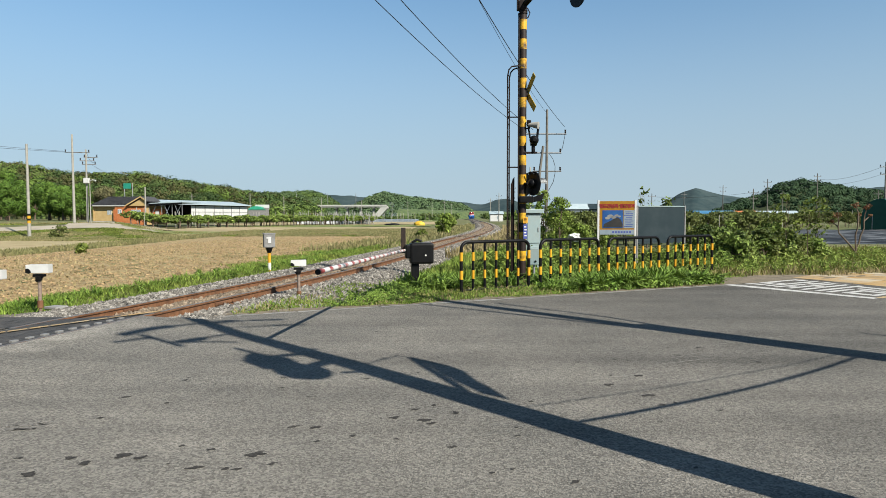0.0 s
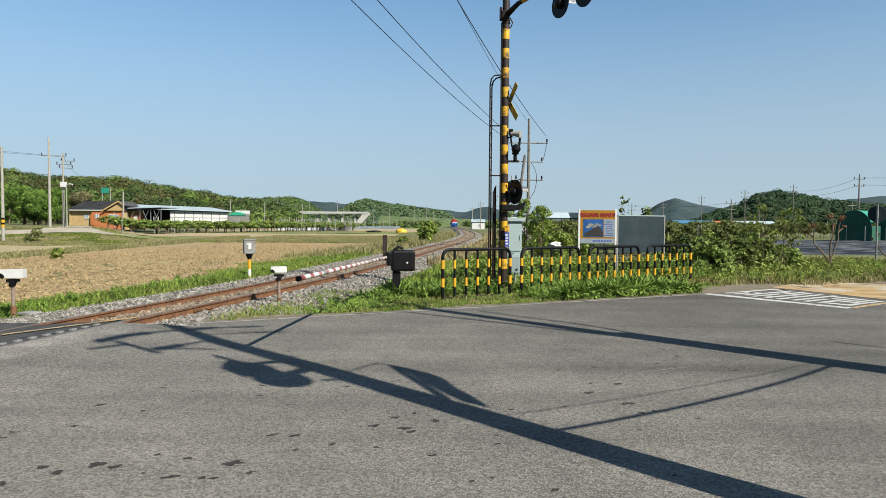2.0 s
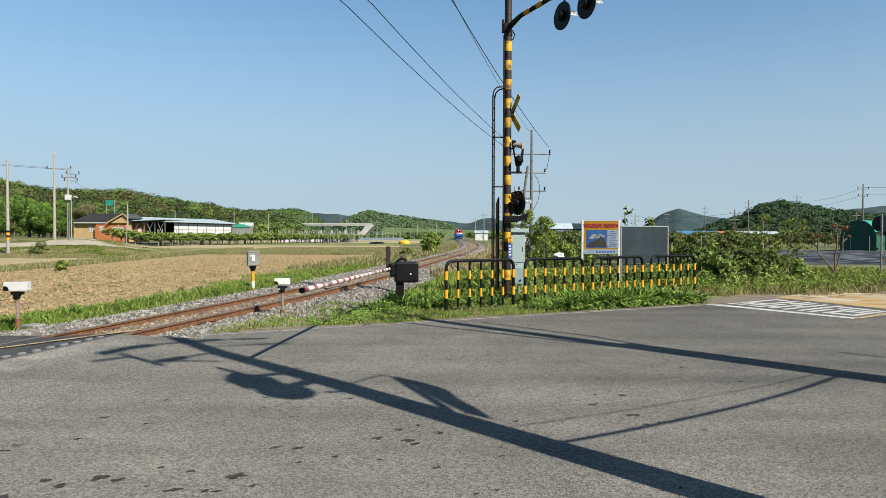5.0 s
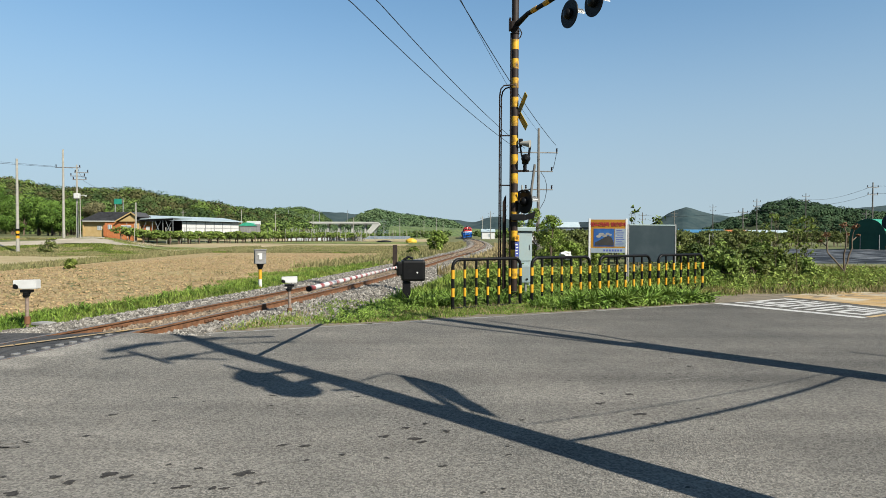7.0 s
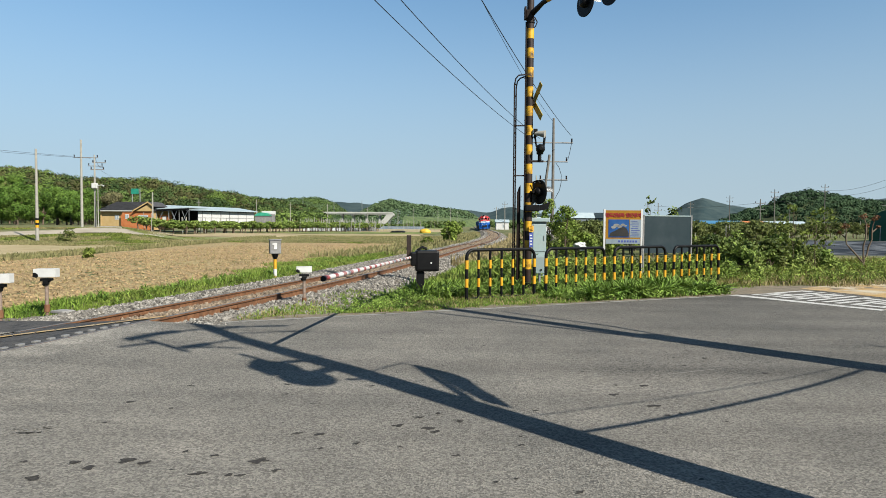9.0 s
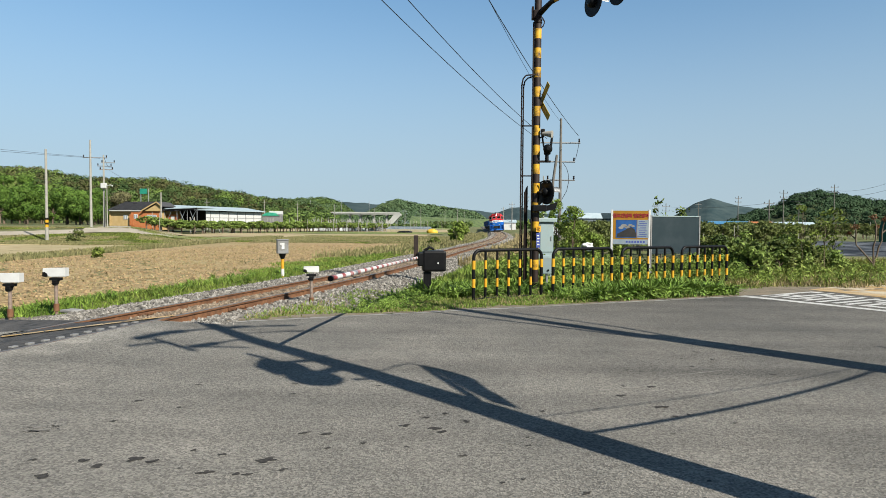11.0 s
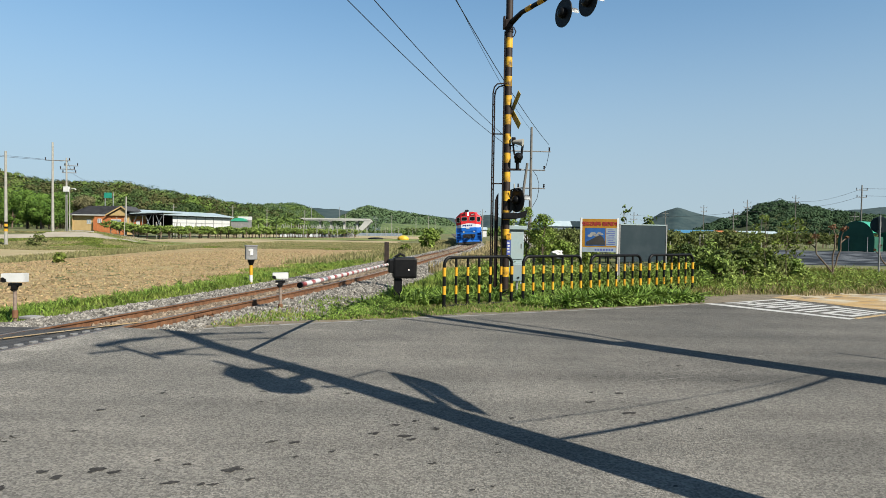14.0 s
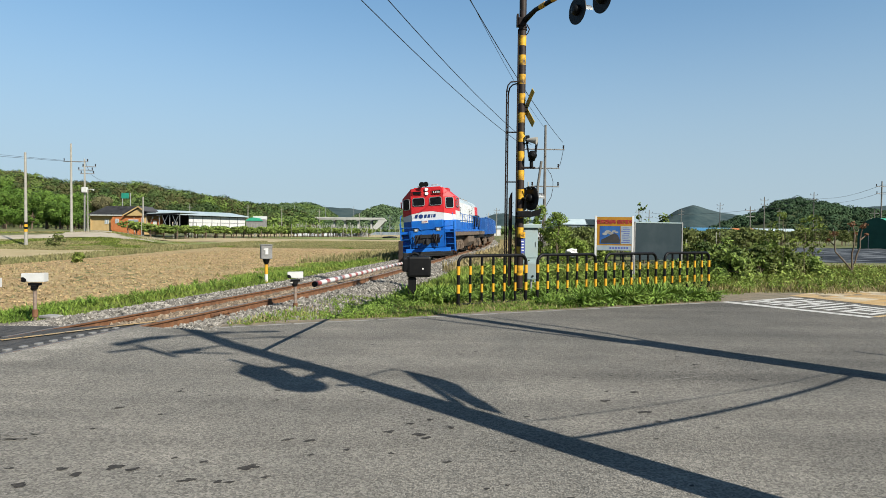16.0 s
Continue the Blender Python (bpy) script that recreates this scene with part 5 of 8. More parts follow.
    for s in (-1, 1):
        bm = B()
        v = [(s * 0.30, 0.972, 2.62), (s * 0.92, 0.972, 2.62), (s * 0.92, 0.972, 2.50)]
        bm.faces.new([bm.verts.new(p) for p in v])
        v = [(s * 0.925, 0.972, 2.62), (s * 1.507, 1.413, 2.62), (s * 1.507, 1.413, 2.36), (s * 0.925, 0.972, 2.50)]
        bm.faces.new([bm.verts.new(p) for p in v])
        part("red_sweep", bm, LOCO_RED, cabw)
    bm = B()
    lo = P
    up = [(-0.88, 0.98), (0.88, 0.98), (0.93, 1.20), (0.90, 3.35), (-0.90, 3.35), (-0.93, 1.20)]
    ring_solid(bm, [(x, y, 3.46) for x, y in lo], [(x, y, 4.02) for x, y in up])
    part("cab_roof", bm, LOCO_RED, root)
    bm = B()
    box(bm, (0, 2.2, 4.05), (1.5, 2.2, 0.08), bevel=0.03)
    part("roof_cap", bm, LOCO_RED, root)
    for x in (-0.48, 0.48):
        window(root, (x, 0.972, 3.22), 0, 0.68, 0.50)
    yaw = math.degrees(math.atan2(0.44, 0.58))
    for s in (-1, 1):
        window(root, (s * 1.215, 1.192, 3.10), s * yaw, 0.52, 0.66)
        window(root, (s * 1.505, 2.30, 3.12), s * 90, 0.85, 0.58)
        # mirrors and grab irons at the corners
        bm = B()
        box(bm, (s * 1.60, 1.52, 3.10), (0.05, 0.12, 0.40), bevel=0.015)
        tube(bm, [(s * 1.50, 1.55, 3.2), (s * 1.60, 1.52, 3.2)], 0.014, 6)
        part("mirror", bm, LOCO_RED, root)
        # number boards
        bm = B()
        box(bm, (s * 0.55, 0.965, 3.76), (0.56, 0.05, 0.26), bevel=0.05)
        nbd = part("number_board", bm, LOCO_RED, root)
        bm = B()
        box(bm, (s * 0.55, 0.938, 3.76), (0.47, 0.012, 0.18), bevel=0.003)
        part("board_face", bm, BLACK, nbd)
        if s > 0:
            for k in range(4):
                bm = B()
                box(bm, (s * 0.55 - 0.15 + 0.1 * k, 0.929, 3.76), (0.055, 0.006, 0.11))
                part("white_bar", bm, WHITE, nbd)
    for z in (3.94, 3.70):
        bm = B()
        tube(bm, [(0, 0.99, z), (0, 0.93, z)], [0.11, 0.115], 18)
        hl = part("headlight", bm, BOX_GREY, root)
        bm = B()
        tube(bm, [(0, 0.932, z), (0, 0.915, z)], [0.07, 0.06], 18)
        part("headlight_glass", bm, HEADLIGHT, hl, "lit white headlight")
    # plain emblem in place of the lettering
    bm = B()
    for x, w in ((-0.66, 0.15), (-0.14, 0.14), (0.06, 0.15), (0.22, 0.06), (0.37, 0.13)):
        plate(bm, [(x - w / 2 - 0.02, 2.25), (x + w / 2 - 0.02, 2.25), (x + w / 2 + 0.02, 2.45), (x - w / 2 + 0.02, 2.45)], 0.006, "y", 0.970)
    part("emblem_bars", bm, NAVY, cabw, "dark blue lettering drawn as plain bars")
    bm = B()
    tube(bm, [(-0.40, 0.974, 2.35), (-0.40, 0.966, 2.35)], 0.125, 18)
    part("emblem_disc", bm, NAVY, cabw)
    # roof gear
    for c, L in (((-0.22, 1.3, 4.24), 0.5), ((-0.05, 1.5, 4.26), 0.4)):
        bm = B()
        tube(bm, [(c[0], c[1] - L, c[2]), (c[0], c[1] - L + 0.05, c[2]), (c[0], c[1], c[2])], [0.16, 0.09, 0.04], 12)
        part("horn", bm, BLACK, root)
    bm = B()
    box(bm, (-0.42, 1.3, 4.14), (0.2, 0.35, 0.14), bevel=0.02)
    tube(bm, [(-0.2, 1.3, 4.1), (-0.2, 1.3, 4.24)], 0.02, 6)
    part("horn_box", bm, BOX_GREY, root)
    bm = B()
    tube(bm, [(0.25, 1.2, 4.06), (0.25, 1.2, 4.22), (0.62, 1.2, 4.22), (0.62, 1.2, 4.06)], 0.015, 6)
    tube(bm, [(0.25, 2.6, 4.06), (0.25, 2.6, 4.22), (0.62, 2.6, 4.22), (0.62, 2.6, 4.06)], 0.015, 6)
    tube(bm, [(0.25, 1.2, 4.22), (0.25, 2.6, 4.22)], 0.015, 6)
    part("roof_rail", bm, WHITE, root)
    bm = B()
    box(bm, (0.95, 2.0, 3.90), (0.34, 0.9, 0.24), bevel=0.04)
    part("roof_unit", bm, LOCO_RED, root)
    # long hood in bands
    hood = [(-1.02, 3.36), (1.02, 3.36), (1.02, 18.3), (-1.02, 18.3)]
    for nm, z0, z1, mat in (("hood_lower", 1.52, 2.04, LOCO_BLUE), ("hood_side", 2.04, 3.42, LOCO_WHITE)):
        bm = B()
        ring_solid(bm, [(x, y, z0) for x, y in hood], [(x, y, z1) for x, y in hood])
        part(nm, bm, mat, root)
    bm = B()
    ring_solid(bm, [(x, y, 3.42) for x, y in hood], [(x * 0.72, y, 3.80) for x, y in hood])
    part("hood_roof", bm, LOCO_PALE, root)
    bm = B()
    box(bm, (0, 17.4, 3.02), (2.10, 1.9, 0.85), bevel=0.02)
    part("rear_red_panel", bm, LOCO_RED, root)
    for s in (-1, 1):
        # hood doors and louvres
        for k in range(9):
            y = 4.4 + k * 1.35
            bm = B()
            box(bm, (s * 1.026, y, 2.75), (0.03, 1.18, 1.15), bevel=0.01)
            d = part("hood_door", bm, LOCO_WHITE, root)
            if k in (1, 2, 6, 7):
                for j in range(6):
                    bm = B()
                    box(bm, (s * 1.048, y, 2.45 + j * 0.12), (0.02, 0.9, 0.05), bevel=0.004)
                    part("louvre", bm, BOX_GREY, d)
        # blue swoosh on the side
        bm = B()
        pts = []
        for k in range(13):
            a = math.pi * k / 12
            pts.append((5.0 - 0.9 * math.cos(a), 2.06 + 1.0 * math.sin(a)))
        for k in range(12, -1, -1):
            a = math.pi * k / 12
            pts.append((5.0 - 0.72 * math.cos(a), 2.06 + 0.85 * math.sin(a)))
        plate(bm, pts, 0.006, "x", s * 1.052 - 0.003)
        part("side_stripe", bm, LOCO_BLUE, root, "blue curved stripe on the hood")
        # walkway hand rail
        for k in range(12):
            y = 3.9 + k * 1.25
            bm = B()
            tube(bm, [(s * 1.42, y, 1.5), (s * 1.42, y, 2.5)], 0.018, 6)
            part("rail_post", bm, LOCO_BLUE, root)
        bm = B()
        tube(bm, [(s * 1.42, 3.5, 2.5), (s * 1.42, 18.2, 2.5)], 0.02, 6)
        part("long_rail", bm, LOCO_BLUE, root)
        bm = B()
        box(bm, (s * 1.22, 15.2, 2.2), (0.4, 1.6, 0.9), bevel=0.03)
        part("side_locker", bm, BLACK, root)
    for y in (8.5, 11.5, 13.5, 15.5):
        bm = B()
        tube(bm, [(0, y, 3.78), (0, y, 3.98)], [0.62, 0.58], 20)
        part("roof_fan", bm, BOX_GREY, root)
    bm = B()
    box(bm, (0, 5.9, 3.92), (0.7, 0.5, 0.3), bevel=0.04)
    part("exhaust", bm, BLACK, root)
    bm = B()
    plate(bm, [(-1.15, 0.42), (1.15, 0.42), (1.38, 0.7), (1.38, 1.12), (-1.38, 1.12), (-1.38, 0.7)], 3.6, "y", 8.1)
    part("fuel_tank", bm, BOGIE, root)
    # low loading gauge: everything over the walkway is seven per cent lower
    bpy.context.view_layer.update()
    away = root.matrix_world.inverted()
    for ob in root.children_recursive:
        if ob.type == "MESH":
            m = away @ ob.matrix_world
            back = m.inverted()
            for v in ob.data.vertices:
                p = m @ v.co
                if p.z > 2.0:
                    p.z = 2.0 + (p.z - 2.0) * 0.93
                    v.co = back @ p
    bogie(root, 4.2, 3, 1.85, WHEELS)
    bogie(root, 15.6, 3, 1.85, WHEELS)
    return root


def make_wagon(first=None):
    """An open blue goods wagon with ribs."""
    root = thing("goods_wagon", pose(0, 80, 0), "blue open goods wagon coupled in the train", "wagon", "wagons of the train")
    bm = B()
    box(bm, (0, 6.7, 1.02), (2.5, 12.6, 0.26), bevel=0.02)
    part("underframe", bm, UNDERFRAME, root)
    for s in (-1, 1):
        bm = B()
        box(bm, (s * 1.42, 6.7, 1.85), (0.06, 12.4, 1.45), bevel=0.01)
        side = part("side", bm, WAGON_BLUE, root)
        for k in range(10):
            bm = B()
            box(bm, (s * 1.48, 0.75 + k * 1.32, 1.85), (0.09, 0.12, 1.45), bevel=0.015)
            part("rib", bm, WAGON_BLUE, side)
        bm = B()
        box(bm, (s * 1.45, 6.7, 2.58), (0.12, 12.5, 0.10), bevel=0.02)
        part("top_rail", bm, WAGON_BLUE, side)
        bm = B()
        for k in range(4):
            box(bm, (s * 1.458, 3.0 + k * 0.36, 1.9), (0.012, 0.26, 0.24))
        part("white_bars", bm, WHITE, side, "white stencil as plain bars")
    for y in (0.5, 12.9):
        bm = B()
        box(bm, (0, y, 1.85), (2.85, 0.06, 1.45), bevel=0.01)
        e = part("end", bm, WAGON_BLUE, root)
        bm = B()
        for x in (-0.9, 0, 0.9):
            box(bm, (x, y - 0.05 if y < 2 else y + 0.05, 1.85), (0.12, 0.08, 1.4), bevel=0.01)
        part("end_ribs", bm, WAGON_BLUE, e)
    bm = B()
    box(bm, (0, 6.7, 1.2), (2.8, 12.3, 0.12))
    part("floor", bm, UNDERFRAME, root)
    bm = B()
    box(bm, (0, 0.1, 0.9), (0.24, 0.9, 0.24), bevel=0.04)
    box(bm, (0, 13.3, 0.9), (0.24, 0.9, 0.24), bevel=0.04)
    part("couplers", bm, UNDERFRAME, root)
    bogie(root, 2.6, 2, 0.9, [])
    bogie(root, 10.8, 2, 0.9, [])
    return root


# ---------------------------------------------------------------- poles, wires, boards
def make_utility_pole(m, h, arms, label, r0=0.17, stay=False, marks=False, kind="utility poles on the plain", mat=None):
    root = thing("utility_pole", m, label, "utility pole", kind)
    bm = B()
    tube(bm, [(0, 0, -0.3), (0, 0, h)], [r0, r0 * 0.6], 12)
    part("shaft", bm, mat or CONCRETE_POLE, root)
    for z, w, a, off in arms:
        bm = B()
        c, s = math.cos(radians(a)), math.sin(radians(a))
        tube(bm, [((off - w / 2) * c, (off - w / 2) * s, z), ((off + w / 2) * c, (off + w / 2) * s, z)], 0.045, 6)
        arm = part("crossarm", bm, BOX_GREY, root)
        for q in (off - w / 2 + 0.08, off + w / 2 - 0.08):
            bm = B()
            tube(bm, [(q * c, q * s, z + 0.04), (q * c, q * s, z + 0.12), (q * c, q * s, z + 0.20), (q * c, q * s, z + 0.30)], [0.025, 0.07, 0.045, 0.07], 8)
            part("insulator", bm, DARK_STEEL, arm)
    if stay:
        bm = B()
        tube(bm, [(-0.05, 0, h * 0.72), (-0.62, -0.3, h * 0.38), (-0.75, -0.35, 0)], 0.09, 8)
        part("stay", bm, CONCRETE_POLE, root)
    if marks:
        for k in range(2):
            bm = B()
            tube(bm, [(0, 0, 1.3 + k * 0.45), (0, 0, 1.55 + k * 0.45)], r0 * 0.97, 12)
            part("yellow_mark", bm, YELLOW, root, "yellow warning band")
            bm = B()
            tube(bm, [(0, 0, 1.56 + k * 0.45), (0, 0, 1.74 + k * 0.45)], r0 * 0.97, 12)
            part("black_mark", bm, BLACK, root, "black warning band")
    return root


def sagging(name, a, b, sag, r, label, n=16, group="overhead wires"):
    a, b = Vector(a), Vector(b)
    bm = B()
    pts = []
    for i in range(n + 1):
        t = i / n
        p = a.lerp(b, t)
        p.z -= sag * 4 * t * (1 - t)
        pts.append(p)
    tube(bm, pts, r, 5)
    ob = part(name, bm, CABLE)
    return tagged(ob, label, "wire", group)


def make_poles_and_wires():
    # pole beside the line, beyond the crossing
    make_utility_pole(pose(6.72, 46, -0.1), 9.15, [(7.45, 2.95, 3, -0.10), (6.13, 2.0, 4, 0.03), (4.85, 2.0, 4, 0.03)], "weathered concrete utility pole with three crossarms", 0.13, kind="utility poles by the line", mat=POLE_DARK)
    bm = B()
    tube(bm, [(6.45, 45.9, 6.5), (6.2, 45.8, 4.7), (6.0, 45.7, 0)], 0.09, 8)
    ob = part("stay_pole", bm, POLE_DARK)
    tagged(ob, "leaning stay pole beside the utility pole", "pole")
    for p, q, s in (((8.0, 46, 7.4), (7.75, 46, 6.2), 0.1),):
        sagging("drop_cable", p, q, s, 0.018, "thin black drop cable on the utility pole", 8)
    bm = B()
    tube(bm, [(6.9, 46, 5.95), (7.15, 46, 5.6), (7.3, 46, 5.1), (7.3, 46, 4.6), (7.18, 46, 4.0), (6.85, 46, 3.4)], 0.018, 6)
    tagged(part("cable_loop", bm, CABLE), "thin black cable loop on the utility pole", "wire", "overhead wires")
    # its far neighbours
    for x, y, h in ((11.6, 96, 9.0), (14.0, 150, 9.0), (15.0, 205, 9.0), (16.0, 265, 9.0), (13.2, 120, 7.0), (16.5, 178, 7.5)):
        make_utility_pole(pose(x, y, -0.2), h, [(h - 0.9, 1.8, 5, 0), (h - 1.8, 1.5, 5, 0)], "distant concrete utility pole beside the line", 0.16, kind="utility poles by the line")
    # wires from that pole over the camera to a pole behind
    E = [((5.2, 46, 7.6), (-2.9, 21, 8.95)), ((5.75, 46, 7.65), (-2.05, 21, 8.97)), ((7.95, 46, 7.85), (0.56, 21, 9.02)), ((6.62, 46, 8.9), (0.60, 21.5, 9.19))]
    back = []
    for i, (a, b) in enumerate(E):
        a, b = Vector(a), Vector(b)
        k = (a.y + 14) / (a.y - b.y)
        c = a + (b - a) * k
        c.z = b.z + 1.0
        back.append(c)
        r = 0.016 if i < 3 else 0.009
        bm = B()
        pts = [a.lerp(b, t / 12) - Vector((0, 0, 0.28 * 4 * (t / 12) * (1 - t / 12))) for t in range(13)]
        pts += [b.lerp(c, t / 8) for t in range(1, 9)]
        tube(bm, pts, r, 5)
        tagged(part("overhead_wire", bm, CABLE), "black overhead wire above the crossing", "wire", "overhead wires")
    mid = sum(back, Vector()) / len(back)
    make_utility_pole(pose(mid.x, mid.y, -0.05), max(c.z for c in back) + 0.6, [(min(c.z for c in back), 7.5, 0, 0)], "tall concrete utility pole across the road", 0.19, kind="utility poles by the line")
    # left-hand poles by the farm lane
    make_utility_pole(pose(-39.6, 60.5, land(-39.6, 60.5)), 8.7, [], "plain concrete pole with yellow warning bands", 0.16, marks=True)
    make_utility_pole(pose(-42.6, 73, land(-42.6, 73)), 10.0, [(8.0, 2.6, 10, 0.5)], "concrete pole with a long crossarm", 0.16)
    p3 = make_utility_pole(pose(-42.2, 75, land(-42.2, 75)), 8.5, [(7.6, 1.5, 10, 0.5), (7.2, 1.6, 10, 0.1), (6.8, 1.5, 10, 0.3)], "concrete pole with a transformer box", 0.14)
    bm = B()
    box(bm, (0.12, -0.2, 4.9), (0.58, 0.45, 0.6), bevel=0.04)
    part("transformer_box", bm, WHITE, p3, "pale grey transformer box")
    sp = make_utility_pole(pose(-41.4, 74.2, land(-41.4, 74.2)), 4.9, [], "thin street lamp post by the farm house", 0.07)
    bm = B()
    tube(bm, [(0, 0, 4.85), (0.4, -0.1, 4.95), (0.8, -0.2, 4.85)], [0.03, 0.05, 0.09], 8)
    part("lamp_head", bm, WHITE, sp)
    make_utility_pole(pose(-49.6, 105, land(-49.6, 105)), 6.4, [], "plain concrete pole before the farm house", 0.16)
    for q in ((-83, 165, 7), (-70, 175, 8), (-62, 200, 9), (-58, 225, 9), (-48, 240, 9), (-40, 290, 9), (-30, 330, 9), (-20, 300, 9), (-10, 340, 9), (-3, 300, 9), (0, 360, 9)):
        make_utility_pole(pose(q[0], q[1], -0.2), q[2], [(q[2] - 0.8, 1.6, 0, 0)], "distant concrete pole on the plain", 0.15)
    for a, b in (((-70, 50, 11.5), (-43.5, 73, 9.0)), ((-70, 52, 10.9), (-41.5, 73, 8.8)), ((-41, 73, 8.9), (-41.2, 75, 8.0)), ((-41.5, 75, 7.6), (-49.6, 105, 6.8))):
        sagging("farm_wire", a, b, 0.5, 0.015, "thin overhead wire by the farm lane", 10)
    # right-hand poles over the hedge
    R = [(59.4, 90, 9.2), (83.6, 150, 11.5), (50.7, 110, 6.4), (67.5, 140, 9.7), (70.5, 170, 9.8), (64, 180, 8.5), (58, 200, 8.5), (46, 150, 7.0), (78, 120, 6.5), (96, 190, 9)]
    for x, y, h in R:
        make_utility_pole(pose(x, y, -0.3), h, [(h - 0.7, 2.0, 15, 0), (h - 1.7, 1.8, 15, 0)], "distant concrete pole beyond the orchard", 0.13, mat=POLE_DARK)
    for z in (7.9, 6.9):
        sagging("far_wire", (59.4, 90, z + .5), (100, 80, z + 1.2), 0.4, 0.02, "thin overhead wire beyond the orchard", 10)
        sagging("far_wire", (59.4, 90, z + .5), (83.6, 150, z + 2), 0.8, 0.02, "thin overhead wire beyond the orchard", 10)
        sagging("far_wire", (83.6, 150, z + 2), (67.5, 140, z), 0.5, 0.02, "thin overhead wire beyond the orchard", 10)
        sagging("far_wire", (67.5, 140, z), (50.7, 110, 5.5), 0.5, 0.02, "thin overhead wire beyond the orchard", 10)
        sagging("far_wire", (50.7, 110, 5.5), (46, 150, 6.0), 0.5, 0.02, "thin overhead wire beyond the orchard", 10)


def make_boards():
    # public notice board with a picture panel
    root = thing("notice_board", pose(4.55, 20.05, land(4.6, 20) - 0.2, 0, 0, -3), "yellow and white railway notice board with a picture panel", "sign")
    W, z0, z1 = 1.06, 1.27, 2.30
    bm = B()
    box(bm, (W / 2, 0, (z0 + z1) / 2), (W, 0.03, z1 - z0), bevel=0.004)
    part("panel", bm, BOARD_YELLOW, root)
    bm = B()
    box(bm, (W / 2, -0.018, z0 + 0.08), (W - 0.02, 0.008, 0.15))
    ft = part("footer", bm, PRINT_WHITE, root, "white footer strip")
    bm = B()
    for k in range(7):
        box(bm, (0.42 + k * 0.085, -0.0235, z0 + 0.08), (0.055, 0.004, 0.06))
    part("footer_bars", bm, NOTICE_BLUE, ft)
    bm = B()
    box(bm, (0.40, -0.018, 1.745), (0.62, 0.008, 0.55))
    pic = part("picture", bm, PICTURE_BLUE, root, "dark blue picture of a train")
    bm = B()
    plate(bm, [(0.12, 1.50), (0.70, 1.50), (0.70, 1.60), (0.64, 1.74), (0.55, 1.80), (0.44, 1.76), (0.30, 1.68), (0.14, 1.60)], 0.004, "y", -0.027)
    part("picture_shape", bm, UNDERFRAME, pic, "dark train shape")
    bm = B()
    for x, z, r in ((0.24, 1.78, 0.06), (0.33, 1.84, 0.075), (0.43, 1.80, 0.06), (0.52, 1.86, 0.05), (0.60, 1.83, 0.04)):
        plate(bm, [(x + 1.3 * r * math.cos(k * math.pi / 5), z + 0.7 * r * math.sin(k * math.pi / 5)) for k in range(10)], 0.003, "y", -0.026)
    part("picture_steam", bm, BOX_GREY, pic, "pale steam")
    bm = B()
    box(bm, (0.90, -0.018, 1.745), (0.34, 0.008, 0.55))
    tx = part("text_panel", bm, PRINT_WHITE, root, "white text panel")
    for k in range(9):
        bm = B()
        box(bm, (0.87 + 0.03 * (k % 2), -0.024, 1.97 - k * 0.056), (0.18 + 0.04 * (k % 3), 0.004, 0.018))
        part("text_bar", bm, NOTICE_BLUE, tx)
    # heading
    cu = bpy.data.curves.new("heading", "FONT")
    cu.body = "\ucca0\ub3c4\uac74\ub110\ubaa9 \uc77c\ub2e8\uc815\uc9c0"
    cu.size, cu.extrude, cu.align_x, cu.offset = 0.126, 0.003, "CENTER", 0.008
    cu.materials.append(RED_DARK)
    ob = new("heading", cu)
    ob.parent = root
    ob.matrix_basis = pose(W / 2, -0.022, 2.105, 90, 0, 0)
    ob["label"] = "dark red heading in Korean letters"
    for x in (-0.03, W + 0.03):
        bm = B()
        box(bm, (x, 0.01, 1.15), (0.06, 0.06, 2.36), bevel=0.006)
        part("leg", bm, WHITE, root)
    # blank grey board beside it
    root = thing("blank_board", pose(5.82, 20.35, land(6, 20.4) - 0.14, 0, 0, 19), "blank dark grey-green board in a pale frame", "sign")
    W = 1.72
    bm = B()
    box(bm, (W / 2, 0, 1.50), (W, 0.03, 1.12), bevel=0.004)
    part("panel", bm, SLATE, root)
    for x in (-0.03, W + 0.03):
        bm = B()
        box(bm, (x, 0, 1.05), (0.045, 0.05, 2.10), bevel=0.006)
        part("leg", bm, BOX_GREY, root)
    for z in (2.075, 0.92):
        bm = B()
        box(bm, (W / 2, -0.005, z), (W, 0.05, 0.035), bevel=0.006)
        part("frame_rail", bm, CABINET if z > 1 else SLATE, root)
    # white crumpled sheet on the weeds
    bm = B()
    bmesh.ops.create_icosphere(bm, subdivisions=3, radius=0.16)
    for v in bm.verts:
        v.co *= 0.75 + 0.6 * noise.noise(v.co * 9) + 0.2
        v.co.z *= 0.55
        v.co.x *= 1.35
    ob = part("plastic_sheet", bm, WHITE)
    ob.matrix_world = pose(3.62, 19.0, 0.98) @ Matrix.Diagonal((0.9, 0.9, 1.35, 1))
    tagged(ob, "crumpled white plastic caught on tall weeds", "plastic sheet")


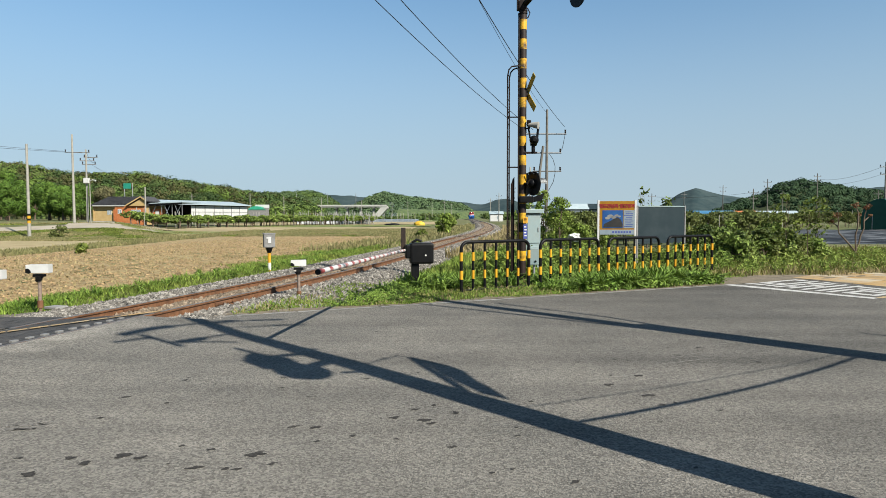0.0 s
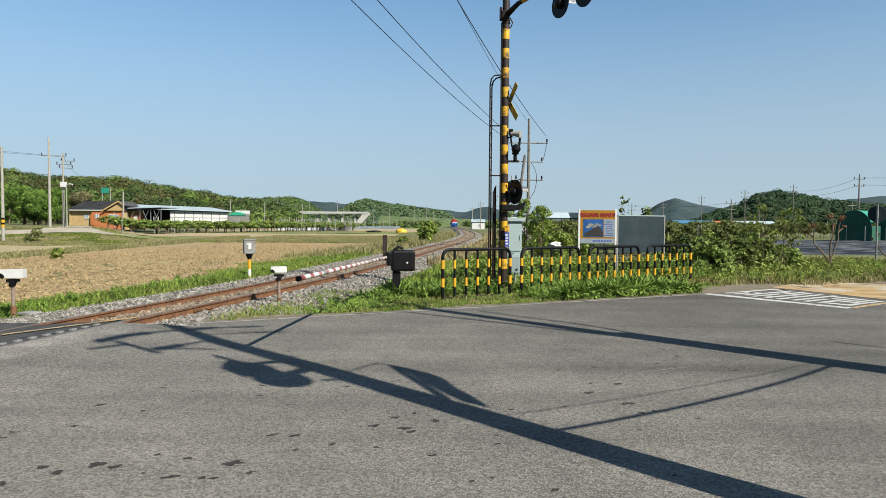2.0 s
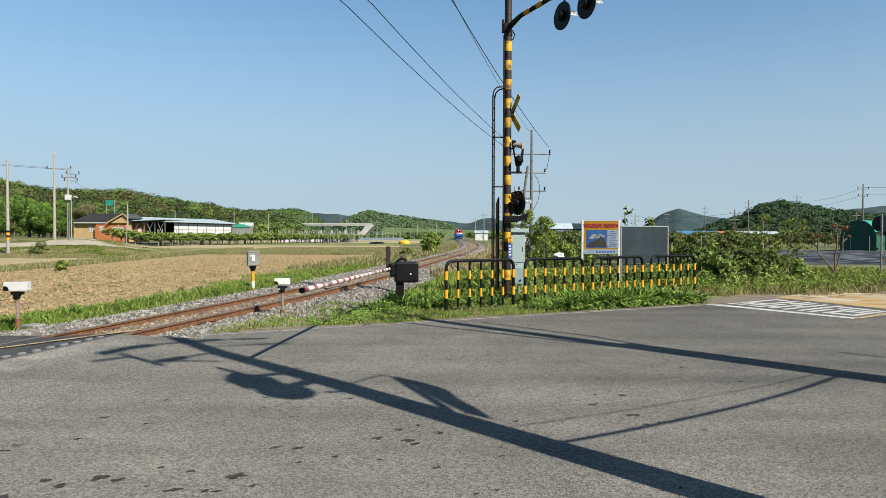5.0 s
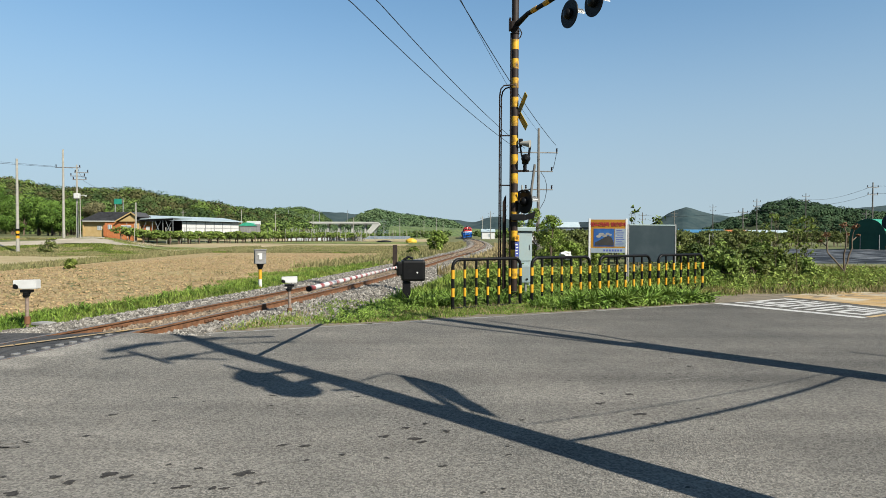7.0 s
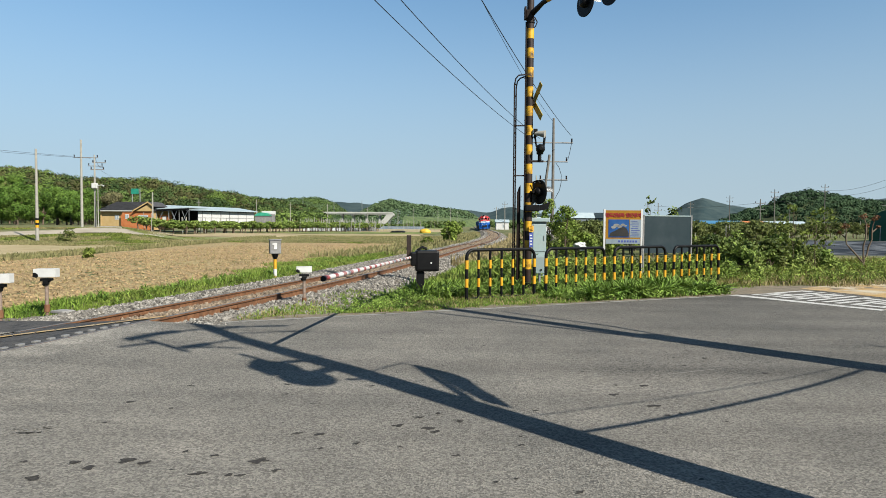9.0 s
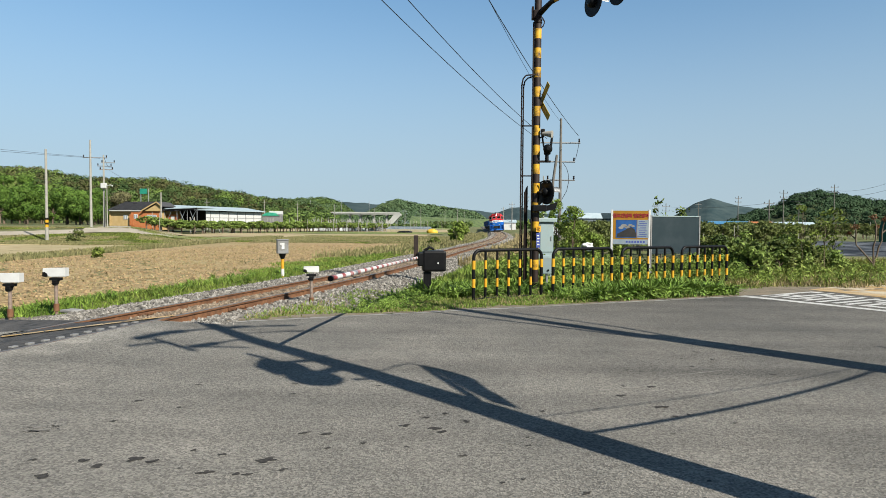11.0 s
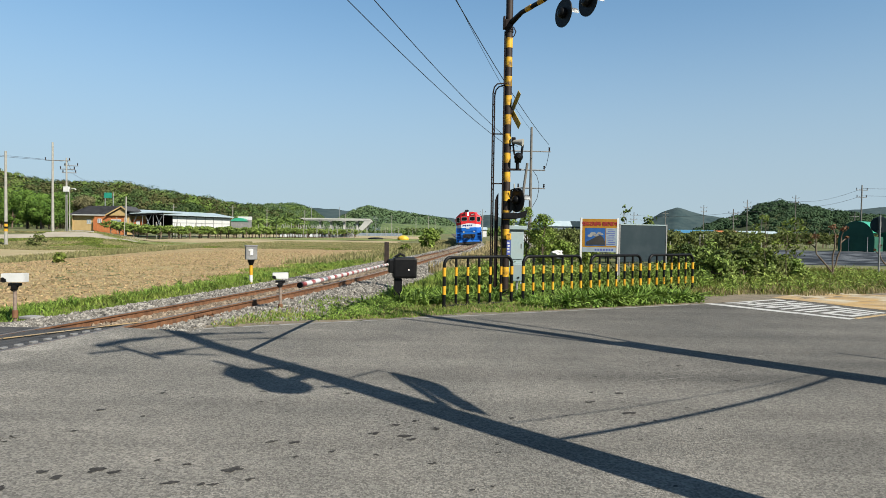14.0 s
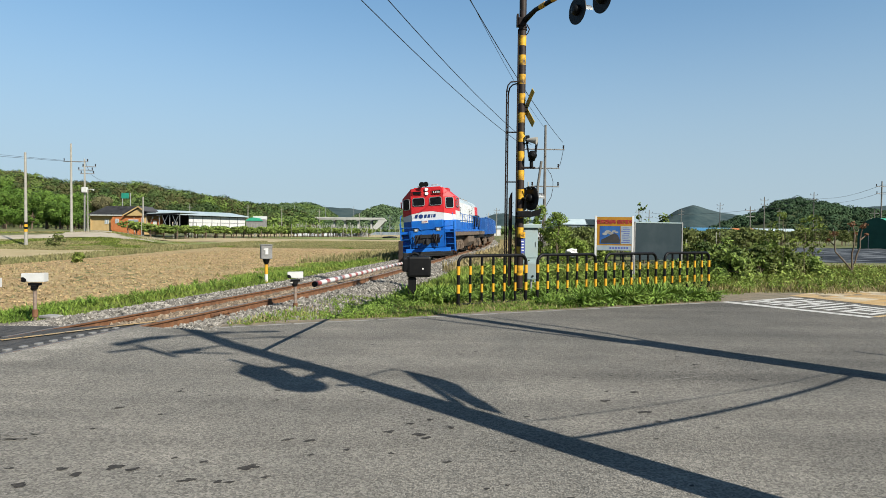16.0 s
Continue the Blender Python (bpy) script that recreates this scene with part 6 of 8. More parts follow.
# ---------------------------------------------------------------- unseen neighbours whose shadows lie on the road
def make_shadow_casters():
    bx, by = 2.95, 2.85                          # foot of the near signal
    cross = Vector((-0.70, -0.71, 0))            # level direction square to the sun
    root = thing("crossing_signal", pose(bx, by, 0), "dark crossing signal on the near side of the road", "railway signal", "signals of the crossing")
    bm = B()
    tube(bm, [cross * a + Vector((0, 0, b)) for a, b in ((0.08, 0), (0.06, 1.6), (-0.06, 4.6), (-0.04, 8.0))], [0.18, 0.175, 0.145, 0.12], 16)
    part("pole", bm, BROWN, root)
    bm = B()
    box(bm, (0, 0, 0.012), (0.42, 0.42, 0.024), bevel=0.004)
    part("base_plate", bm, DARK_STEEL, root)
    def at(a, b):
        return cross * a + Vector((0, 0, b))
    thick = Vector((0.012, -0.012, 0))
    def leaf_plate(name, rim, mat, label=""):
        bm = B()
        ring_solid(bm, [at(*q) - thick for q in rim], [at(*q) + thick for q in rim])
        part(name, bm, mat, root, label)
    def bars(name, runs):
        bm = B()
        for r, pts in runs:
            tube(bm, [at(*q) for q in pts], r, 8)
        part(name, bm, BLACK, root)
    # lamp backing with its hood, held off the pole by two brackets
    leaf_plate("lamp_backing", [(0.50 + 0.25 * math.cos(k * math.pi / 9), 4.58 + 0.32 * math.sin(k * math.pi / 9)) for k in range(18)], BLACK, "black round backing of a flashing lamp")
    leaf_plate("lamp_hood", [(0.33, 4.78), (0.26, 5.08), (0.30, 5.22), (0.44, 5.52), (0.55, 5.46), (0.72, 5.26), (0.74, 4.85)], BLACK)
    bars("lamp_bracket", [(0.075, [(0.0, 4.74), (0.34, 4.68)]), (0.05, [(0.0, 5.16), (0.34, 5.24)]), (0.035, [(0.40, 5.40), (0.44, 5.84)]), (0.03, [(0.06, 4.22), (0.24, 4.32)])])
    bars("step_bracket", [(0.025, [(0.0, 5.55), (-0.17, 5.60)]), (0.025, [(0.0, 5.30), (-0.26, 5.25)])])
    # bent sign plate in a thin frame
    leaf_plate("sign_plate", [(-0.74, 4.34), (-0.77, 4.11), (-0.76, 3.87), (-0.71, 3.68), (-0.50, 3.38), (-0.39, 3.15), (-0.22, 2.88), (-0.20, 3.10), (-0.34, 3.46), (-0.52, 3.82), (-0.64, 4.05)], SIGN_YELLOW, "dull yellow sign plate")
    bars("sign_frame", [(0.045, [(-0.73, 4.32), (-0.55, 4.00), (-0.40, 3.70), (-0.20, 3.32), (-0.10, 3.18)]), (0.014, [(-0.73, 4.34), (-0.69, 4.48), (-0.49, 4.47), (-0.15, 4.40)])])
    # cross arms with lamps near the top
    bars("cantilever_arm", [(0.035, [(-0.62, 7.34), (0.05, 7.34), (0.45, 7.34)]), (0.075, [(0.45, 7.34), (0.75, 7.32), (1.24, 7.14)]), (0.045, [(1.02, 7.05), (0.95, 6.75), (0.86, 6.28)]), (0.03, [(0.0, 6.60), (0.45, 6.53)]), (0.07, [(0.42, 6.52), (0.82, 6.48)]), (0.035, [(0.95, 6.86), (1.46, 6.82)]), (0.025, [(0.25, 6.10), (0.45, 6.30), (0.85, 6.50)])])
    # unseen bars, shaped only to cast two dashes of shadow on the road
    bars("signal_bell", [(0.03, [(0.0, 7.25), (-0.75, 7.25)]), (0.05, [(-0.75, 7.24), (-1.14, 7.04)]), (0.02, [(0.0, 6.95), (-0.75, 6.74)]), (0.04, [(-0.76, 6.73), (-1.12, 6.52)])])
    ux, uy = 7.3, 4.8
    make_utility_pole(pose(ux, uy, 0), 10.5, [(9.6, 1.8, 40, 0), (8.6, 1.6, 40, 0)], "concrete utility pole at the near road edge", 0.18, kind="utility poles by the line")
    sagging("low_cable", (bx, by, 2.30), (ux, uy, 2.9), 0.12, 0.022, "black cable between the signal and the pole", 14)
    sagging("thin_cable", (bx, by, 2.74), (ux, uy, 3.05), 0.10, 0.0065, "thin black cable between the signal and the pole", 14)
    bm = B()
    tube(bm, [(8.28, 6.16, 0), (8.28, 6.16, 3.0)], 0.022, 8)
    tagged(part("marker_post", bm, GALV), "slim steel post at the near road edge", "post")
    for r, pts in ((0.040, ((0.0, 0.0), (0.09, 4.8), (0.60, 8.3))), (0.034, ((-0.06, 0.0), (-0.20, 4.6), (-0.46, 5.7), (-0.47, 7.5))), (0.22, ((-0.06, 0.0), (-0.10, 5.0)))):
        bm = B()
        tube(bm, [Vector((ux, uy, b)) + cross * a for a, b in pts], r, 10)
        ob = part("stay_pole", bm, CONCRETE_POLE)
        tagged(ob, "concrete stay pole bound to the utility pole", "pole")


# ---------------------------------------------------------------- plants
def fast_mesh(name, V, k, mat, label, category, kind="stuff"):
    """One mesh of n separate faces with k corners each; V is n x k x 3."""
    n = len(V)
    me = bpy.data.meshes.new(name)
    me.vertices.add(n * k)
    me.vertices.foreach_set("co", np.ascontiguousarray(V, dtype=np.float32).ravel())
    me.loops.add(n * k)
    me.loops.foreach_set("vertex_index", np.arange(n * k, dtype=np.int32))
    me.polygons.add(n)
    me.polygons.foreach_set("loop_start", np.arange(0, n * k, k, dtype=np.int32))
    me.polygons.foreach_set("loop_total", np.full(n, k, dtype=np.int32))
    me.materials.append(mat)
    me.update(calc_edges=True)
    ob = new(name, me)
    return tagged(ob, label, category, kind=kind) if label else ob


def leaf_cloud(C, Rr, n, size, rng, squash=0.8, shell=0.45, loose=0.5, ragged=0.5, slim=0.55):
    """Small bent leaves round clump centres C with radii Rr: quads as an array m x 4 x 3."""
    C, Rr = np.repeat(np.asarray(C, float), n, 0), np.repeat(np.asarray(Rr, float), n)
    m = len(C)
    d = rng.normal(size=(m, 3))
    d /= np.linalg.norm(d, axis=1)[:, None]
    rad = Rr * (shell + (1 - shell) * rng.random(m) ** 0.6)
    # uneven outline
    rad *= 1 - ragged / 2 + ragged * rng.random(m)
    P = C + d * rad[:, None] * np.array([1, 1, squash])
    nrm = d + rng.normal(0, loose, (m, 3))
    nrm /= np.linalg.norm(nrm, axis=1)[:, None]
    t = np.cross(nrm, rng.normal(size=(m, 3)))
    t /= np.linalg.norm(t, axis=1)[:, None] + 1e-9
    b = np.cross(nrm, t)
    s = (size * rng.uniform(0.6, 1.4, m))[:, None]
    return np.stack([P - t * s, P + b * s * slim, P + t * s, P - b * s * slim], 1)


def make_tree(m, h, crown, mats, seed, label, group, leaf=0.10, nleaf=60, clumps=26, low=0.35, cat="tree", trunk_r=0.09, squash=0.8, loose=0.5):
    """A tapered trunk with limbs and a crown of many leaf clumps."""
    rng = np.random.default_rng(seed)
    rnd = random.Random(seed)
    root = thing("tree" if cat == "tree" else cat.replace(" ", "_"), m, label, cat, group)
    bm = B()
    top = h * 0.8
    tube(bm, [(0, 0, -0.1), (0.04 * h * rnd.uniform(-1, 1), 0.03 * h * rnd.uniform(-1, 1), h * 0.4), (0.05 * h * rnd.uniform(-1, 1), 0.05 * h * rnd.uniform(-1, 1), top)], [trunk_r, trunk_r * 0.7, trunk_r * 0.25], 8)
    part("trunk", bm, BARK, root)
    C, R = [], []
    for k in range(clumps):
        a = rnd.uniform(0, 2 * math.pi)
        z = h * (low + (0.97 - low) * rnd.random())
        f = (z / h - low) / (1 - low)
        rr = crown * math.sin(math.pi * min(0.97, 0.18 + 0.78 * f)) * rnd.uniform(0.35, 1.0)
        c = (rr * math.cos(a), rr * math.sin(a), z)
        C.append(c)
        R.append(crown * rnd.uniform(0.20, 0.38))
    for k in range(0, clumps, 3):
        bm = B()
        z0 = h * rnd.uniform(0.25, 0.55)
        c = Vector(C[k])
        tube(bm, [(0, 0, z0), c * 0.5 + Vector((0, 0, z0 * 0.5)), c], [trunk_r * 0.45, trunk_r * 0.3, trunk_r * 0.1], 5)
        part("limb", bm, BARK, root)
    ob = fast_mesh("crown", leaf_cloud(C, R, nleaf, leaf, rng, squash, 0.45 if loose > 0.4 else 0.7, loose, loose), 4, mats, "", "")
    ob.parent = root
    return root


def ridge(name, D, sky, depth, floor, leafmat, crown, count, seed, label, lush=40, leaf=0.42, low=0.0, front=0.6):
    """A wooded hill whose skyline runs through (sideways ratio, height at 1000 m) points, at distance D."""
    rng = np.random.default_rng(seed)
    us, hs = [p[0] for p in sky], [p[1] for p in sky]
    n = max(24, int((us[-1] - us[0]) * D / (crown * 1.6)))
    n = min(n, 160)
    rows = 9
    def ht(u, t):
        top = EYE + (np.interp(u, us, hs) - 0.0016) * D - crown * 1.25
        e = min(1.0, (u - us[0]) / 0.03 + 0.25, (us[-1] - u) / 0.03 + 0.25)
        return -0.6 + (top + 0.6) * (math.cos(t * math.pi / 2) ** 1.15) * (1 if e >= 1 else max(0.15, e))
    verts, faces = [], []
    for i in range(n + 1):
        u = us[0] + (us[-1] - us[0]) * i / n
        for j in range(rows + 1):
            t = -1 + 2 * j / rows * 1.0
            y = D + t * depth
            x = u * D * (1 + 0.0 * t) + t * depth * u
            k = noise.noise((x / (crown * 5), y / (crown * 5), seed)) * crown * 0.5
            verts.append((x, y, ht(u, t) + (k if abs(t) < 0.9 else 0)))
    for i in range(n):
        for j in range(rows):
            a = i * (rows + 1) + j
            faces.append((a, a + rows + 1, a + rows + 2, a + 1))
    tagged(solid(name, verts, faces, floor, smooth=True), label, "hill", kind="structure")
    if not count:
        return
    C, R = [], []
    for k in range(count):
        u = us[0] + (us[-1] - us[0]) * rng.random()
        t = -1 + (1 + 0.12) * rng.random() ** front
        y = D + t * depth
        x = u * y
        C.append((x, y, ht(u, t) + crown * rng.uniform(-0.1, 0.4)))
        R.append(crown * rng.uniform(0.5, 1.05))
    C, R = np.array(C), np.array(R)
    mats = leafmat if isinstance(leafmat, tuple) else (leafmat,)
    pick = np.array([int(min(0.999, max(0, 0.5 + 1.1 * noise.noise((c[0] / (crown * 5), c[1] / (crown * 5), 5.0)) + rng.normal(0, 0.17))) * len(mats)) for c in C])
    for k, mt in enumerate(mats):
        if (pick == k).any():
            fast_mesh("woodland", leaf_cloud(C[pick == k], R[pick == k], lush, crown * leaf, rng, 0.9, 0.84, 0.13, 0.14, 0.9), 4, mt, ("dense green", "dark green", "brownish budding", "fresh light green")[k] + " woodland crowns covering the hill", "woodland")


def make_hills():
    A = [(-1.30, .10), (-1.0, .105), (-.85, .098), (-.72, .0925), (-.65, .085), (-.59, .0735), (-.52, .0742), (-.466, .0712), (-.414, .0604), (-.344, .0515), (-.29, .0415), (-.24, .034), (-.20, .024)]
    ridge("hill_wooded_west", 340, A, 120, HILL_FAR, (LEAF_FAR, WOOD_DARK, WOOD_BROWN, WOOD_LIGHT), 4.6, 1700, 11, "wooded hill behind the farm", 210, 0.082)
    ridge("hill_middle", 640, [(-.36, .030), (-.30, .0405), (-.257, .042), (-.213, .0435), (-.195, .037), (-.175, .025), (-.155, .012)], 150, HILL_FAR, (LEAF_MID, LEAF_FAR), 5.0, 1300, 12, "green wooded hill across the plain", 120, 0.095)
    # these far hills carry the haze in their own colours
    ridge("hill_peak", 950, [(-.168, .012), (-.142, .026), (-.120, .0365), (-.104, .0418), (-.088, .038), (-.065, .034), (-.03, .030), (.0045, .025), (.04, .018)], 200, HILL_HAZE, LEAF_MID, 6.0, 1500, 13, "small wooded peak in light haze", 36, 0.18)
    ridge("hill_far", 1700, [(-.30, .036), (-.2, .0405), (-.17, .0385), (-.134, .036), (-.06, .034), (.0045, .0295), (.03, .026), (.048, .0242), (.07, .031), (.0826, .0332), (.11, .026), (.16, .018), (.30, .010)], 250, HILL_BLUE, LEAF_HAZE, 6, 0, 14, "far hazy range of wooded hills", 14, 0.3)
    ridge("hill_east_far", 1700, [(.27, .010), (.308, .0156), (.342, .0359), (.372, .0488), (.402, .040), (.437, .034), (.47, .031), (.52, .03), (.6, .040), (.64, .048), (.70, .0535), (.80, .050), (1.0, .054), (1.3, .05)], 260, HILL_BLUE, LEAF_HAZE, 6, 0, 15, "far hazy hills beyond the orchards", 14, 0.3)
    ridge("hill_east", 720, [(.40, .016), (.437, .028), (.471, .0372), (.497, .0521), (.515, .0565), (.531, .0594), (.565, .0554), (.6087, .047), (.68, .041), (.78, .036), (1.0, .04), (1.25, .04)], 140, HILL_FAR, LEAF_MID_DARK, 6.5, 1500, 16, "dark wooded hill beyond the orchards", 130, 0.12)
    # embankment of the far road
    def bank(u, v):
        x, y = -36 + u * 150, 425 + u * 230
        h = 7.4 - 2.5 * u
        return x, y + v * 22, -0.5 + h * math.sin(min(1, v * 1.3) * math.pi / 2)
    sheet("embankment", [i / 30 for i in range(31)], [0, .2, .4, .6, .77, 1.0], bank, EMBANK, "grassy embankment of the far road", "embankment")
    rng = np.random.default_rng(77)
    C, R = [], []
    for k in range(500):
        u = rng.random()
        y = 300 + 110 * rng.random() ** 0.8
        if abs(-110 + 150 * u - track_x(y)) < 9:
            continue
        C.append((-110 + 150 * u, y, 0.2 + 0.5 * rng.random()))
        R.append(0.8 + 1.2 * rng.random())
    for u in rng.random(160):
        if abs(-25 + 130 * u - track_x(430 + 220 * u)) > 9:
            C.append((-25 + 130 * u, 430 + 220 * u, 2.0))
            R.append(2.6)
    fast_mesh("scrub", leaf_cloud(C, R, 26, 0.7, rng, 0.7, 0.6), 4, LEAF_FAR, "scrub and hedgerows on the far plain", "scrub")


def make_far_buildings():
    # farm house
    root = thing("farm_house", pose(-58.9, 116.5, 0.95, 0, 0, -4) @ Matrix.Diagonal((0.87, 0.9, 1.0, 1)), "single-storey farm house with tan and orange walls", "house")
    def wall(nm, x0, x1, y, z1, mat, lab=""):
        bm = B()
        box(bm, ((x0 + x1) / 2, y + 0.12, z1 / 2 - 0.4), (x1 - x0, 0.24, z1 + 0.8), bevel=0.01)
        return part(nm, bm, mat, root, lab)
    wall("wall", -6.6, -1.7, 0, 2.7, TAN, "tan front wall")
    wall("wall", -1.7, 4.7, -0.6, 2.7, ORANGE, "orange front wall")
    wall("wall", -6.6, 4.7, 7.8, 2.7, TAN)
    for x in (-6.6, 4.62):
        bm = B()
        box(bm, (x, 3.8, 1.0), (0.24, 8.0, 3.5), bevel=0.01)
        part("side_wall", bm, TAN, root)
    bm = B()
    # main roof, ridge along x
    v = [(-7.3, -0.7, 2.7), (5.3, -0.7, 2.7), (3.9, 8.6, 2.7), (-7.3, 8.6, 2.7), (-5.8, 4.0, 4.45), (3.4, 4.0, 4.45)]
    vs = [bm.verts.new(p) for p in v]
    for f in ((0, 1, 5, 4), (1, 2, 5), (2, 3, 4, 5), (3, 0, 4), (3, 2, 1, 0)):
        bm.faces.new([vs[i] for i in f])
    bmesh.ops.solidify(bm, geom=bm.faces[:], thickness=0.08)
    part("roof", bm, ROOF, root, "dark grey roof")
    # front gable on the right
    bm = B()
    plate(bm, [(1.6, 2.62), (4.95, 2.62), (4.95, 3.55), (4.3, 3.95), (1.6, 2.75)], 0.16, "y", -0.95)
    part("gable", bm, TAN, root)
    bm = B()
    for a, b in (((1.0, 2.55), (4.3, 4.15)), ((4.3, 4.15), (5.5, 3.42))):
        p = [(a[0], -1.3, a[1]), (b[0], -1.3, b[1]), (b[0], 4.2, b[1]), (a[0], 4.2, a[1])]
        q = [(x, y, z + 0.16) for x, y, z in p]
        ring_solid(bm, p, q)
    part("gable_roof", bm, ROOF, root)
    bm = B()
    for a, b in (((1.0, 2.52), (4.3, 4.12)), ((4.3, 4.12), (5.5, 3.39))):
        p = [(a[0], -1.36, a[1]), (b[0], -1.36, b[1]), (b[0], -1.30, b[1]), (a[0], -1.30, a[1])]
        q = [(x, y, z + 0.24) for x, y, z in p]
        ring_solid(bm, p, q)
    part("barge_board", bm, TAN, root)
    bm = B()
    box(bm, (-2.9, -0.75, 2.68), (6.9, 0.10, 0.20), bevel=0.01)
    part("fascia", bm, PALE_CONCRETE, root)
    for x, y, z, w, h in ((-3.2, 0, 1.5, 0.9, 0.8), (-0.6, -0.6, 1.65, 0.8, 0.8), (2.9, -0.6, 1.2, 2.1, 1.5)):
        bm = B()
        box(bm, (x, y - 0.03, z), (w, 0.08, h), bevel=0.01)
        fr = part("window", bm, WHITE, root)
        for k in range(2):
            bm = B()
            box(bm, (x - w / 4 + k * w / 2, y - 0.075, z), (w / 2 - 0.12, 0.02, h - 0.16))
            part("pane", bm, PALE_GLASS, fr)
    bm = B()
    box(bm, (-1.5, -0.62, 1.0), (0.9, 0.08, 2.0), bevel=0.01)
    part("door", bm, ORANGE, root)
    # low wing with open bays
    root = thing("open_shed", pose(-52.6, 117.5, 1.0, 0, 0, -6), "low open shed with a pale metal roof", "shed")
    bm = B()
    plate(bm, [(-2.4, 2.95), (4.5, 3.2), (4.5, 3.35), (-2.4, 3.10)], 7.0, "y", -1.0)
    part("roof", bm, METAL_ROOF, root)
    for x in (-2.0, 0.4, 2.4, 4.3):
        bm = B()
        box(bm, (x, -0.6, 1.4), (0.10, 0.10, 3.2), bevel=0.01)
        part("post", bm, GALV, root)
    for x0, x1, z1 in ((-1.9, -0.6, 2.7), (0.6, 2.2, 2.9), (2.3, 0.9, 2.9), (2.6, 4.1, 2.6), (4.2, 3.0, 2.8)):
        bm = B()
        tube(bm, [(x0, -0.75, -0.2), (x1, -0.75, z1)], 0.05, 6)
        part("brace", bm, PLASTIC_GREY, root)
    # black board drawn for the shaded underside of the roof
    bm = B()
    box(bm, (1.05, -0.95, 2.92), (6.9, 0.06, 0.34), ry=-2.07)
    part("fascia", bm, BLACK, root)
    # black back wall: the shade inside the open bays is put into its colour
    bm = B()
    box(bm, (0.25, 5.4, 1.2), (5.1, 0.2, 3.4))
    part("back_wall", bm, BLACK, root)
    bm = B()
    box(bm, (-0.9, 0.6, 0.9), (1.9, 1.2, 2.2), bevel=0.05)
    part("store", bm, ORANGE, root)
    bm = B()
    box(bm, (-0.8, -0.02, 1.0), (0.7, 0.06, 1.5), bevel=0.01)
    part("window", bm, WHITE, root)
    # long white shed
    a, b = Vector((-56.6, 121)), Vector((-47.2, 150))
    d = (b - a)
    yaw = math.degrees(math.atan2(d.y, d.x))
    root = thing("long_shed", pose(a.x, a.y, 0.6, 0, 0, yaw), "long white panelled shed with a pale blue roof", "shed")
    L = d.length
    for k in range(9):
        bm = B()
        box(bm, (4.0 + (L - 4.0) * (k + 0.5) / 9, 0, 1.9), ((L - 4.0) / 9 - 0.05, 0.12, 3.2), bevel=0.01)
        part("wall_panel", bm, WHITE, root)
        bm = B()
        box(bm, (4.0 + (L - 4.0) * k / 9, -0.05, 1.9), (0.14, 0.14, 3.3))
        part("stanchion", bm, BOX_GREY, root)
    bm = B()
    box(bm, (4.0 + (L - 4.0) / 2, -0.09, 2.0), (L - 4.0, 0.05, 0.08))
    part("girt", bm, BOX_GREY, root)
    # shadow line under the roof, drawn as a black strip on the wall
    bm = B()
    box(bm, (4.0 + (L - 4.0) / 2, -0.10, 3.40), (L - 4.0, 0.05, 0.26))
    part("eave_gap", bm, BLACK, root, "black strip drawn as shade under the eaves")
    bm = B()
    box(bm, (3.9, 2.6, 1.4), (0.2, 5.0, 3.2))
    part("end_wall", bm, DARK_STEEL, root)
    bm = B()
    plate(bm, [(-0.9, 3.45), (4.5, 4.3), (9.9, 3.45), (9.9, 3.62), (4.5, 4.47), (-0.9, 3.62)], L + 1.2, "x", -0.8)
    part("roof", bm, METAL_ROOF, root)
    root = thing("green_roof_shed", pose(-56.6, 182, 0.1, 0, 0, 0) @ Matrix.Diagonal((0.80, 1, 1, 1)), "small shed with a green arched roof and pale walls", "shed")
    bm = B()
    box(bm, (3.2, 0, 2.0), (6.2, 3, 4.0), bevel=0.03)
    part("wall", bm, BOX_GREY, root)
    bm = B()
    n = 10
    pts = [(6.3 * k / n, 3.5 + 0.95 * math.sin(math.pi * (k / n) ** 0.8)) for k in range(n + 1)]
    plate(bm, pts, 3.4, "y", -1.7)
    part("roof", bm, GREEN_SHEET, root)
    bm = B()
    box(bm, (3.9, 1.6, 4.35), (5.0, 0.05, 1.1))
    part("white_panel", bm, WHITE, root)
    # green road sign far behind the farm
    root = thing("road_sign", pose(-89.5, 180, 0, 0, 0, 0), "green road sign on two posts behind the farm", "sign")
    bm = B()
    box(bm, (-0.5, 0, 10.2), (2.1, 0.12, 1.5), bevel=0.03)
    part("panel", bm, SIGN_GREEN, root)
    for x in (-1.3, 0.9):
        bm = B()
        tube(bm, [(x, 0.1, 0), (x, 0.1, 11.0)], 0.12, 8)
        part("post", bm, GALV, root)
    # viaduct
    root = thing("viaduct", pose(-101, 420, -1.7, 0, 0, 0), "pale concrete road viaduct across the plain", "bridge")
    bm = B()
    box(bm, (24, 0, 9.6), (72, 9, 0.8), bevel=0.1)
    part("deck", bm, PALE_CONCRETE, root)
    bm = B()
    box(bm, (24, -4.6, 10.3), (72, 0.25, 0.9), bevel=0.03)
    part("parapet", bm, PALE_CONCRETE, root)
    for x in (-8, 5, 17, 27, 34, 42.5, 51):
        bm = B()
        box(bm, (x, 0, 4.2), (1.1, 4.0, 8.8), bevel=0.2)
        box(bm, (x, -0.2, 8.9), (2.0, 7.8, 0.7), bevel=0.2)
        part("pier", bm, PALE_CONCRETE, root)
    bm = B()
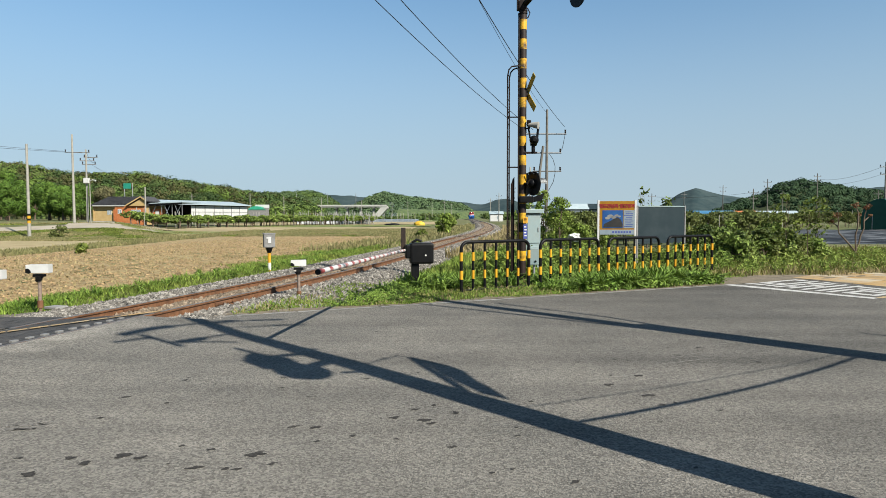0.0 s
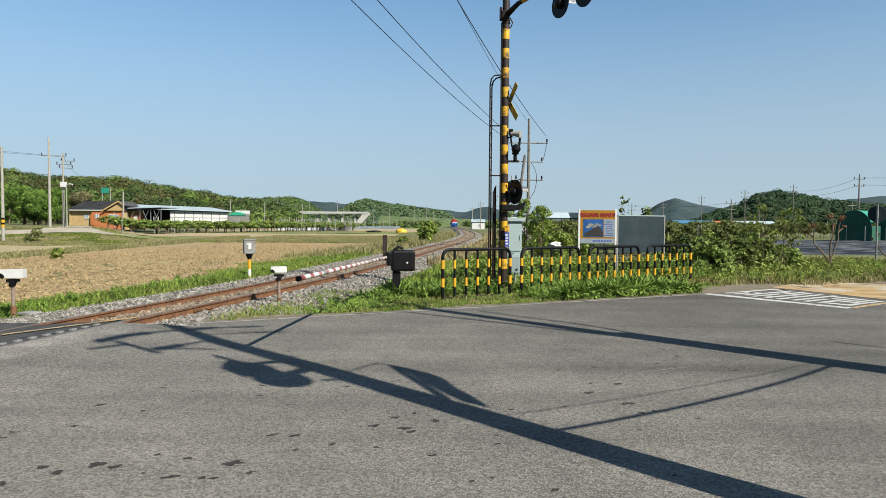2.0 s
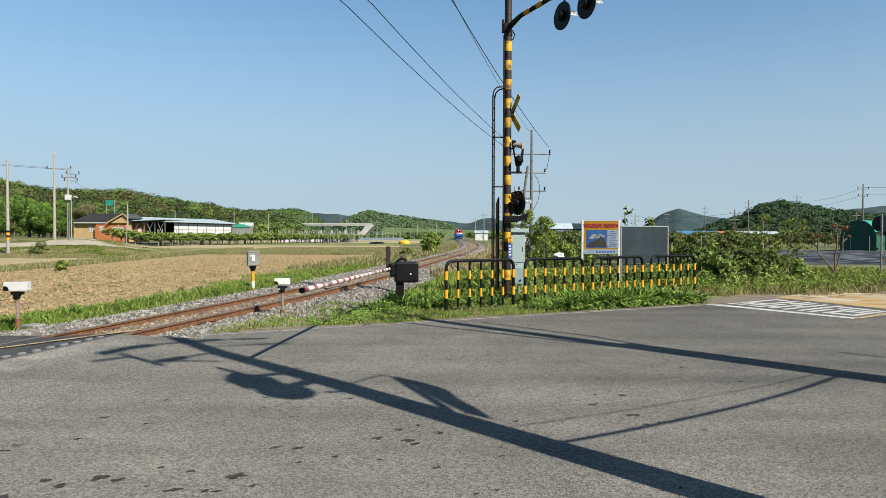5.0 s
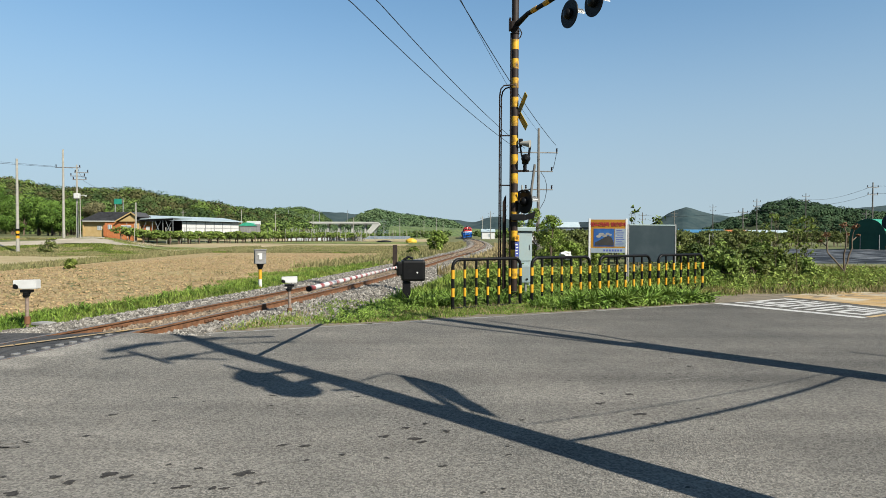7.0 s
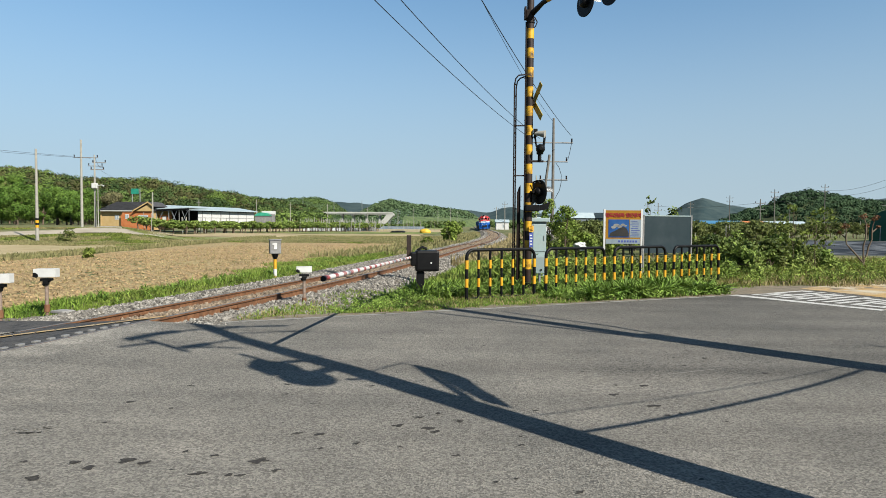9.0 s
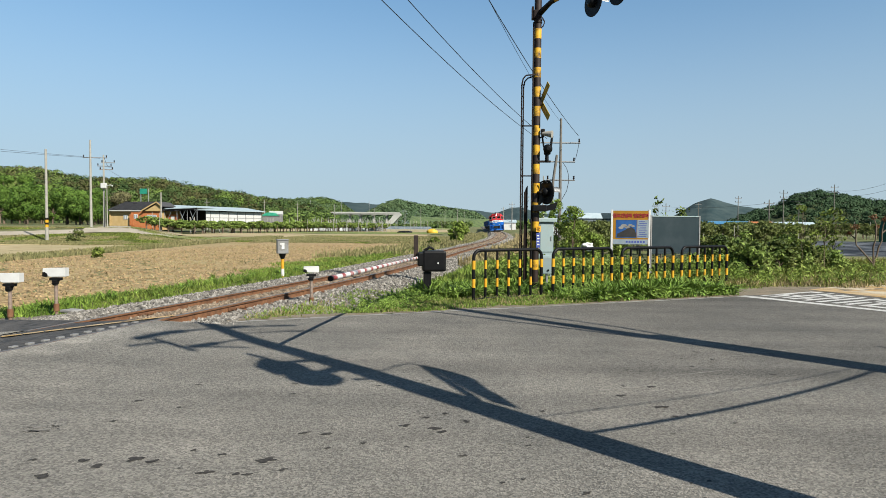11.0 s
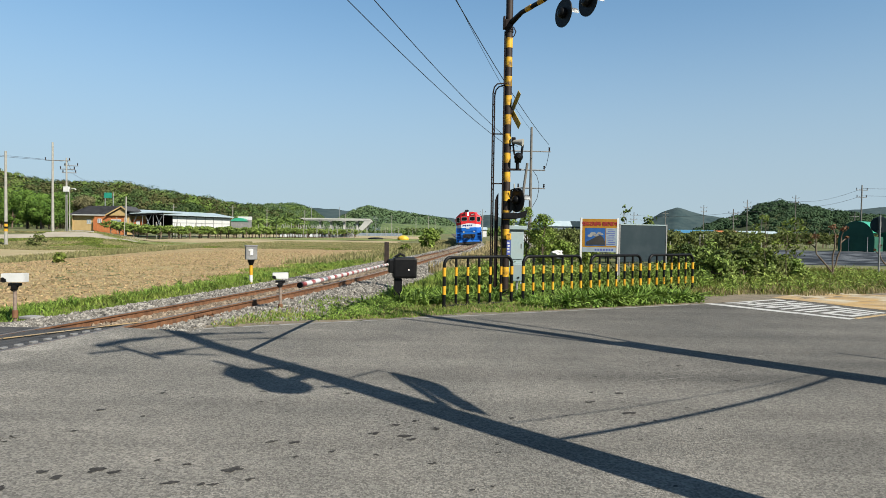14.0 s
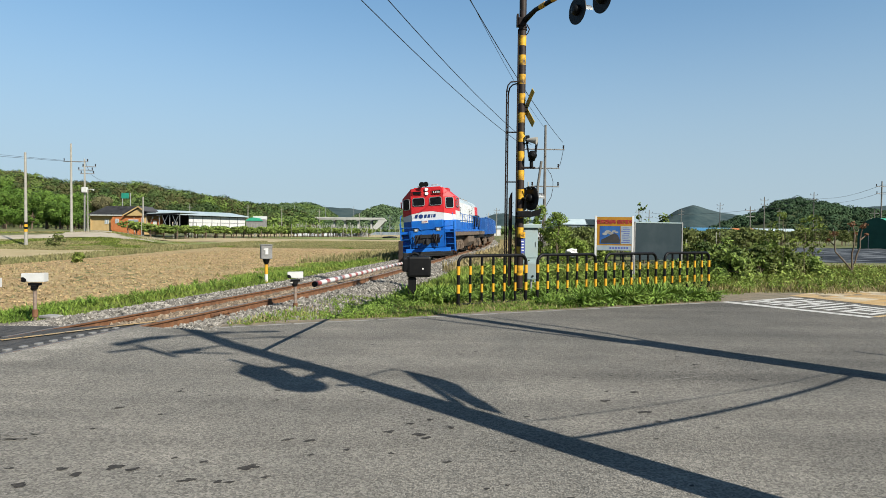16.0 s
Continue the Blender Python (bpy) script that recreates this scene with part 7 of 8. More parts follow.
    plate(bm, [(51.0, 3.0), (56.0, 9.2), (60.3, 9.4), (60.3, 8.6), (55.0, 3.0)], 9, "y", -4.5)
    part("abutment", bm, PALE_CONCRETE, root)
    for x in (2, 22, 40):
        bm = B()
        tube(bm, [(x, -4, 10), (x, -4, 18)], 0.18, 6)
        part("lamp_post", bm, GALV, root)
    # long low plastic houses by the orchard
    for x, y, w, mat, lab in ((-40, 168, 18, PLASTIC, "pale plastic tunnel beside the orchard"), (-42, 235, 30, PLASTIC_GREY, "long grey plastic tunnel on the plain"), (12.3, 205, 4.0, METAL_ROOF, "pale metal hut beside the line"), (27.3, 160, 6.4, METAL_ROOF, "pale grey shed beyond the orchard"), (34.0, 160, 2.6, SLATE, "dark grey shed beyond the orchard"), (13.5, 120, 4.2, METAL_ROOF, "pale grey lineside building")):
        root = thing("plastic_tunnel" if "tunnel" in lab else "farm_shed", pose(x, y, land(x, y)), lab, "greenhouse" if "tunnel" in lab else "shed")
        h = (1.0 if "grey" in lab else 1.5) if "tunnel" in lab else (4.9 if "beyond" in lab else 3.2)
        bm = B()
        n = 8
        if "tunnel" in lab:
            pts = [(5 * k / n, h * math.sin(math.pi * k / n) ** 0.6) for k in range(n + 1)]
            plate(bm, pts, w, "x", 0)
            part("cover", bm, mat, root)
            for k in range(int(w / 2)):
                bm = B()
                tube(bm, [(k * 2 + 0.5, 5 * q / n, (h + 0.02) * math.sin(math.pi * q / n) ** 0.6) for q in range(n + 1)], 0.03, 5)
                part("hoop", bm, GALV, root)
        else:
            box(bm, (w / 2, 2, h * 0.36), (w, 4, h * 0.72), bevel=0.03)
            part("wall", bm, SLATE if mat is SLATE else PLASTIC_GREY if "beyond" in lab else WHITE, root)
            bm = B()
            plate(bm, [(-0.3, h * 0.72), (2.0, h), (4.3, h * 0.72)], w + 0.5, "x", -0.25)
            part("roof", bm, mat, root)
            bm = B()
            box(bm, (w * 0.6, -0.03, h * 0.36), (w * 0.16, 0.06, h * 0.3))
            part("window", bm, PALE_GLASS, root)
    # yellow tarpaulin heap and dark heap in the fields
    for nm, x, y, s, mat, lab in (("tarpaulin_cover", -6.6, 136, (1.15, 1.0, 0.85), YELLOW_TARP, "yellow tarpaulin over a heap in the field"), ("dark_cover", -12.8, 140, (1.7, 0.8, 0.4), BLACK, "dark covered heap in the field")):
        bm = B()
        bmesh.ops.create_icosphere(bm, subdivisions=3, radius=1)
        for v in bm.verts:
            k = 1 + 0.22 * noise.noise(v.co * 2.2 + Vector((x, 0, 0)))
            v.co = Vector((v.co.x * s[0], v.co.y * s[1], max(0, v.co.z + 0.15) ** 0.8 * s[2])) * k
        ob = part(nm, bm, mat, smooth=True)
        ob.matrix_world = pose(x, y, land(x, y) + 0.03)
        tagged(ob, lab, "cover")
    # green plastic-film arches on the right
    for k, x in enumerate((50.0, 54.9)):
        root = thing("storage_arch", pose(x, 80, -0.25, 0, 0, -49), "dark green arched storage tent at the black field", "tent", "green arched tents")
        bm = B()
        n = 16
        pts = [(1.95 - 1.95 * math.cos(math.pi * q / n), 1.5 + 2.35 * math.sin(math.pi * q / n) if 0 < q < n else 0.0) for q in range(n + 1)]
        pts = [(0, 0), (0, 1.6)] + pts[1:-1] + [(3.9, 1.6), (3.9, 0)]
        plate(bm, [(x, z) for x, z in pts if z >= 2.1], 12, "y", 0.1)
        part("cover", bm, GREEN_SHEET, root, "bright green roof sheet")
        bm = B()
        low = [(x, z) for x, z in pts if z < 2.1]
        plate(bm, low, 12, "y", 0.1)
        part("side_net", bm, GREEN_DARK, root, "dark green side net")
        bm = B()
        plate(bm, pts, 0.05, "y", 0.0)
        part("front", bm, GREEN_DARK, root, "dark green front wall")
        for px in (1.2, 3.2):
            bm = B()
            tube(bm, [(px, -0.05, 0), (px, -0.05, 1.9)], 0.05, 6)
            part("door_pipe", bm, GALV, root)
    def mulch(u, v):
        y = 42 + u * 36
        x = 20 + u * 15 + v * (26 + 24 * u)
        return x, y, land(x, y) - 0.03 + min(1, u * 50) * 0.11 * (1.4 + math.sin(u * 190)) * (0.7 + 0.5 * noise.noise((x * 0.2, y * 0.4, 1.0)))
    sheet("mulch_field", [i / 360 for i in range(361)], [i / 24 for i in range(25)], mulch, MULCH, "field under rows of black plastic film", "field")
    for x, y, w, mat in ((57, 152, 9, BLUE_ROOF), (67, 158, 7, ORANGE), (72, 160, 13, METAL_ROOF), (45, 145, 8, BLUE_ROOF)):
        root = thing("farm_shed", pose(x, y, -0.1), "low farm shed roof beyond the orchard", "shed", "far farm sheds")
        bm = B()
        box(bm, (w / 2, 2, 0.8), (w, 4, 2.8), bevel=0.03)
        part("wall", bm, PLASTIC_GREY, root)
        bm = B()
        plate(bm, [(-0.3, 2.2), (2.0, 2.9), (4.3, 2.2)], w + 0.5, "x", -0.25)
        part("roof", bm, mat, root)
    # lane past the farm
    LANE = ((-58, 63), (-48, 65.5), (-41, 68), (-37.2, 71.5), (-41, 80), (-52, 106))
    def lane(u, v):
        s = u * 4.999
        i = int(s)
        p, q = Vector(LANE[i]).lerp(Vector(LANE[i + 1]), s - i), (Vector(LANE[i + 1]) - Vector(LANE[i])).normalized()
        w = 3.6 + 6.0 * smooth_step((u - 0.4) / 0.2)
        x, y = p.x - q.y * (v - 0.5) * w, p.y + q.x * (v - 0.5) * w
        return x, y, land(x, y) + 0.07
    sheet("farm_lane", [i / 60 for i in range(61)], [0, .25, .5, .75, 1], lane, FARM_LANE, "pale dirt lane to the farm house", "lane", jitter=0.02)


def make_plants():
    rng = np.random.default_rng(3)
    # orchard on the plain: low trained trees on posts
    t0 = make_tree(pose(-48, 97, land(-48, 97)), 2.45, 1.25, LEAF_ORCHARD, 31, "low trained orchard tree in fresh leaf", "orchard rows", 0.17, 36, 15, 0.52, trunk_r=0.09, squash=0.6)
    t0.scale = (1.25, 1.25, 0.8)
    spots = []
    for row in range(3):
        for k in range(32):
            q = k / 31
            x = -49 + 28 * q - row * 0.4 + random.uniform(-.3, .3)
            y = 98 + 72 * q + row * 5.5 + random.uniform(-.4, .4)
            spots.append((x, y))
    for x, y in spots[1:]:
        copy_thing(t0, Matrix.Translation((x, y, land(x, y))) @ Euler((0, 0, random.uniform(0, 6.3))).to_matrix().to_4x4() @ Matrix.Diagonal((1, 1, random.uniform(0.92, 1.15), 1)))
    bm = B()
    tube(bm, [(0, 0, 0), (0, 0, 2.9)], 0.05, 6)
    p0 = tagged(part("orchard_post", bm, CONCRETE_POLE), "slim concrete post in the orchard", "post", "orchard posts")
    p0.matrix_world = pose(-47, 99, land(-47, 99))
    for k in range(60):
        q = random.random()
        x, y = -52 + 44 * q + random.uniform(-2, 2), 97 + 95 * q + random.uniform(0, 26)
        copy_thing(p0, pose(x, y, land(x, y), random.uniform(-3, 3), random.uniform(-3, 3)))
    # pale leaning trellis posts on the plain beyond the orchard
    bm = B()
    tube(bm, [(0, 0, 0), (0, 0, 3.4)], 0.045, 6)
    p1 = tagged(part("trellis_post", bm, TRELLIS_POST), "pale leaning trellis post on the plain", "post", "trellis posts")
    p1.matrix_world = pose(-33, 150, land(-33, 150))
    for k in range(90):
        y = 148 + 50 * random.random()
        x = y * (-0.235 + 0.115 * random.random())
        copy_thing(p1, pose(x, y, land(x, y) - 0.1, random.uniform(-5, 5), random.choice((-22, -8, 0, 8, 22)) + random.uniform(-4, 4)) @ Matrix.Diagonal((1, 1, random.uniform(0.75, 1.1), 1)))
    # broad trees on the left edge, before the hill
    t1 = make_tree(pose(-88, 128, 0.8), 7.0, 3.6, LEAF_SPRING, 41, "broad leafy tree at the foot of the hill", "trees at the hill foot", 0.17, 210, 34, 0.28, trunk_r=0.22, loose=0.22)
    t2 = make_tree(pose(-96, 140, 0.8), 10.5, 4.2, LEAF_SPRING, 42, "tall leafy tree at the foot of the hill", "trees at the hill foot", 0.20, 210, 36, 0.2, trunk_r=0.25, loose=0.22)
    t3 = make_tree(pose(-80, 150, 0.8), 7.5, 3.8, LEAF_BROWN, 43, "brown budding tree at the foot of the hill", "trees at the hill foot", 0.16, 210, 36, 0.2, trunk_r=0.22, loose=0.22)
    for k in range(46):
        src = (t1, t1, t2, t1, t1, t3)[k % 6]
        y = 128 + 70 * random.random()
        u = -0.545 - 0.5 * random.random() if y < 150 else -0.50 - 0.55 * random.random()
        copy_thing(src, Matrix.Translation((u * y, y, 0.6)) @ Euler((0, 0, random.uniform(0, 6.3))).to_matrix().to_4x4() @ Matrix.Diagonal((*[random.uniform(0.75, 1.2)] * 3, 1)))
    # bush left of the line
    make_tree(pose(-0.5, 62, land(-0.5, 62)), 2.0, 0.9, LEAF_FRESH, 51, "round green bush beside the track", "", 0.13, 60, 34, 0.08, cat="bush", trunk_r=0.05)
    for x, y, s in ((-2.6, 58, 0.35), (-19.8, 34.5, 0.2)):
        make_tree(pose(x, y, land(x, y)), 2.2 * s, 1.5 * s, LEAF, int(52 + x), "small green bush in the grass", "", 0.12, 40, 20, 0.05, cat="bush", trunk_r=0.04)
    # shrubs behind the cabinet and the pole
    for x, y, h, r, s in ((5.3, 37.5, 3.2, 0.8, 61), (6.7, 38.5, 2.0, 0.9, 62), (4.6, 40, 2.5, 0.9, 63), (8.0, 41, 1.3, 1.0, 64), (6.0, 36, 2.9, 0.75, 65), (9.3, 40, 1.2, 0.9, 66), (7.2, 36.5, 1.4, 0.8, 67)):
        make_tree(pose(x, y, land(x, y)), h, r, LEAF_FRESH, s, "bright green shrub behind the signal", "shrubs by the line", 0.06, 75, 38, 0.08, cat="shrub", trunk_r=0.05)
    # hedge right of the fence: shrubs grown together
    n = 0
    for k in range(17):
        q = k / 16
        x, y = 8.6 + 5.8 * q + random.uniform(-.4, .4), 21.6 + 4.4 * q + random.uniform(-.6, .9)
        h = random.uniform(1.0, 1.55) * (1.0 if q < 0.55 else 0.72)
        make_tree(pose(x, y, land(x, y) - 0.15), h, random.uniform(0.75, 1.05), LEAF_HEDGE if k % 2 else LEAF_ORCHARD, 70 + k, "dense leafy shrub in the hedge", "hedge shrubs", 0.062, 66, 36, 0.03, cat="shrub", trunk_r=0.04)
    # light sprays rising from the hedge and behind the boards
    for k, (x, y, h) in enumerate(((13.2, 24.2, 2.3), (14.2, 25.4, 2.45), (12.6, 25.8, 2.2), (6.55, 22.5, 2.75), (7.6, 23.0, 2.4), (12.0, 23.5, 2.5), (8.2, 24, 2.4))):
        make_tree(pose(x, y, land(x, y)), h, 0.55, LEAF, 90 + k, "loose leafy sapling rising over the hedge", "saplings", 0.06, 13, 18, 0.35, cat="sapling", trunk_r=0.02)
    # vineyard behind the boards and hedge
    v0 = make_tree(pose(14, 48, -0.25), 2.0, 1.2, LEAF_VINE, 111, "trained vine in young leaf behind the hedge", "vineyard rows", 0.11, 30, 24, 0.4, trunk_r=0.05, squash=0.6)
    for k in range(110):
        y = 36 + 55 * random.random()
        x = y * (0.17 + 0.34 * random.random())
        copy_thing(v0, Matrix.Translation((x, y, -0.25)) @ Euler((0, 0, random.uniform(0, 6.3))).to_matrix().to_4x4() @ Matrix.Diagonal((*[random.uniform(0.8, 1.1)] * 3, 1)))
    for k in range(150):
        y = 80 + 45 * random.random()
        x = y * (0.40 + 0.42 * random.random())
        if 44 < x < 70 and y < 98:
            continue
        copy_thing(v0, Matrix.Translation((x, y, -0.3)) @ Euler((0, 0, random.uniform(0, 6.3))).to_matrix().to_4x4() @ Matrix.Diagonal((*[random.uniform(0.9, 1.25)] * 3, 1)))
        if k % 3 == 0:
            copy_thing(p0, Matrix.Translation((x + 1, y, -0.3)) @ Matrix.Diagonal((0.8, 0.8, 0.95, 1)))
    for k in range(46):
        y = 34 + 60 * random.random()
        x = y * (0.17 + 0.34 * random.random())
        copy_thing(p0, Matrix.Translation((x, y, -0.25)) @ Matrix.Diagonal((0.5, 0.5, 0.66, 1)))
    # pruned roadside tree and a thin one beside the mirror
    def pruned(x, y, h, seed, lab):
        root = thing("tree", pose(x, y, land(x, y)), lab, "tree", "pruned roadside trees")
        rnd = random.Random(seed)
        ends = []
        for k, (a, l) in enumerate(((-0.95, 0.82), (0.02, 1.0), (0.45, 0.97))):
            bm = B()
            pts, p = [(0.02 * k, 0.02 * k, 0)], Vector((0, 0, 0))
            for j in range(1, 8):
                t = j / 7
                z = h * l * t
                xx = a * h * (0.10 * t + 0.30 * min(1, max(0, t - 0.15) * 2.2)) + rnd.uniform(-.03, .03)
                pts.append((xx, rnd.uniform(-.05, .05) * t * 2, z))
            tube(bm, pts, [0.038 * (1 - 0.55 * i / 7) + 0.006 * (i % 2) for i in range(8)], 8)
            part("stem", bm, BARK, root)
            ends.append(pts[-1])
            bm = B()
            tube(bm, [pts[5], (pts[5][0] + a * 0.35 + 0.12, 0.1, pts[5][2] + 0.22)], [0.03, 0.018], 6)
            part("stub", bm, BARK, root)
            ends.append((pts[5][0] + a * 0.35 + 0.12, 0.1, pts[5][2] + 0.24))
        g = np.random.default_rng(seed)
        for k, end in enumerate(ends):
            ob = fast_mesh("bud_tuft", leaf_cloud([end], [(0.07 if k % 2 else 0.17) * h / 2.15], 60 if h > 2 else 14, 0.05, g, 0.8, 0.3), 4, RED_BUD, "", "")
            ob.parent = root
            ob["label"] = "tuft of reddish young leaves"
    pruned(16.75, 27.1, 2.15, 5, "bare pruned tree with reddish buds by the road")
    pruned(22.0, 30.9, 1.7, 6, "small bare pruned tree by the road")
    # grass and weeds
    def sample(n, u0, u1, s0, s1, seed, keep):
        g = np.random.default_rng(seed)
        out = []
        while len(out) < n:
            u, s = g.uniform(u0, u1), g.uniform(s0, s1)
            x, y, _ = road_point(u, s)
            if keep(x, y, u, s, g):
                out.append((x, y, surface(x, y) - 0.01))
        return out
    def off(x, y):
        return (x - track_x(max(-5, min(690, y)))) * 0.975
    def front(x, y, u, s, g):
        d = off(x, y)
        if d < 1.45 + (0.5 if s < 1.6 else 1.2) * g.random():
            return False
        if s < 0.08 + 0.30 * abs(math.sin(u * 0.9)) * g.random() + (0.9 + 0.5 * g.random() if 10.8 < u < 15 else 0):
            return False
        patch = noise.noise((x * 0.7, y * 0.7, 3.0))
        return g.random() < 0.55 + 0.9 * patch
    scatter_blades("verge_grass", sample(15000, 0.3, 8.0, 0.0, 4.2, 1, front), 0.03, 0.12, 0.008, BLADE, "fresh short grass on the road verge", 1.1, 1, 3)
    scatter_blades("fence_grass", sample(7000, 7.6, 13.5, 0.2, 4.2, 14, front), 0.05, 0.19, 0.008, BLADE, "fresh green grass round the fence", 0.9, 14, 3)
    scatter_blades("verge_weeds", sample(4500, 7.6, 11.6, 0.3, 2.2, 2, front), 0.06, 0.26, 0.018, WEED, "broad-leaved weeds along the fence foot", 0.9, 2, 4)
    scatter_blades("verge_straw", sample(4500, 0.3, 13.5, 0.0, 3.0, 9, front), 0.03, 0.15, 0.007, STRAW, "dry straw among the verge grass", 1.1, 9, 3)
    scatter_blades("inner_grass", sample(9000, 0.5, 16, 3.5, 14, 3, lambda x, y, u, s, g: off(x, y) > 2.5), 0.10, 0.38, 0.014, BLADE, "rough green grass behind the fence", 0.6, 3, 3)
    scatter_blades("right_grass", sample(17000, 11.5, 36, 0.25, 13, 4, lambda x, y, u, s, g: s > (1.15 if u < 15.5 else 0.3) + 0.5 * g.random() and g.random() < 0.6 + 0.9 * noise.noise((x * 0.8, y * 0.8, 6.0))), 0.06, 0.29, 0.010, BLADE_DRY, "tall green grass along the road", 0.6, 4, 3)
    scatter_blades("right_straw", sample(3800, 11.2, 36, 0.3, 5, 5, lambda x, y, u, s, g: s > (1.3 if u < 15.5 else 0.2) and g.random() < 1.4 - s * 0.35), 0.06, 0.26, 0.010, STRAW, "dry grass along the road edge", 0.8, 5, 3)
    pts = []
    g = np.random.default_rng(6)
    while len(pts) < 20000:
        y = 9.5 + 38 * g.random() ** 1.4
        d = g.uniform(2.3, 7.4)
        x = track_x(y) - d
        lim = 5.2 + 1.0 * math.sin(y * 0.25) + 0.5 * math.sin(y * 1.3) + 0.8 * g.random()
        if d < lim and d > 2.4 + 0.4 * g.random():
            pts.append((x, y, surface(x, y) - 0.01))
    scatter_blades("left_grass", pts, 0.06, 0.20, 0.010, BLADE, "fresh green grass between ballast and field", 0.9, 6, 3)
    # leafy weed clumps at the fence foot
    C, R = [], []
    while len(C) < 420:
        u, s = g.uniform(7.4, 11.6), abs(g.normal(0.8, 0.5)) + 0.15
        x, y, _ = road_point(u, s)
        C.append((x, y, surface(x, y) + 0.04 + 0.06 * g.random()))
        R.append(0.07 + 0.10 * g.random())
    fast_mesh("weed_clumps", leaf_cloud(C, R, 46, 0.032, g, 0.9, 0.3), 4, WEED, "clumps of leafy weeds at the fence foot", "weeds")
    spots = []
    while len(spots) < 300:
        u = g.uniform(7.0, 11.5)
        s = 0.30 + (0.9 + 0.1 * (u - 6)) * g.random()
        if noise.noise((u * 1.3, s * 1.6, 8.0)) < -0.10 + (0.22 if u < 8 else 0):
            continue
        x, y, _ = road_point(u, s)
        spots.append((x, y, surface(x, y), (0.55 if u < 7.6 else 0.95) * g.uniform(0.7, 1.2)))
    rosettes("strap_weeds", spots, 38, 0.42, 0.022, WEED, "bright leafy mugwort tufts before the fence", 31)
    spots = []
    while len(spots) < 420:
        u = g.uniform(1.6, 13.0)
        s = 0.2 + 3.2 * g.random()
        x, y, _ = road_point(u, s)
        if off(x, y) < 1.9 + 0.6 * g.random() or (u > 10.6 and s < 1.5) or (4.2 < u < 8.2 and s < 1.9 and g.random() < 0.45):
            continue
        spots.append((x, y, surface(x, y), g.uniform(0.25, 0.5) * (1.4 if u > 8 else 1)))
    rosettes("verge_tufts", spots, 26, 0.32, 0.012, WEED, "small leafy tufts in the verge", 32)
    spots = []
    while len(spots) < 210:
        u, s = g.uniform(3.4, 9.4), 1.75 + 2.0 * g.random()
        x, y, _ = road_point(u, s)
        if off(x, y) < 2.3 + 0.5 * g.random() or noise.noise((x * 0.9, y * 0.9, 7.0)) < -0.12:
            continue
        spots.append((x, y, surface(x, y), g.uniform(0.55, 1.05)))
    rosettes("fence_weeds", spots, 30, 0.42, 0.020, WEED, "tall leafy weeds grown round the fence", 34)
    spots = []
    while len(spots) < 520:
        y = 10.5 + 26 * g.random() ** 1.3
        d = g.uniform(2.7, 5.6)
        x = track_x(y) - d
        spots.append((x, y, surface(x, y), g.uniform(0.4, 0.9)))
    rosettes("lineside_tufts", spots, 26, 0.30, 0.013, WEED, "leafy tufts between ballast and field", 33)
    C, R = [], []
    while len(C) < 150:
        u = g.uniform(2.2, 7.4)
        s = 0.25 + 2.6 * g.random()
        x, y, _ = road_point(u, s)
        if off(x, y) < 1.9 + 0.5 * g.random() or noise.noise((u * 0.9, s * 1.1, 4.0)) < -0.05 or (4.4 < u and s < 1.8):
            continue
        r = 0.06 + 0.10 * g.random()
        C.append((x, y, surface(x, y) + r * 0.6))
        R.append(r)
    fast_mesh("verge_clumps", leaf_cloud(C, R, 90, 0.026, g, 1.0, 0.35, 0.9, 0.8, 0.28), 4, WEED, "low leafy weeds among the verge grass", "weeds")
    C, R = [], []
    while len(C) < 300:
        u, s = g.uniform(5.5, 15), g.uniform(3.2, 10)
        x, y, _ = road_point(u, s)
        if (x - track_x(y)) < 4.5 or noise.noise((x * 0.6, y * 0.6, 1.0)) < -0.15:
            continue
        r = 0.2 + 0.28 * g.random()
        C.append((x, y, surface(x, y) + r * 0.7))
        R.append(r)
    fast_mesh("inner_weeds", leaf_cloud(C, R, 90, 0.075, g, 1.1, 0.4, 0.9, 0.7, 0.25), 4, LEAF_FRESH, "tall leafy weeds behind the fence", "weeds")
    C, R = [], []
    while len(C) < 300:
        u = g.uniform(11.5, 32)
        s = (1.5 if u < 16 else 0.8) + 6 * g.random() ** 1.5
        x, y, _ = road_point(u, s)
        r = 0.12 + 0.22 * g.random()
        C.append((x, y, surface(x, y) + r * 0.6))
        R.append(r)
    fast_mesh("roadside_weeds", leaf_cloud(C, R, 70, 0.06, g, 1.0, 0.4, 0.9, 0.7, 0.2), 4, LEAF_FRESH, "leafy weeds in the roadside grass", "weeds")
    # rough slope below the farm lane
    pts, dry = [], []
    while len(pts) < 13000:
        y = 52 + 48 * g.random() ** 1.3
        x = -y * (0.81 * g.random())
        if y < 63 and x > -26 or (y < 100 and -0.445 * y + 5 * noise.noise((y * 0.12, x * 0.12, 9.0)) + 2 * g.random() < x < -24) or x > track_x(y) - 7 or (-60 < x < -34 and abs(y - 69 - 0.3 * (x + 42)) < 3.2) or (74 < y and x < -0.52 * y):
            continue
        (pts if noise.noise((x * 0.25, y * 0.25, 2.0)) > (0.12 if x < -0.4 * y else 0.5) else dry).append((x, y, land(x, y)))
    scatter_blades("slope_grass", pts, 0.05, 0.17, 0.05, LEAF, "rough green grass on the slope below the lane", 0.8, 21, 2)
    scatter_blades("slope_straw", dry, 0.05, 0.17, 0.05, STRAW_GREEN, "half-dry grass on the slope below the lane", 0.8, 22, 2)
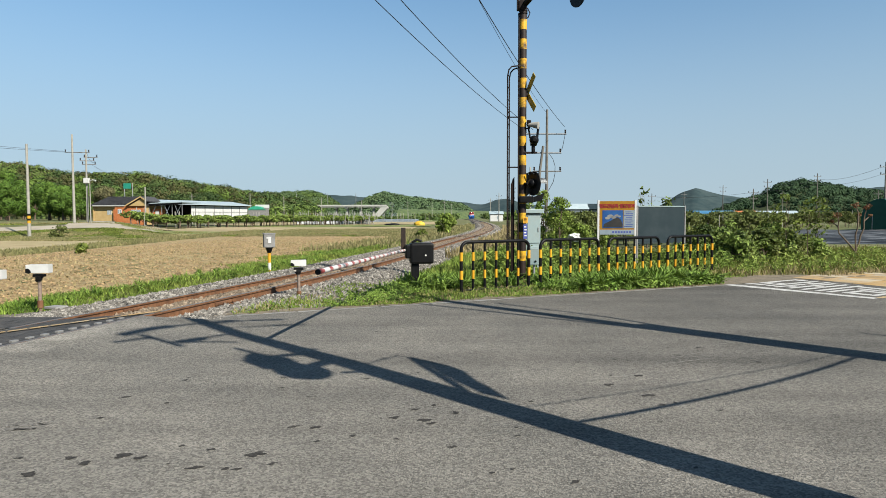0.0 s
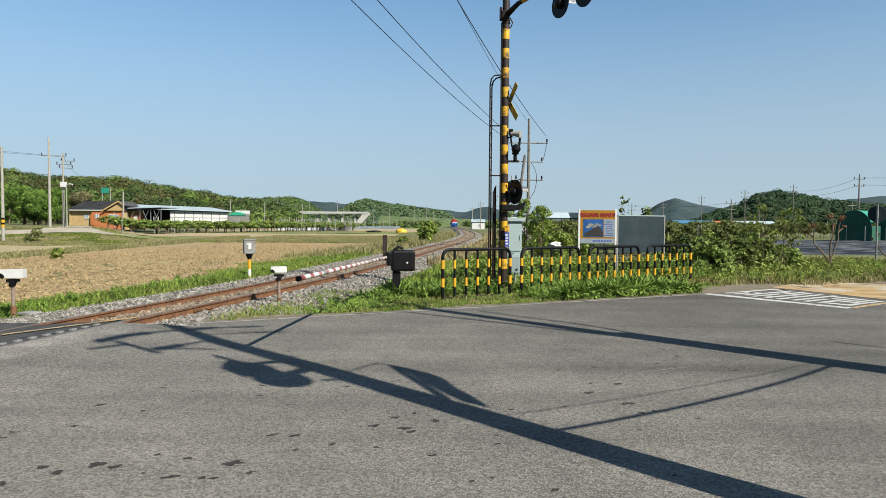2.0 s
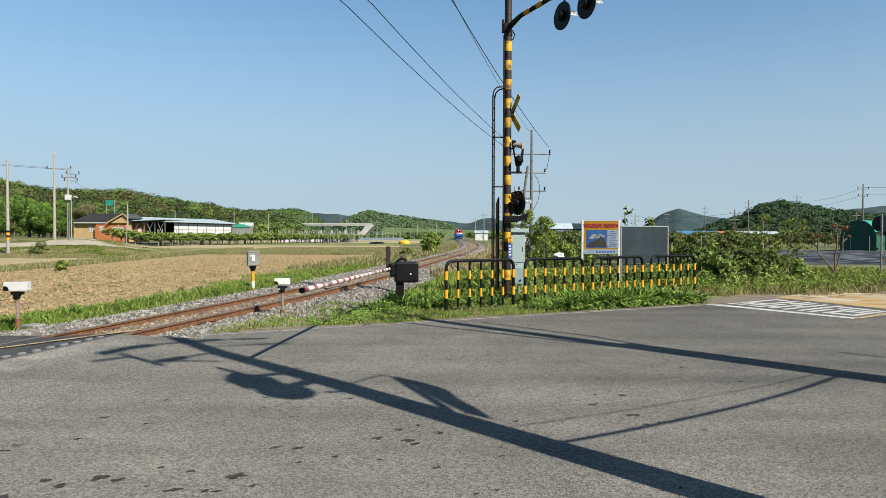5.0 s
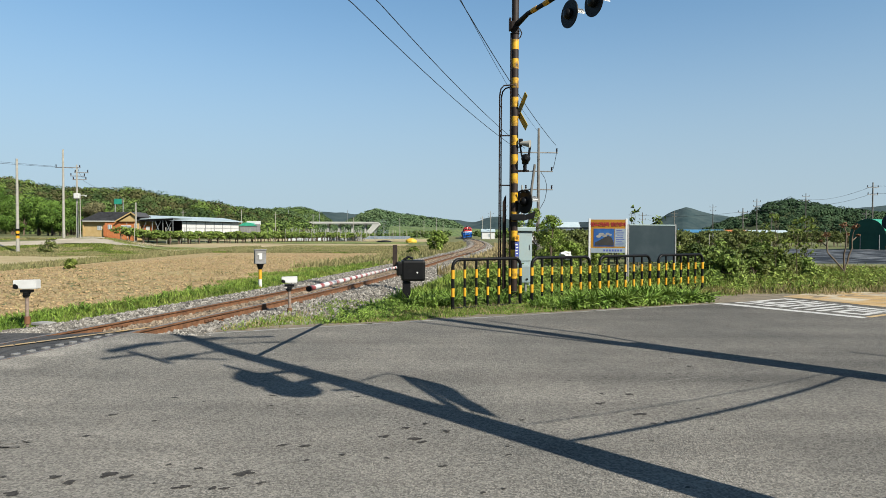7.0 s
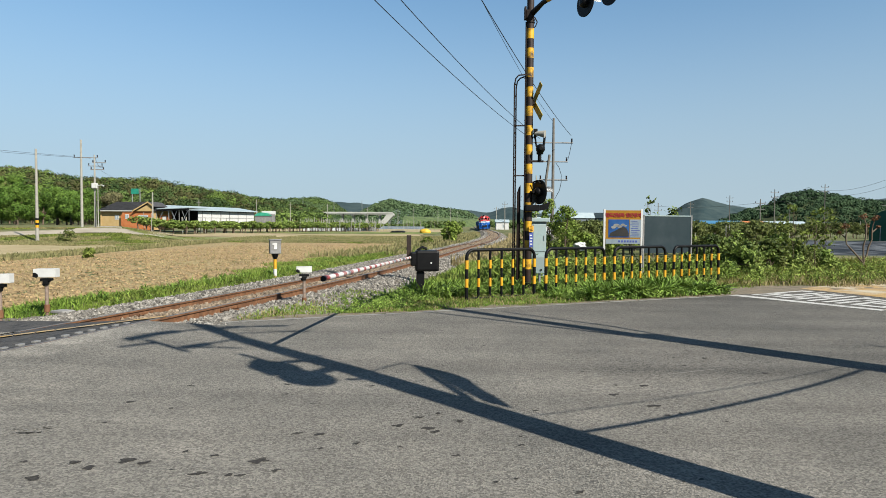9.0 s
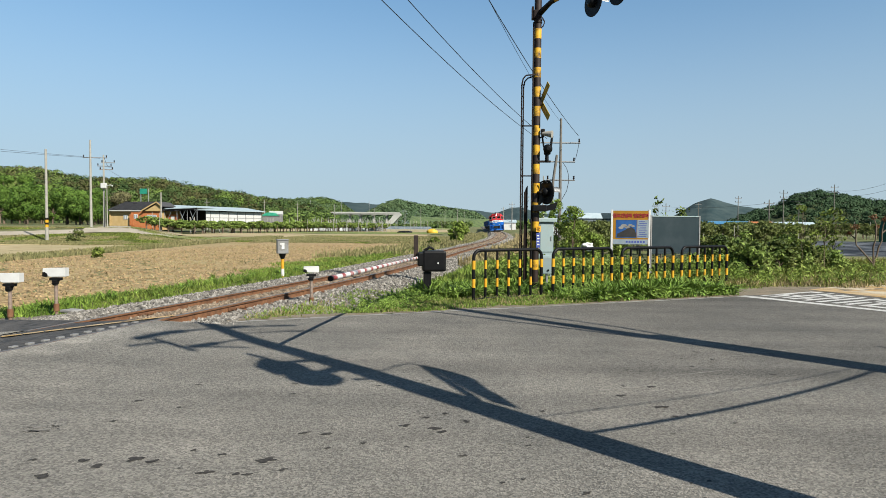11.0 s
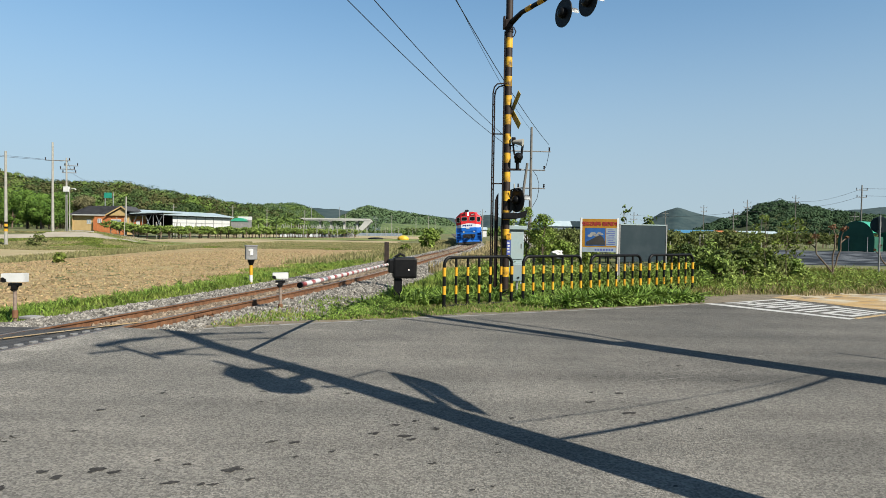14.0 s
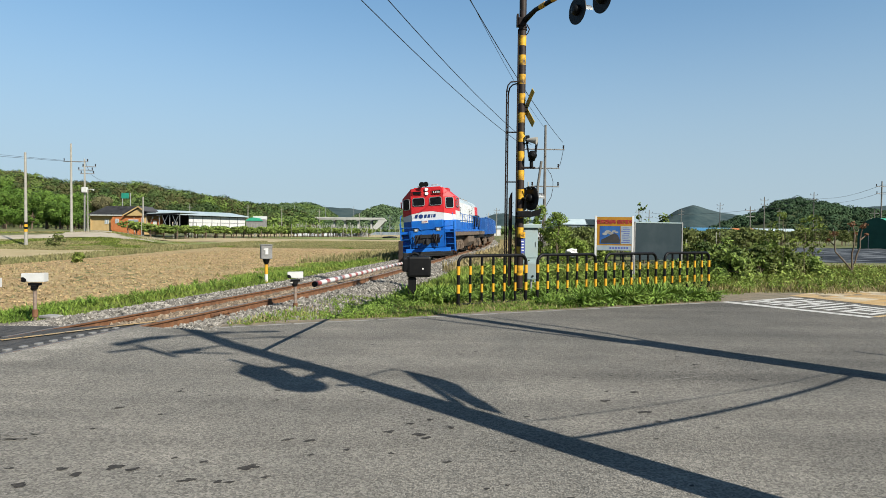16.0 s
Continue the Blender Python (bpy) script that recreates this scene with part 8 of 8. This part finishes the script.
    for x, y, s in ((-36.5, 60, 0.5), (-47.5, 63, 0.4)):
        make_tree(pose(x, y, land(x, y)), 2.2 * s, 1.7 * s, LEAF_VINE, int(300 + x), "low olive shrub on the slope", "slope shrubs", 0.10, 40, 18, 0.05, cat="shrub", trunk_r=0.03)
    # dry bank between the two fields, and dry reeds beside the line
    pts = []
    while len(pts) < 9000:
        y = 20 + 68 * g.random()
        x = -21.6 - 0.05 * (y - 30) - 2.6 * g.random()
        pts.append((x, y, land(x, y)))
    scatter_blades("bank_grass", pts, 0.12, 0.36, 0.03, STRAW_GREEN, "half-dry grass on the bank between fields", 0.6, 7, 2)
    pts = []
    while len(pts) < 7000:
        y = 36 + 93 * g.random()
        d = g.uniform(2.3, 7.5)
        pts.append((track_x(y) - d, y, surface(track_x(y) - d, y)))
    scatter_blades("line_reeds", pts, 0.15, 0.5, 0.03, STRAW_GREEN, "half-dry tall grass beside the line", 0.5, 8, 2)
    pts = []
    while len(pts) < 6000:
        y = 26 + 74 * g.random()
        d = g.uniform(2.1, 5.5)
        pts.append((track_x(y) + d, y, surface(track_x(y) + d, y)))
    scatter_blades("line_straw", pts, 0.2, 0.6, 0.03, STRAW, "dry grass on the far side of the line", 0.6, 10, 2)
    # stubble stalks and clods in the field
    pts = []
    while len(pts) < 5000:
        y = 13 + 40 * g.random() ** 1.3
        x = track_x(y) - 5.5 - 14 * g.random()
        pts.append((x, y, land(x, y)))
    scatter_blades("field_stubble", pts, 0.05, 0.16, 0.02, STRAW, "short dry stubble in the tilled field", 1.2, 12, 2)
    base = np.array([(1, 0, 0), (-1, 0, 0), (0, 1, 0), (0, -1, 0), (0, 0, 1)], float)
    tri = np.array([(0, 2, 4), (2, 1, 4), (1, 3, 4), (3, 0, 4)])
    V = []
    for k in range(16000):
        y = 13 + 44 * g.random() ** 1.6
        x = track_x(y) - 5.2 - 15.5 * g.random()
        s = 0.025 + 0.055 * g.random() ** 2
        vv = base * (s * (0.6 + 0.8 * g.random((5, 1)))) * np.array([1.3, 1, 0.55]) + np.array([x, y, land(x, y) + 0.03])
        V.append(vv[tri])
    fast_mesh("soil_clods", np.concatenate(V), 3, CLOD, "dry clods of tilled soil", "soil")


def make_tar_spots():
    SPOTS = [(-0.72, 4.66), (-0.4, 4.59), (-1.2, 4.87), (-1.65, 4.37), (-1.89, 4.44), (-1.43, 4.04), (-1.64, 4.05), (-2.06, 4.22), (-2.53, 4.21), (-2.87, 4.21), (-2.89, 5.67), (-2.45, 5.48), (-2.79, 5.07), (-0.96, 4.54), (1.59, 6.47), (1.48, 6.1), (1.87, 6.45), (2.99, 7.85), (3.35, 7.08), (0.75, 3.85), (-0.83, 6.33)]
    BIG = [(-2.38, 4.11, 0.028), (-2.21, 4.25, 0.037), (-2.64, 3.94, 0.033), (-1.31, 4.28, 0.037), (-0.22, 5.02, 0.028), (-0.15, 4.95, 0.019), (-0.3, 5.31, 0.019), (-0.14, 5.43, 0.019), (-0.45, 5.09, 0.023), (-1.03, 4.85, 0.024), (1.77, 5.75, 0.033), (1.78, 5.45, 0.019), (0.03, 5.22, 0.024)]
    rnd = random.Random(4)
    spots = [(x, y, rnd.uniform(0.016, 0.034)) for x, y in SPOTS] + [(x, y, 1.3 * r) for x, y, r in BIG]
    for k in range(60):
        y = rnd.uniform(3.8, 9)
        spots.append((rnd.uniform(-0.5, 0.45) * y, y, rnd.uniform(0.008, 0.022)))
    bm = B()
    for x, y, r in spots:
        n = 20
        e = rnd.uniform(1.1, 1.9)
        w = [(rnd.uniform(0.05, 0.28), rnd.uniform(0, 6.3)) for _ in range(4)]
        a0 = math.atan2(ROAD_DIR.y, ROAD_DIR.x)
        ring = []
        for k in range(n):
            a = 2 * math.pi * k / n
            q = r * (0.85 + sum(h * math.sin((j + 1) * a + p) for j, (h, p) in enumerate(w)) + rnd.uniform(-0.08, 0.08))
            u, v = q * e * math.cos(a), q * math.sin(a)
            ring.append(bm.verts.new((x + u * math.cos(a0) - v * math.sin(a0), y + u * math.sin(a0) + v * math.cos(a0), 0.004)))
        bm.faces.new(ring)
    tagged(part("tar_spots", bm, TAR), "scattered dark tar spots on the asphalt", "stain", kind="stuff")


def make_traffic_mirror():
    root = thing("traffic_mirror", pose(20.7, 30, land(20.7, 30), 0, 0, -33), "round traffic mirror on a grey post, seen from behind", "mirror")
    bm = B()
    tube(bm, [(0, 0, -0.2), (0, 0, 2.85)], 0.04, 10)
    part("post", bm, BOX_GREY, root)
    bm = B()
    tube(bm, [(0, 0.06, 2.40), (0, 0.09, 2.40), (0, 0.16, 2.40)], [0.38, 0.39, 0.30], 28)
    part("mirror_back", bm, SLATE, root)
    bm = B()
    box(bm, (0, 0.03, 2.40), (0.10, 0.06, 0.3), bevel=0.01)
    part("clamp", bm, GALV, root)


def make_scuffs():
    """Thin pale scrapes and cracks in the asphalt."""
    bm = B()
    rnd = random.Random(8)
    for a, b, w in (((-3.42, 4.88), (-3.1, 4.93), 0.05), ((-3.35, 4.78), (-3.15, 4.8), 0.02), ((1.05, 6.15), (2.05, 6.6), 0.012), ((0.0, 4.6), (0.45, 4.75), 0.008), ((2.1, 6.9), (3.0, 7.3), 0.008), ((3.2, 8.0), (4.6, 8.7), 0.010)):
        a, b = Vector(a), Vector(b)
        d = (b - a).normalized()
        q = Vector((-d.y, d.x))
        if w > 0.015:                # a rubbed patch: many small flecks
            for _ in range(70):
                c = a.lerp(b, rnd.random()) + q * rnd.gauss(0, w * 0.6)
                e, f = rnd.uniform(0.006, 0.03), rnd.uniform(0.003, 0.009)
                bm.faces.new([bm.verts.new((*(c + d * x + q * y), 0.0035)) for x, y in ((-e, 0), (0, -f), (e, 0), (0, f))])
            continue
        n = 6
        top, low = [], []
        for i in range(n + 1):
            c = a.lerp(b, i / n) + q * rnd.uniform(-w, w) * 0.5
            k = w * (0.4 + 0.6 * math.sin(math.pi * i / n)) * rnd.uniform(0.5, 1)
            top.append(bm.verts.new((*(c + q * k), 0.0035)))
            low.append(bm.verts.new((*(c - q * k), 0.0035)))
        for i in range(n):
            bm.faces.new((low[i], low[i + 1], top[i + 1], top[i]))
    tagged(part("road_scuffs", bm, PALE_SCUFF), "thin pale scrapes in the asphalt", "stain", kind="stuff")


# ---------------------------------------------------------------- build
make_ground()
make_road()
make_dirt_margin()
make_markings()
make_apron()
make_fields()
make_track()
make_fence()
make_near_things()
make_boards()
make_poles_and_wires()
make_shadow_casters()
make_hills()
make_far_buildings()
make_plants()
make_tar_spots()
make_scuffs()
make_traffic_mirror()
stones("ballast_stones", 30000, 21, 10.0, 60, "loose crushed grey ballast stones", BALLAST, 0.66, 9)
stones("inner_ballast_stones", 30000, 22, 10.0, 60, "rust-dusted ballast stones between the rails", BALLAST_RUSTY, 0, 0.66)
stones("far_ballast_stones", 16000, 23, 50, 170, "crushed ballast stones further along the line", BALLAST, 1.0, 9, 2.2)
stones("far_inner_stones", 16000, 24, 50, 170, "rust-dusted stones between the far rails", BALLAST_RUSTY, 0, 1.0, 2.2)
LOCO = make_loco()
WAGONS = [make_wagon()]
for k in range(5):
    WAGONS.append(copy_thing(WAGONS[0], pose(0, 100 + 14 * k, 0)))


# ---------------------------------------------------------------- movement
SPEED, LAST = 21.2, 35.2             # metres a second; where the front stands at the end


def on_track(front, pivots):
    """The pose of a vehicle whose front stands at that place and whose bogies ride the rails."""
    a, b = front + pivots[0], front + pivots[1]
    pa, pb = Vector((track_x(a), a, 0.05)), Vector((track_x(b), b, 0.05))
    f = (pb - pa).normalized()
    turn = math.atan2(f.y, f.x) - math.pi / 2
    tilt = -math.atan2(CANT, 0.753)
    return Matrix.Translation(pa - f * pivots[0]) @ Euler((0, 0, turn)).to_matrix().to_4x4() @ Euler((0, tilt, 0)).to_matrix().to_4x4()


def motions():
    times = [0.5 * i for i in range(33)]
    walk(LOCO, [(t, on_track(LAST + SPEED * (16 - t), (4.2, 15.6))) for t in times])
    for k, w in enumerate(WAGONS):
        walk(w, [(t, on_track(LAST + 20.0 + 13.6 * k + SPEED * (16 - t), (2.6, 10.8))) for t in times])
    step = SPEED / FPS / 0.47
    for w in WHEELS:
        at = w.location.copy()
        walk(w, [(i / FPS, Matrix.Translation(at) @ Euler((step * i, 0, 0)).to_matrix().to_4x4()) for i in range(16 * FPS + 1)])


motions()
